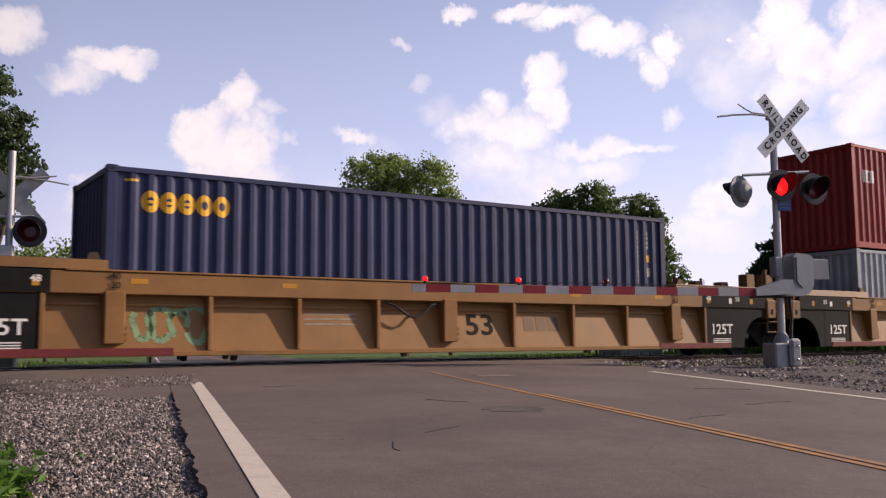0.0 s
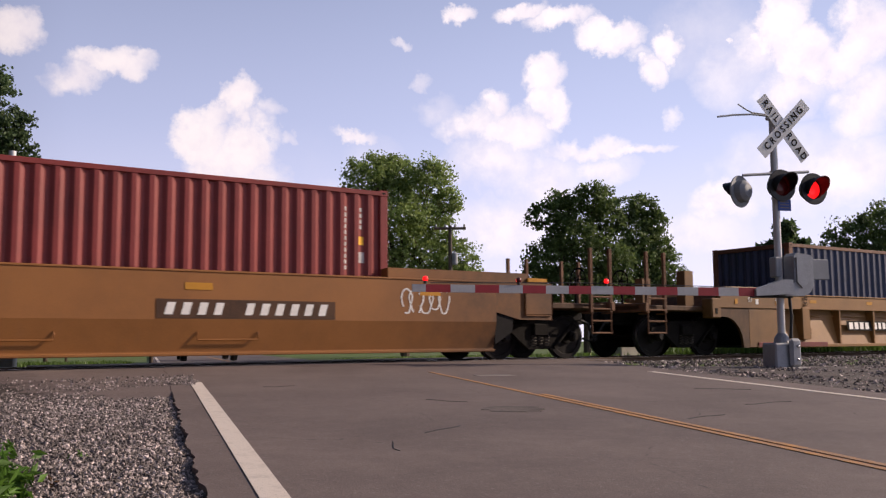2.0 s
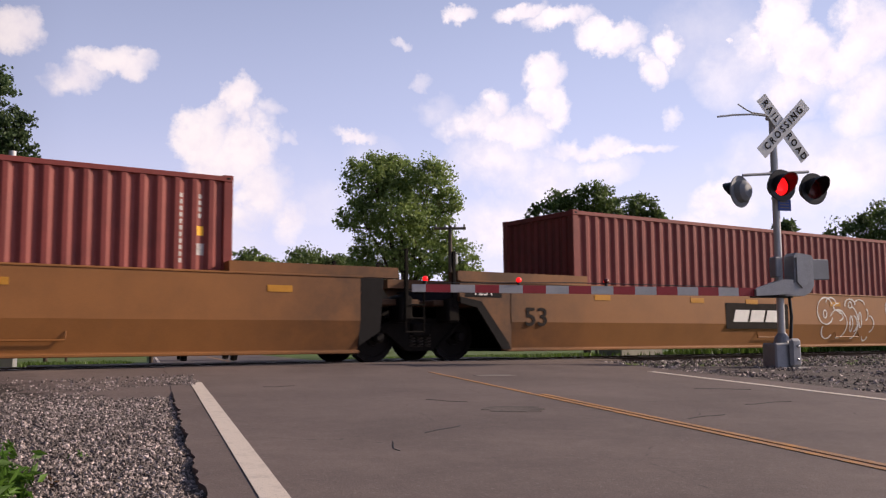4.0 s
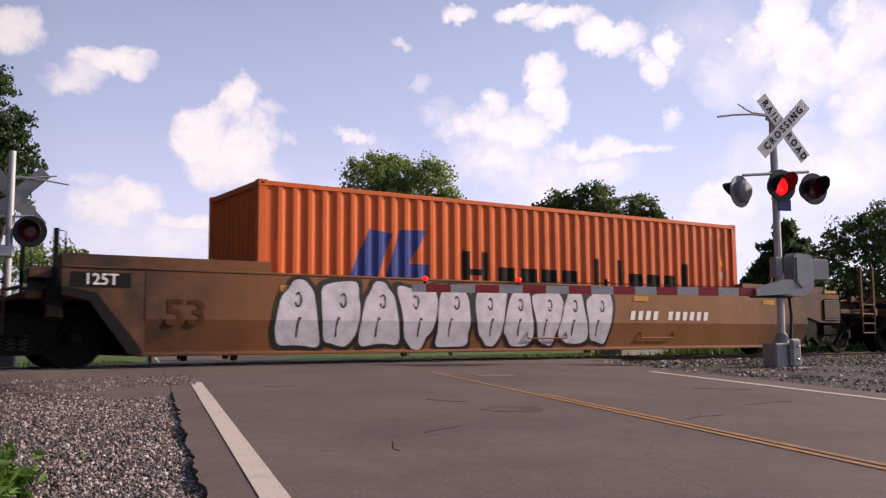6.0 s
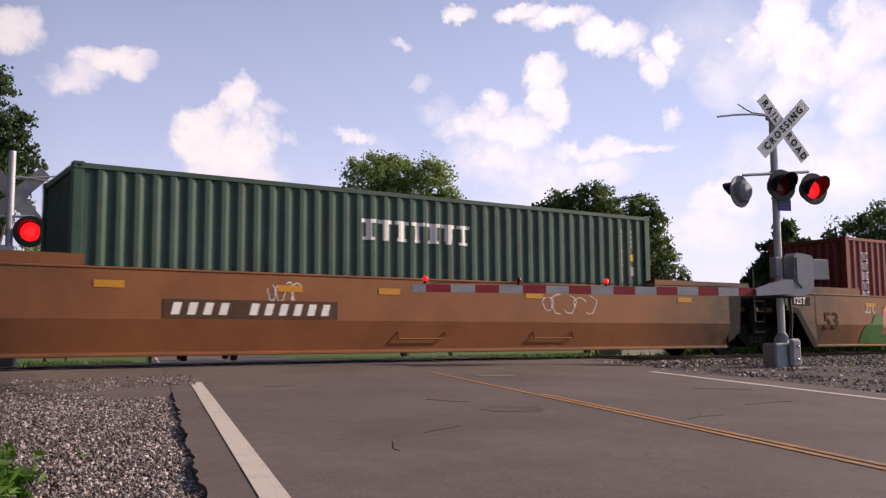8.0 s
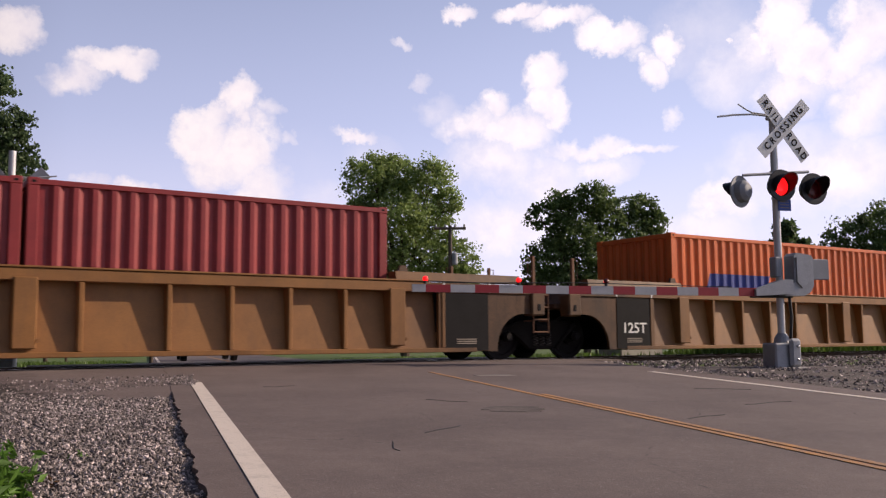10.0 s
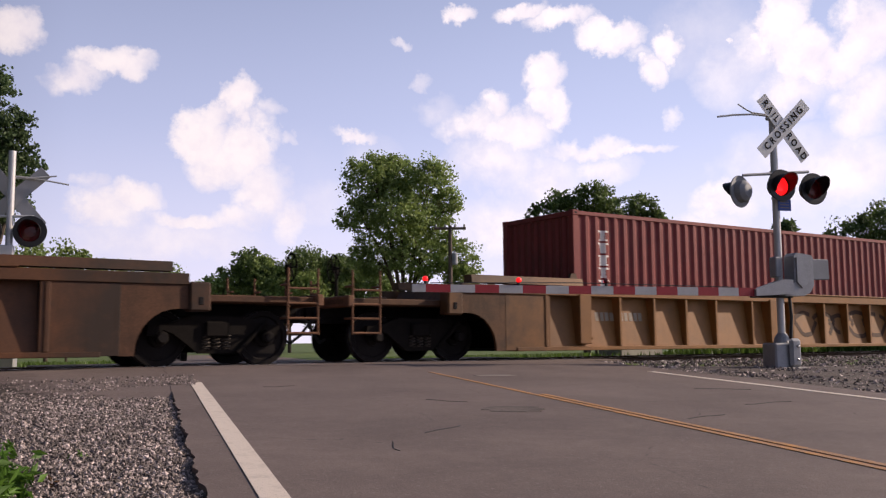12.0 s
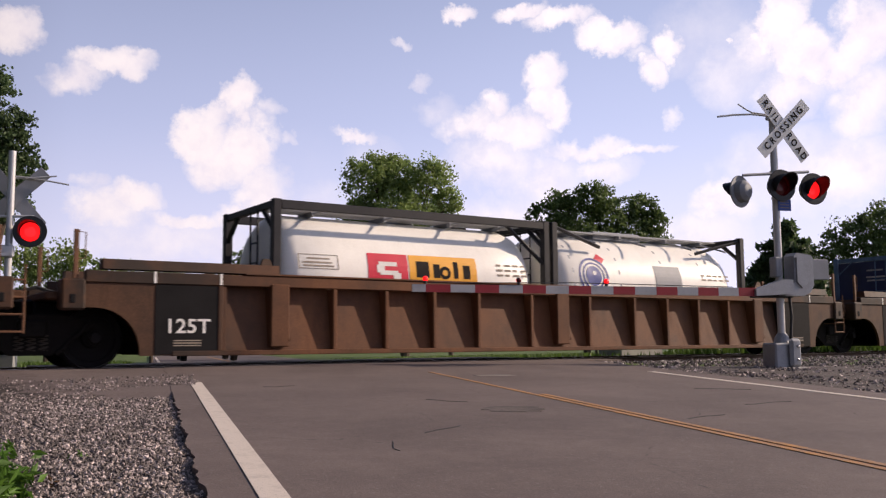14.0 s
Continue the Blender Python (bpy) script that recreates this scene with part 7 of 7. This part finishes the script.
    bm = box(bmesh.new(), -0.14, -0.02, -0.1, 0.1, 1.62, 2.0, 0.02)
    part("side_box", bm, M["galv"], s)


def build_far_signal():
    m = Matrix.Translation((2.63, 4.35, -0.15)) @ Matrix.Rotation(math.atan2(ROAD_SIDE.y, ROAD_SIDE.x), 4, "Z")
    s = thing("crossing_signal", "silver crossing signal mast seen from behind across the track", "railroad signal", "crossing signals", at=m)
    part("mast", rod(bmesh.new(), (0, 0, 0.2), (0, 0, 4.16), 0.066, 16), M["alu"], s, "silver tubular mast", True)
    part("junction_base", box(bmesh.new(), -0.2, 0.2, -0.2, 0.2, 0.0, 0.5, 0.03), M["galv"], s, "cast junction-box base")
    part("footing", box(bmesh.new(), -0.4, 0.4, -0.35, 0.35, -0.25, 0.02, 0.03), M["concrete"], s, "concrete footing")
    crossbuck(s, pose(0.06, 0.12, 3.30), lettered=False)
    bm = bmesh.new()
    rod(bm, (-0.5, 0.0, 2.90), (0.42, -0.05, 2.92), 0.026, 8)
    part("crossarm", bm, M["alu"], s)
    signal_lamp(s, pose(0.37, -0.16, 2.62), 1)
    signal_lamp(s, pose(-0.40, -0.16, 2.62), 0)
    part("relay_box", box(bmesh.new(), -0.26, 0.10, -0.16, 0.0, 2.14, 2.36, 0.02), M["alu"], s, "pale grey relay box")
    bm = bmesh.new()
    pipe(bm, [(0, 0, 3.68), (0.35, 0, 3.66), (0.78, 0.02, 3.72)], 0.016, 6)
    pipe(bm, [(0, 0.05, 3.66), (0.55, 0.06, 3.64), (1.0, 0.06, 3.57)], 0.016, 6)
    part("cable_bracket", bm, M["alu"], s)
    bm = box(bmesh.new(), -0.3, 0.35, 0.05, 0.35, 1.0, 1.5, 0.04)
    part("gate_machine", bm, M["galv"], s)
    n = 13
    for k in range(n):
        a, b = 0.35 + 5.3 * k / n, 0.35 + 5.3 * (k + 1) / n
        c = M["arm_white"] if k % 2 else M["arm_red"]
        part("arm_segment", box(bmesh.new(), a, b, 0.28, 0.32, 1.08, 1.21), c, s, "striped gate arm piece")
    for d, ph in ((5.5, None), (4.1, 0), (2.75, 1)):
        gate_lamp(s, d, 0.30, 1.36, ph)


build_near_signal()
build_far_signal()


# ---- vegetation and distance ----
HEAD, SIDE = Vector((0.5531, 0.8331, 0)), Vector((0.8331, -0.5531, 0))
L_GREEN = leafy("broad_leaves", (0.25, 0.345, 0.11))
L_DARK = leafy("dark_broad_leaves", (0.13, 0.195, 0.065))
L_PINE = leafy("pine_needles", (0.08, 0.13, 0.055))
L_WEED = leafy("weed_leaves", (0.10, 0.22, 0.03))
L_GRASS = leafy("grass_blades", (0.105, 0.185, 0.035))
L_DRY = leafy("dry_weeds", (0.22, 0.12, 0.06))


def leaf_mesh(name, centres, size, rng, material, stretch=1.0, droop=0.0):
    """Many small folded leaves, two triangles each, at the centres."""
    n = len(centres)
    d = rng.normal(size=(n, 3))
    d[:, 2] -= droop
    d /= np.linalg.norm(d, axis=1)[:, None]
    e = np.cross(d, rng.normal(size=(n, 3)))
    e /= np.linalg.norm(e, axis=1)[:, None]
    s = size * (0.6 + 0.8 * rng.random((n, 1)))
    c = np.asarray(centres)
    nrm = np.cross(d, e)
    v = np.stack([c - d * s * stretch * 0.5, c + e * s * 0.42 + nrm * s * 0.12, c + d * s * stretch * 0.5, c - e * s * 0.42 + nrm * s * 0.12], 1).reshape(-1, 3)
    i = np.arange(n) * 4
    f = np.stack([np.stack([i, i + 1, i + 2], 1), np.stack([i, i + 2, i + 3], 1)], 1).reshape(-1, 3)
    me = bpy.data.meshes.new(name)
    me.from_pydata(v.tolist(), [], f.tolist())
    me.materials.append(material)
    return me


def broad_tree(label, base, lobes, leaf, per_clump, clumps, seed, material, trunk_r=0.28, group="trees beyond the track"):
    """A trunk that forks towards each lobe of the crown; lobes: (lateral, depth, height, radius)."""
    rng = np.random.default_rng(seed)
    t = thing("tree", label, "tree", group, at=Matrix.Translation(base))
    bm = bmesh.new()
    zs = [q[2] for q in lobes]
    fork = Vector((0, 0, min(zs) * 0.55))
    rod(bm, (0, 0, -0.3), fork, trunk_r, 10, trunk_r * 0.75)
    pts = []
    for lat, dep, z, r in lobes:
        c = SIDE * lat + HEAD * dep + Vector((0, 0, z))
        mid = fork.lerp(c, 0.55) + Vector((0, 0, 0.12 * (c - fork).length))
        rod(bm, fork, mid, trunk_r * 0.45, 7, trunk_r * 0.25)
        rod(bm, mid, c, trunk_r * 0.25, 6, trunk_r * 0.08)
        m = max(8, int(clumps * 1.5 * r * r))
        for k in range(m):
            v = Vector(rng.normal(size=3)).normalized()
            v.z = v.z * 0.85 + 0.05
            q = c + v * (r * (0.35 + 0.62 * rng.random() ** 0.6))
            if k % 5 == 0:
                rod(bm, c.lerp(mid, 0.3), q, trunk_r * 0.07, 4, 0.008)
            cr = 0.14 * r * (0.5 + rng.random())
            pts.append(np.array(q) + np.clip(rng.normal(size=(per_clump, 3)), -1.7, 1.7) * cr * np.array((1, 1, 0.75)))
    part("trunk", bm, M["bark"], t, "grey-brown trunk and limbs")
    part("crown", leaf_mesh("crown", np.concatenate(pts), leaf, rng, material), material, t, "leafy crown with gaps")
    return t


def conifer(label, base, height, radius, seed, material, tiers=22, group="trees beyond the track"):
    """A tapering conifer: whorls of drooping boughs with needle tufts."""
    rng = np.random.default_rng(seed)
    t = thing("conifer_tree", label, "conifer", group, at=Matrix.Translation(base))
    bm = bmesh.new()
    rod(bm, (0, 0, -0.3), (0, 0, height), radius * 0.07, 8, 0.02)
    pts = []
    for k in range(tiers):
        f = k / tiers
        z = height * (0.08 + 0.9 * f)
        reach = radius * (1 - f) ** 0.8 + 0.15
        for j in range(7):
            a = rng.random() * 6.28
            ln = reach * (0.65 + 0.5 * rng.random())
            tip = Vector((math.cos(a) * ln, math.sin(a) * ln, z - 0.22 * ln + 0.25 * rng.random()))
            rod(bm, (0, 0, z), tip, 0.03, 4, 0.008)
            m = int(40 + 70 * ln)
            u = rng.random((m, 1)) ** 0.7
            line = np.array((0, 0, z)) * (1 - u) + np.array(tip) * u
            pts.append(line + rng.normal(size=(m, 3)) * np.array((0.13, 0.13, 0.09)) * (0.6 + ln * 0.3))
    part("trunk", bm, M["bark"], t, "straight conifer trunk")
    part("crown", leaf_mesh("needles", np.concatenate(pts), 0.22, rng, material, 2.2, 0.5), material, t, "drooping needle boughs")
    return t


def spot(lat, depth):
    p = Vector((0.0, -14.305, 0)) + HEAD * depth + SIDE * lat
    return Vector((p.x, p.y, land(p.x, p.y) - 0.1))


def build_trees():
    broad_tree("tall leafy green tree with an open crown behind the track", spot(-2.1, 50),
               [(-1.75, 0, 9.9, 1.75), (-0.5, 0.6, 10.3, 1.35), (1.35, 0, 9.7, 1.6), (2.35, 0.5, 8.7, 1.05), (-2.35, 0, 7.7, 1.35), (-0.2, -0.8, 7.7, 1.9), (1.6, 0.4, 7.2, 1.4),
                (-1.6, 0.5, 5.6, 1.6), (0.6, 0, 5.4, 1.6), (2.7, 0, 5.6, 1.35), (3.2, 0.3, 4.3, 1.2)], 0.145, 48, 22, 5, L_GREEN)
    broad_tree("dense dark green tree beside another behind the track", spot(9.7, 62),
               [(-1.6, 0, 10.0, 1.5), (0.6, 0, 10.5, 1.55), (-3.0, 0, 9.4, 1.0), (1.7, 0.3, 9.2, 1.3), (-0.8, 0, 8.0, 2.1), (-2.3, 0, 6.2, 1.9), (1.2, 0, 6.4, 2.2), (-3.6, 0, 4.6, 1.4), (-1.0, -0.6, 4.3, 2.1), (1.5, 0, 4.0, 2.0)],
               0.19, 42, 17, 6, L_DARK)
    broad_tree("dense dark green tree with feathery edge behind the track", spot(13.9, 64),
               [(-0.9, 0, 10.2, 1.3), (0.4, 0, 10.3, 1.15), (1.0, 0, 9.0, 1.2), (-0.5, 0, 8.2, 1.8), (1.4, 0, 7.2, 1.3), (0.2, 0, 6.2, 2.0), (1.8, 0, 5.2, 1.5), (0.4, 0, 4.2, 2.1), (2.3, 0, 3.6, 1.2)],
               0.18, 42, 17, 7, L_DARK)
    conifer("dark spruce with drooping boughs near the crossing", spot(16.9, 45), 6.6, 3.1, 8, L_PINE)
    broad_tree("broad dark tree at the edge of the track", spot(29.0, 60),
               [(-3.5, 0, 6.4, 1.5), (-1.6, 0, 7.4, 1.8), (0.6, 0, 8.2, 2.0), (2.8, 0, 8.4, 2.2), (-3.0, 0, 4.2, 1.9), (0.0, -0.6, 5.0, 2.4), (2.8, 0, 5.0, 2.4), (-4.6, 0, 3.6, 1.3)], 0.19, 40, 14, 9, L_DARK)
    broad_tree("shaggy pine at the edge of the far road side", spot(-15.0, 30),
               [(-0.3, 0, 9.3, 0.9), (0.35, 0, 8.0, 0.9), (0.7, 0, 7.2, 0.8), (1.1, 0, 6.4, 0.75), (0.2, 0, 6.4, 1.1), (-0.9, 0, 7.6, 1.5), (-0.6, 0, 5.2, 1.3), (0.6, 0, 5.6, 0.7)], 0.12, 50, 30, 10, L_PINE, 0.22)
    for lat, dep, hs, seed in ((-15.6, 36, ((-1.2, 3.2, 1.2), (0.0, 3.4, 1.2), (1.1, 3.3, 1.0), (2.0, 2.6, 0.9), (0.4, 1.6, 1.4), (-1, 1.5, 1.3), (2.4, 1.4, 1.1)), 11),
                               (-14.0, 44, ((-1.5, 3.0, 1.3), (0.2, 3.2, 1.2), (1.5, 2.5, 1.1), (0, 1.4, 1.5), (2.4, 1.6, 1.2)), 12)):
        broad_tree("wild green shrubs growing beyond the road", spot(lat, dep), [(a, 0.3 * k, z + 0.75, r) for k, (a, z, r) in enumerate(hs)], 0.12, 40, 20, seed, L_GREEN, 0.10, "shrubs beyond the track")
    far = ((-33, 95, 8.6), (-28.5, 97, 7.6), (-22.5, 94, 9.0), (-19.0, 95, 10.4), (-15.6, 93, 9.8), (-12.4, 95, 10.6), (-8.0, 97, 9.4), (28.5, 100, 6.3), (32.0, 102, 6.0), (4.0, 98, 5.2), (12.0, 99, 5.6), (-38, 92, 6.0), (40, 98, 8.0))
    for k, (lat, dep, h) in enumerate(far):
        rng = random.Random(k)
        lobes = [(rng.uniform(-2.6, 2.6), rng.uniform(-1, 1), h * rng.uniform(0.35, 0.86), h * rng.uniform(0.16, 0.24)) for _ in range(9)] + [(0, 0, h * 0.82, h * 0.17)]
        broad_tree("distant green tree on the horizon", spot(lat, dep), lobes, 0.26, 30, 9, 30 + k, L_DARK if k % 2 else L_GREEN, 0.2, "distant trees")
    # bare twigs over the shrubs
    bm = bmesh.new()
    rng = random.Random(5)
    for k in range(40):
        a = Vector((rng.uniform(-1.2, 1.2), rng.uniform(-0.5, 0.5), rng.uniform(1.5, 3.2)))
        b = a + Vector((rng.uniform(-0.4, 0.4), 0, rng.uniform(0.7, 1.5)))
        rod(bm, a, b, 0.015, 4, 0.004)
    rod(bm, (0, 0, -0.2), (0, 0, 2.0), 0.06, 6, 0.03)
    solid("bare_shrub", bm, M["bark"], "leafless grey shrub twigs above the green ones", "shrub", at=Matrix.Translation(spot(-15.2, 37)))


def grass_patch(name, label, count, where, height, seed, material, width=0.012):
    """Blades of grass as one object."""
    rng = np.random.default_rng(seed)
    vs, fs = [], []
    for k in range(count):
        x, y = where(rng)
        z = land(x, y) - 0.10
        a = rng.random() * 6.28
        h = height * (0.4 + 0.9 * rng.random())
        lean = 0.35 * h
        dx, dy = math.cos(a), math.sin(a)
        w = width * (0.7 + 0.8 * rng.random())
        vs += [(x - dy * w, y + dx * w, z), (x + dy * w, y - dx * w, z), (x + dx * lean, y + dy * lean, z + h)]
        fs.append((3 * k, 3 * k + 1, 3 * k + 2))
    me = bpy.data.meshes.new(name)
    me.from_pydata(vs, [], fs)
    me.materials.append(material)
    return tagged(new(name, me), label, "grass", kind="stuff")


def build_grass():
    def verge(rng):
        while True:
            p = spot((rng.random() - 0.5) * 40, 18 + rng.random() * 26)
            w = (p - ROAD_MID).dot(ROAD_SIDE)
            if p.y > 5.4 and not -4.4 < w < 4.4:
                return p.x, p.y
    grass_patch("grass", "green mown grass beyond the track", 30000, verge, 0.16, 3, L_GRASS, 0.03)

    def bank(rng):
        x = 21.4 + rng.random() * 20
        return x, 3.9 + rng.random() * 1.8
    grass_patch("grass", "tall weeds along the far side of the ballast", 6000, bank, 0.45, 4, L_GRASS, 0.03)


def weed(label, x, y, h, seed, material, stems=16):
    """A clump of upright stems with narrow leaves."""
    rng = np.random.default_rng(seed)
    t = thing("weed", label, "weed", "roadside weeds", at=Matrix.Translation((x, y, land(x, y) - 0.09)))
    bm = bmesh.new()
    pts = []
    for k in range(stems):
        a, r = rng.random() * 6.28, rng.random() * 0.4 * h
        foot = Vector((math.cos(a) * r, math.sin(a) * r, 0))
        tip = foot * 1.7 + Vector((0, 0, h * (0.6 + 0.5 * rng.random())))
        rod(bm, foot, tip, 0.004, 4, 0.002)
        m = 26
        u = rng.random((m, 1)) ** 0.8
        pts.append(np.array(foot) * (1 - u) + np.array(tip) * u + rng.normal(size=(m, 3)) * 0.022)
    part("stems", bm, material, t)
    part("leaves", leaf_mesh("leaves", np.concatenate(pts), min(0.034, 0.014 + 0.06 * h), rng, material, 2.6), material, t, "narrow green leaves")


def build_pole_and_bits():
    p = spot(0.37, 46)
    t = thing("utility_pole", "weathered wooden utility pole with crossarm and transformer", "utility pole", at=Matrix.Translation(p))
    part("post", rod(bmesh.new(), (0, 0, -0.2), (0, 0, 6.75), 0.13, 10, 0.09), M["pole"], t)
    bm = bmesh.new()
    a, b = SIDE * -0.8, SIDE * 0.8
    rod(bm, a + Vector((0, 0, 6.6)), b + Vector((0, 0, 6.6)), 0.07, 6)
    part("crossarm", bm, M["pole"], t)
    for k in (-0.72, -0.25, 0.25, 0.72):
        q = SIDE * k + Vector((0, 0, 6.65))
        part("insulator", lathe(bmesh.new(), [(0.03, 0), (0.06, 0.05), (0.04, 0.16)], Matrix.Translation(q), 8), M["galv"], t)
    bm = lathe(bmesh.new(), [(0.14, 0), (0.16, 0.05), (0.16, 0.55), (0.08, 0.62)], Matrix.Translation(SIDE * 0.22 + Vector((0, 0, 4.75))), 14)
    part("transformer", bm, M["galv"], t, "grey transformer can")
    q = spot(5.8, 28.5)
    bm = box(bmesh.new(), -0.9, 0.9, -0.5, 0.5, -0.1, 0.42, 0.03)
    solid("concrete_block", bm, M["concrete"], "low weathered concrete block beyond the track", "concrete block", at=Matrix.Translation(q))
    q = spot(4.65, 28.0)
    bm = rod(bmesh.new(), (0, 0, -0.1), (0, 0, 0.6), 0.04, 8)
    solid("marker_post", bm, M["pole"], "short dark marker post beyond the track", "post", at=Matrix.Translation(q))


def build_pickup():
    """A dark pickup waiting beyond the crossing, facing it."""
    c = across(17.5, -1.9)
    m = Matrix.Translation((c.x, c.y, land(c.x, c.y))) @ Matrix.Rotation(math.atan2(ROAD_SIDE.y, ROAD_SIDE.x), 4, "Z")
    t = thing("pickup_truck", "dark pickup waiting with lit headlights beyond the crossing", "pickup truck", at=m)
    body = surface("dark_car_paint", (0.03, 0.032, 0.04), 0.25, 0.3, vary=0.1, scale=2, bump=0.0)
    glass = surface("dark_car_glass", (0.02, 0.025, 0.03), 0.06, vary=0.05, bump=0.0, spec=0.8)
    bm = prism(bmesh.new(), [(0.0, 0.45), (0.0, 1.0), (0.15, 1.08), (1.35, 1.16), (2.0, 1.80), (3.3, 1.82), (3.6, 1.2), (5.4, 1.18), (5.4, 0.5)], "x", -0.93, 0.93)
    part("body", bm, body, t)
    bm = prism(bmesh.new(), [(1.42, 1.20), (1.98, 1.74), (1.94, 1.76), (1.36, 1.20)], "x", -0.78, 0.78)
    part("windshield", bm, glass, t, "dark windshield")
    part("grille", box(bmesh.new(), -0.55, 0.55, -0.03, 0.02, 0.70, 0.98, 0.02), M["galv"], t, "chrome grille")
    part("bumper", box(bmesh.new(), -0.95, 0.95, -0.12, 0.05, 0.42, 0.62, 0.03), M["galv"], t, "chrome bumper")
    lamp = glow("lit_headlight", (1.0, 0.95, 0.85), 2.5)
    for x in (-0.74, 0.74):
        part("headlight", box(bmesh.new(), x - 0.13, x + 0.13, -0.03, 0.03, 0.76, 0.95, 0.02), lamp, t, "lit headlight")
        part("mirror", box(bmesh.new(), x * 1.38 - 0.1, x * 1.38 + 0.1, 1.5, 1.6, 1.18, 1.42, 0.03), body, t)
        for y in (0.95, 4.35):
            w = part("wheel", lathe(bmesh.new(), [(0.2, -0.1), (0.36, -0.1), (0.38, 0), (0.36, 0.1), (0.2, 0.1)], pose(x * 1.08, y, 0.38, 0, 90, 0), 20), M["cable"], t, "black tyre")
            part("rim", lathe(bmesh.new(), [(0.19, -0.11), (0.05, -0.08), (0.05, 0.08), (0.19, 0.11)], pose(x * 1.08, y, 0.38, 0, 90, 0), 16), M["galv"], w)


build_trees()
build_grass()
for args in (("bright green weeds in the gravel", 0.50, -10.05, 0.28, 1, L_WEED, 20), ("bright green weeds in the gravel", 0.38, -10.5, 0.24, 2, L_WEED, 20), ("bright green weeds in the gravel", 0.60, -9.85, 0.32, 3, L_WEED, 7),
             ("small sparse weed in the gravel", 1.22, -8.6, 0.035, 4, L_WEED, 3), ("reddish dry weed in the gravel", 0.92, -9.4, 0.04, 5, L_DRY, 4),
             ("tall weeds at the gravel's edge", 12.2, -8.6, 0.5, 6, L_WEED, 18), ("tall weeds at the gravel's edge", 12.9, -8.2, 0.55, 7, L_WEED, 18)):
    weed(*args)
build_pole_and_bits()
build_pickup()


def motions():
    for ob, x0 in TRAIN:
        z = ob.matrix_basis.translation.z
        walk(ob, [(t, pose(x0 + SPEED * t, MID, z)) for t in (0.0, 7.0, 14.0)])
    for ob, rows in FLIP:
        walk(ob, rows)
    turn = math.degrees(SPEED / FPS / 0.4575)
    for first in WHEELS[:2]:
        place = first.matrix_basis.translation.copy()
        walk(first, [(k / FPS, pose(place.x, place.y, place.z, 0, (turn * k) % 360.0, 0)) for k in range(14 * FPS + 1)])
        keys = first.animation_data
        for ob in WHEELS[2:]:
            if abs(ob.matrix_basis.translation.x - place.x) < 0.1:
                ob.rotation_mode = "QUATERNION"
                other = ob.animation_data_create()
                other.action, other.action_slot = keys.action, keys.action_slot


motions()
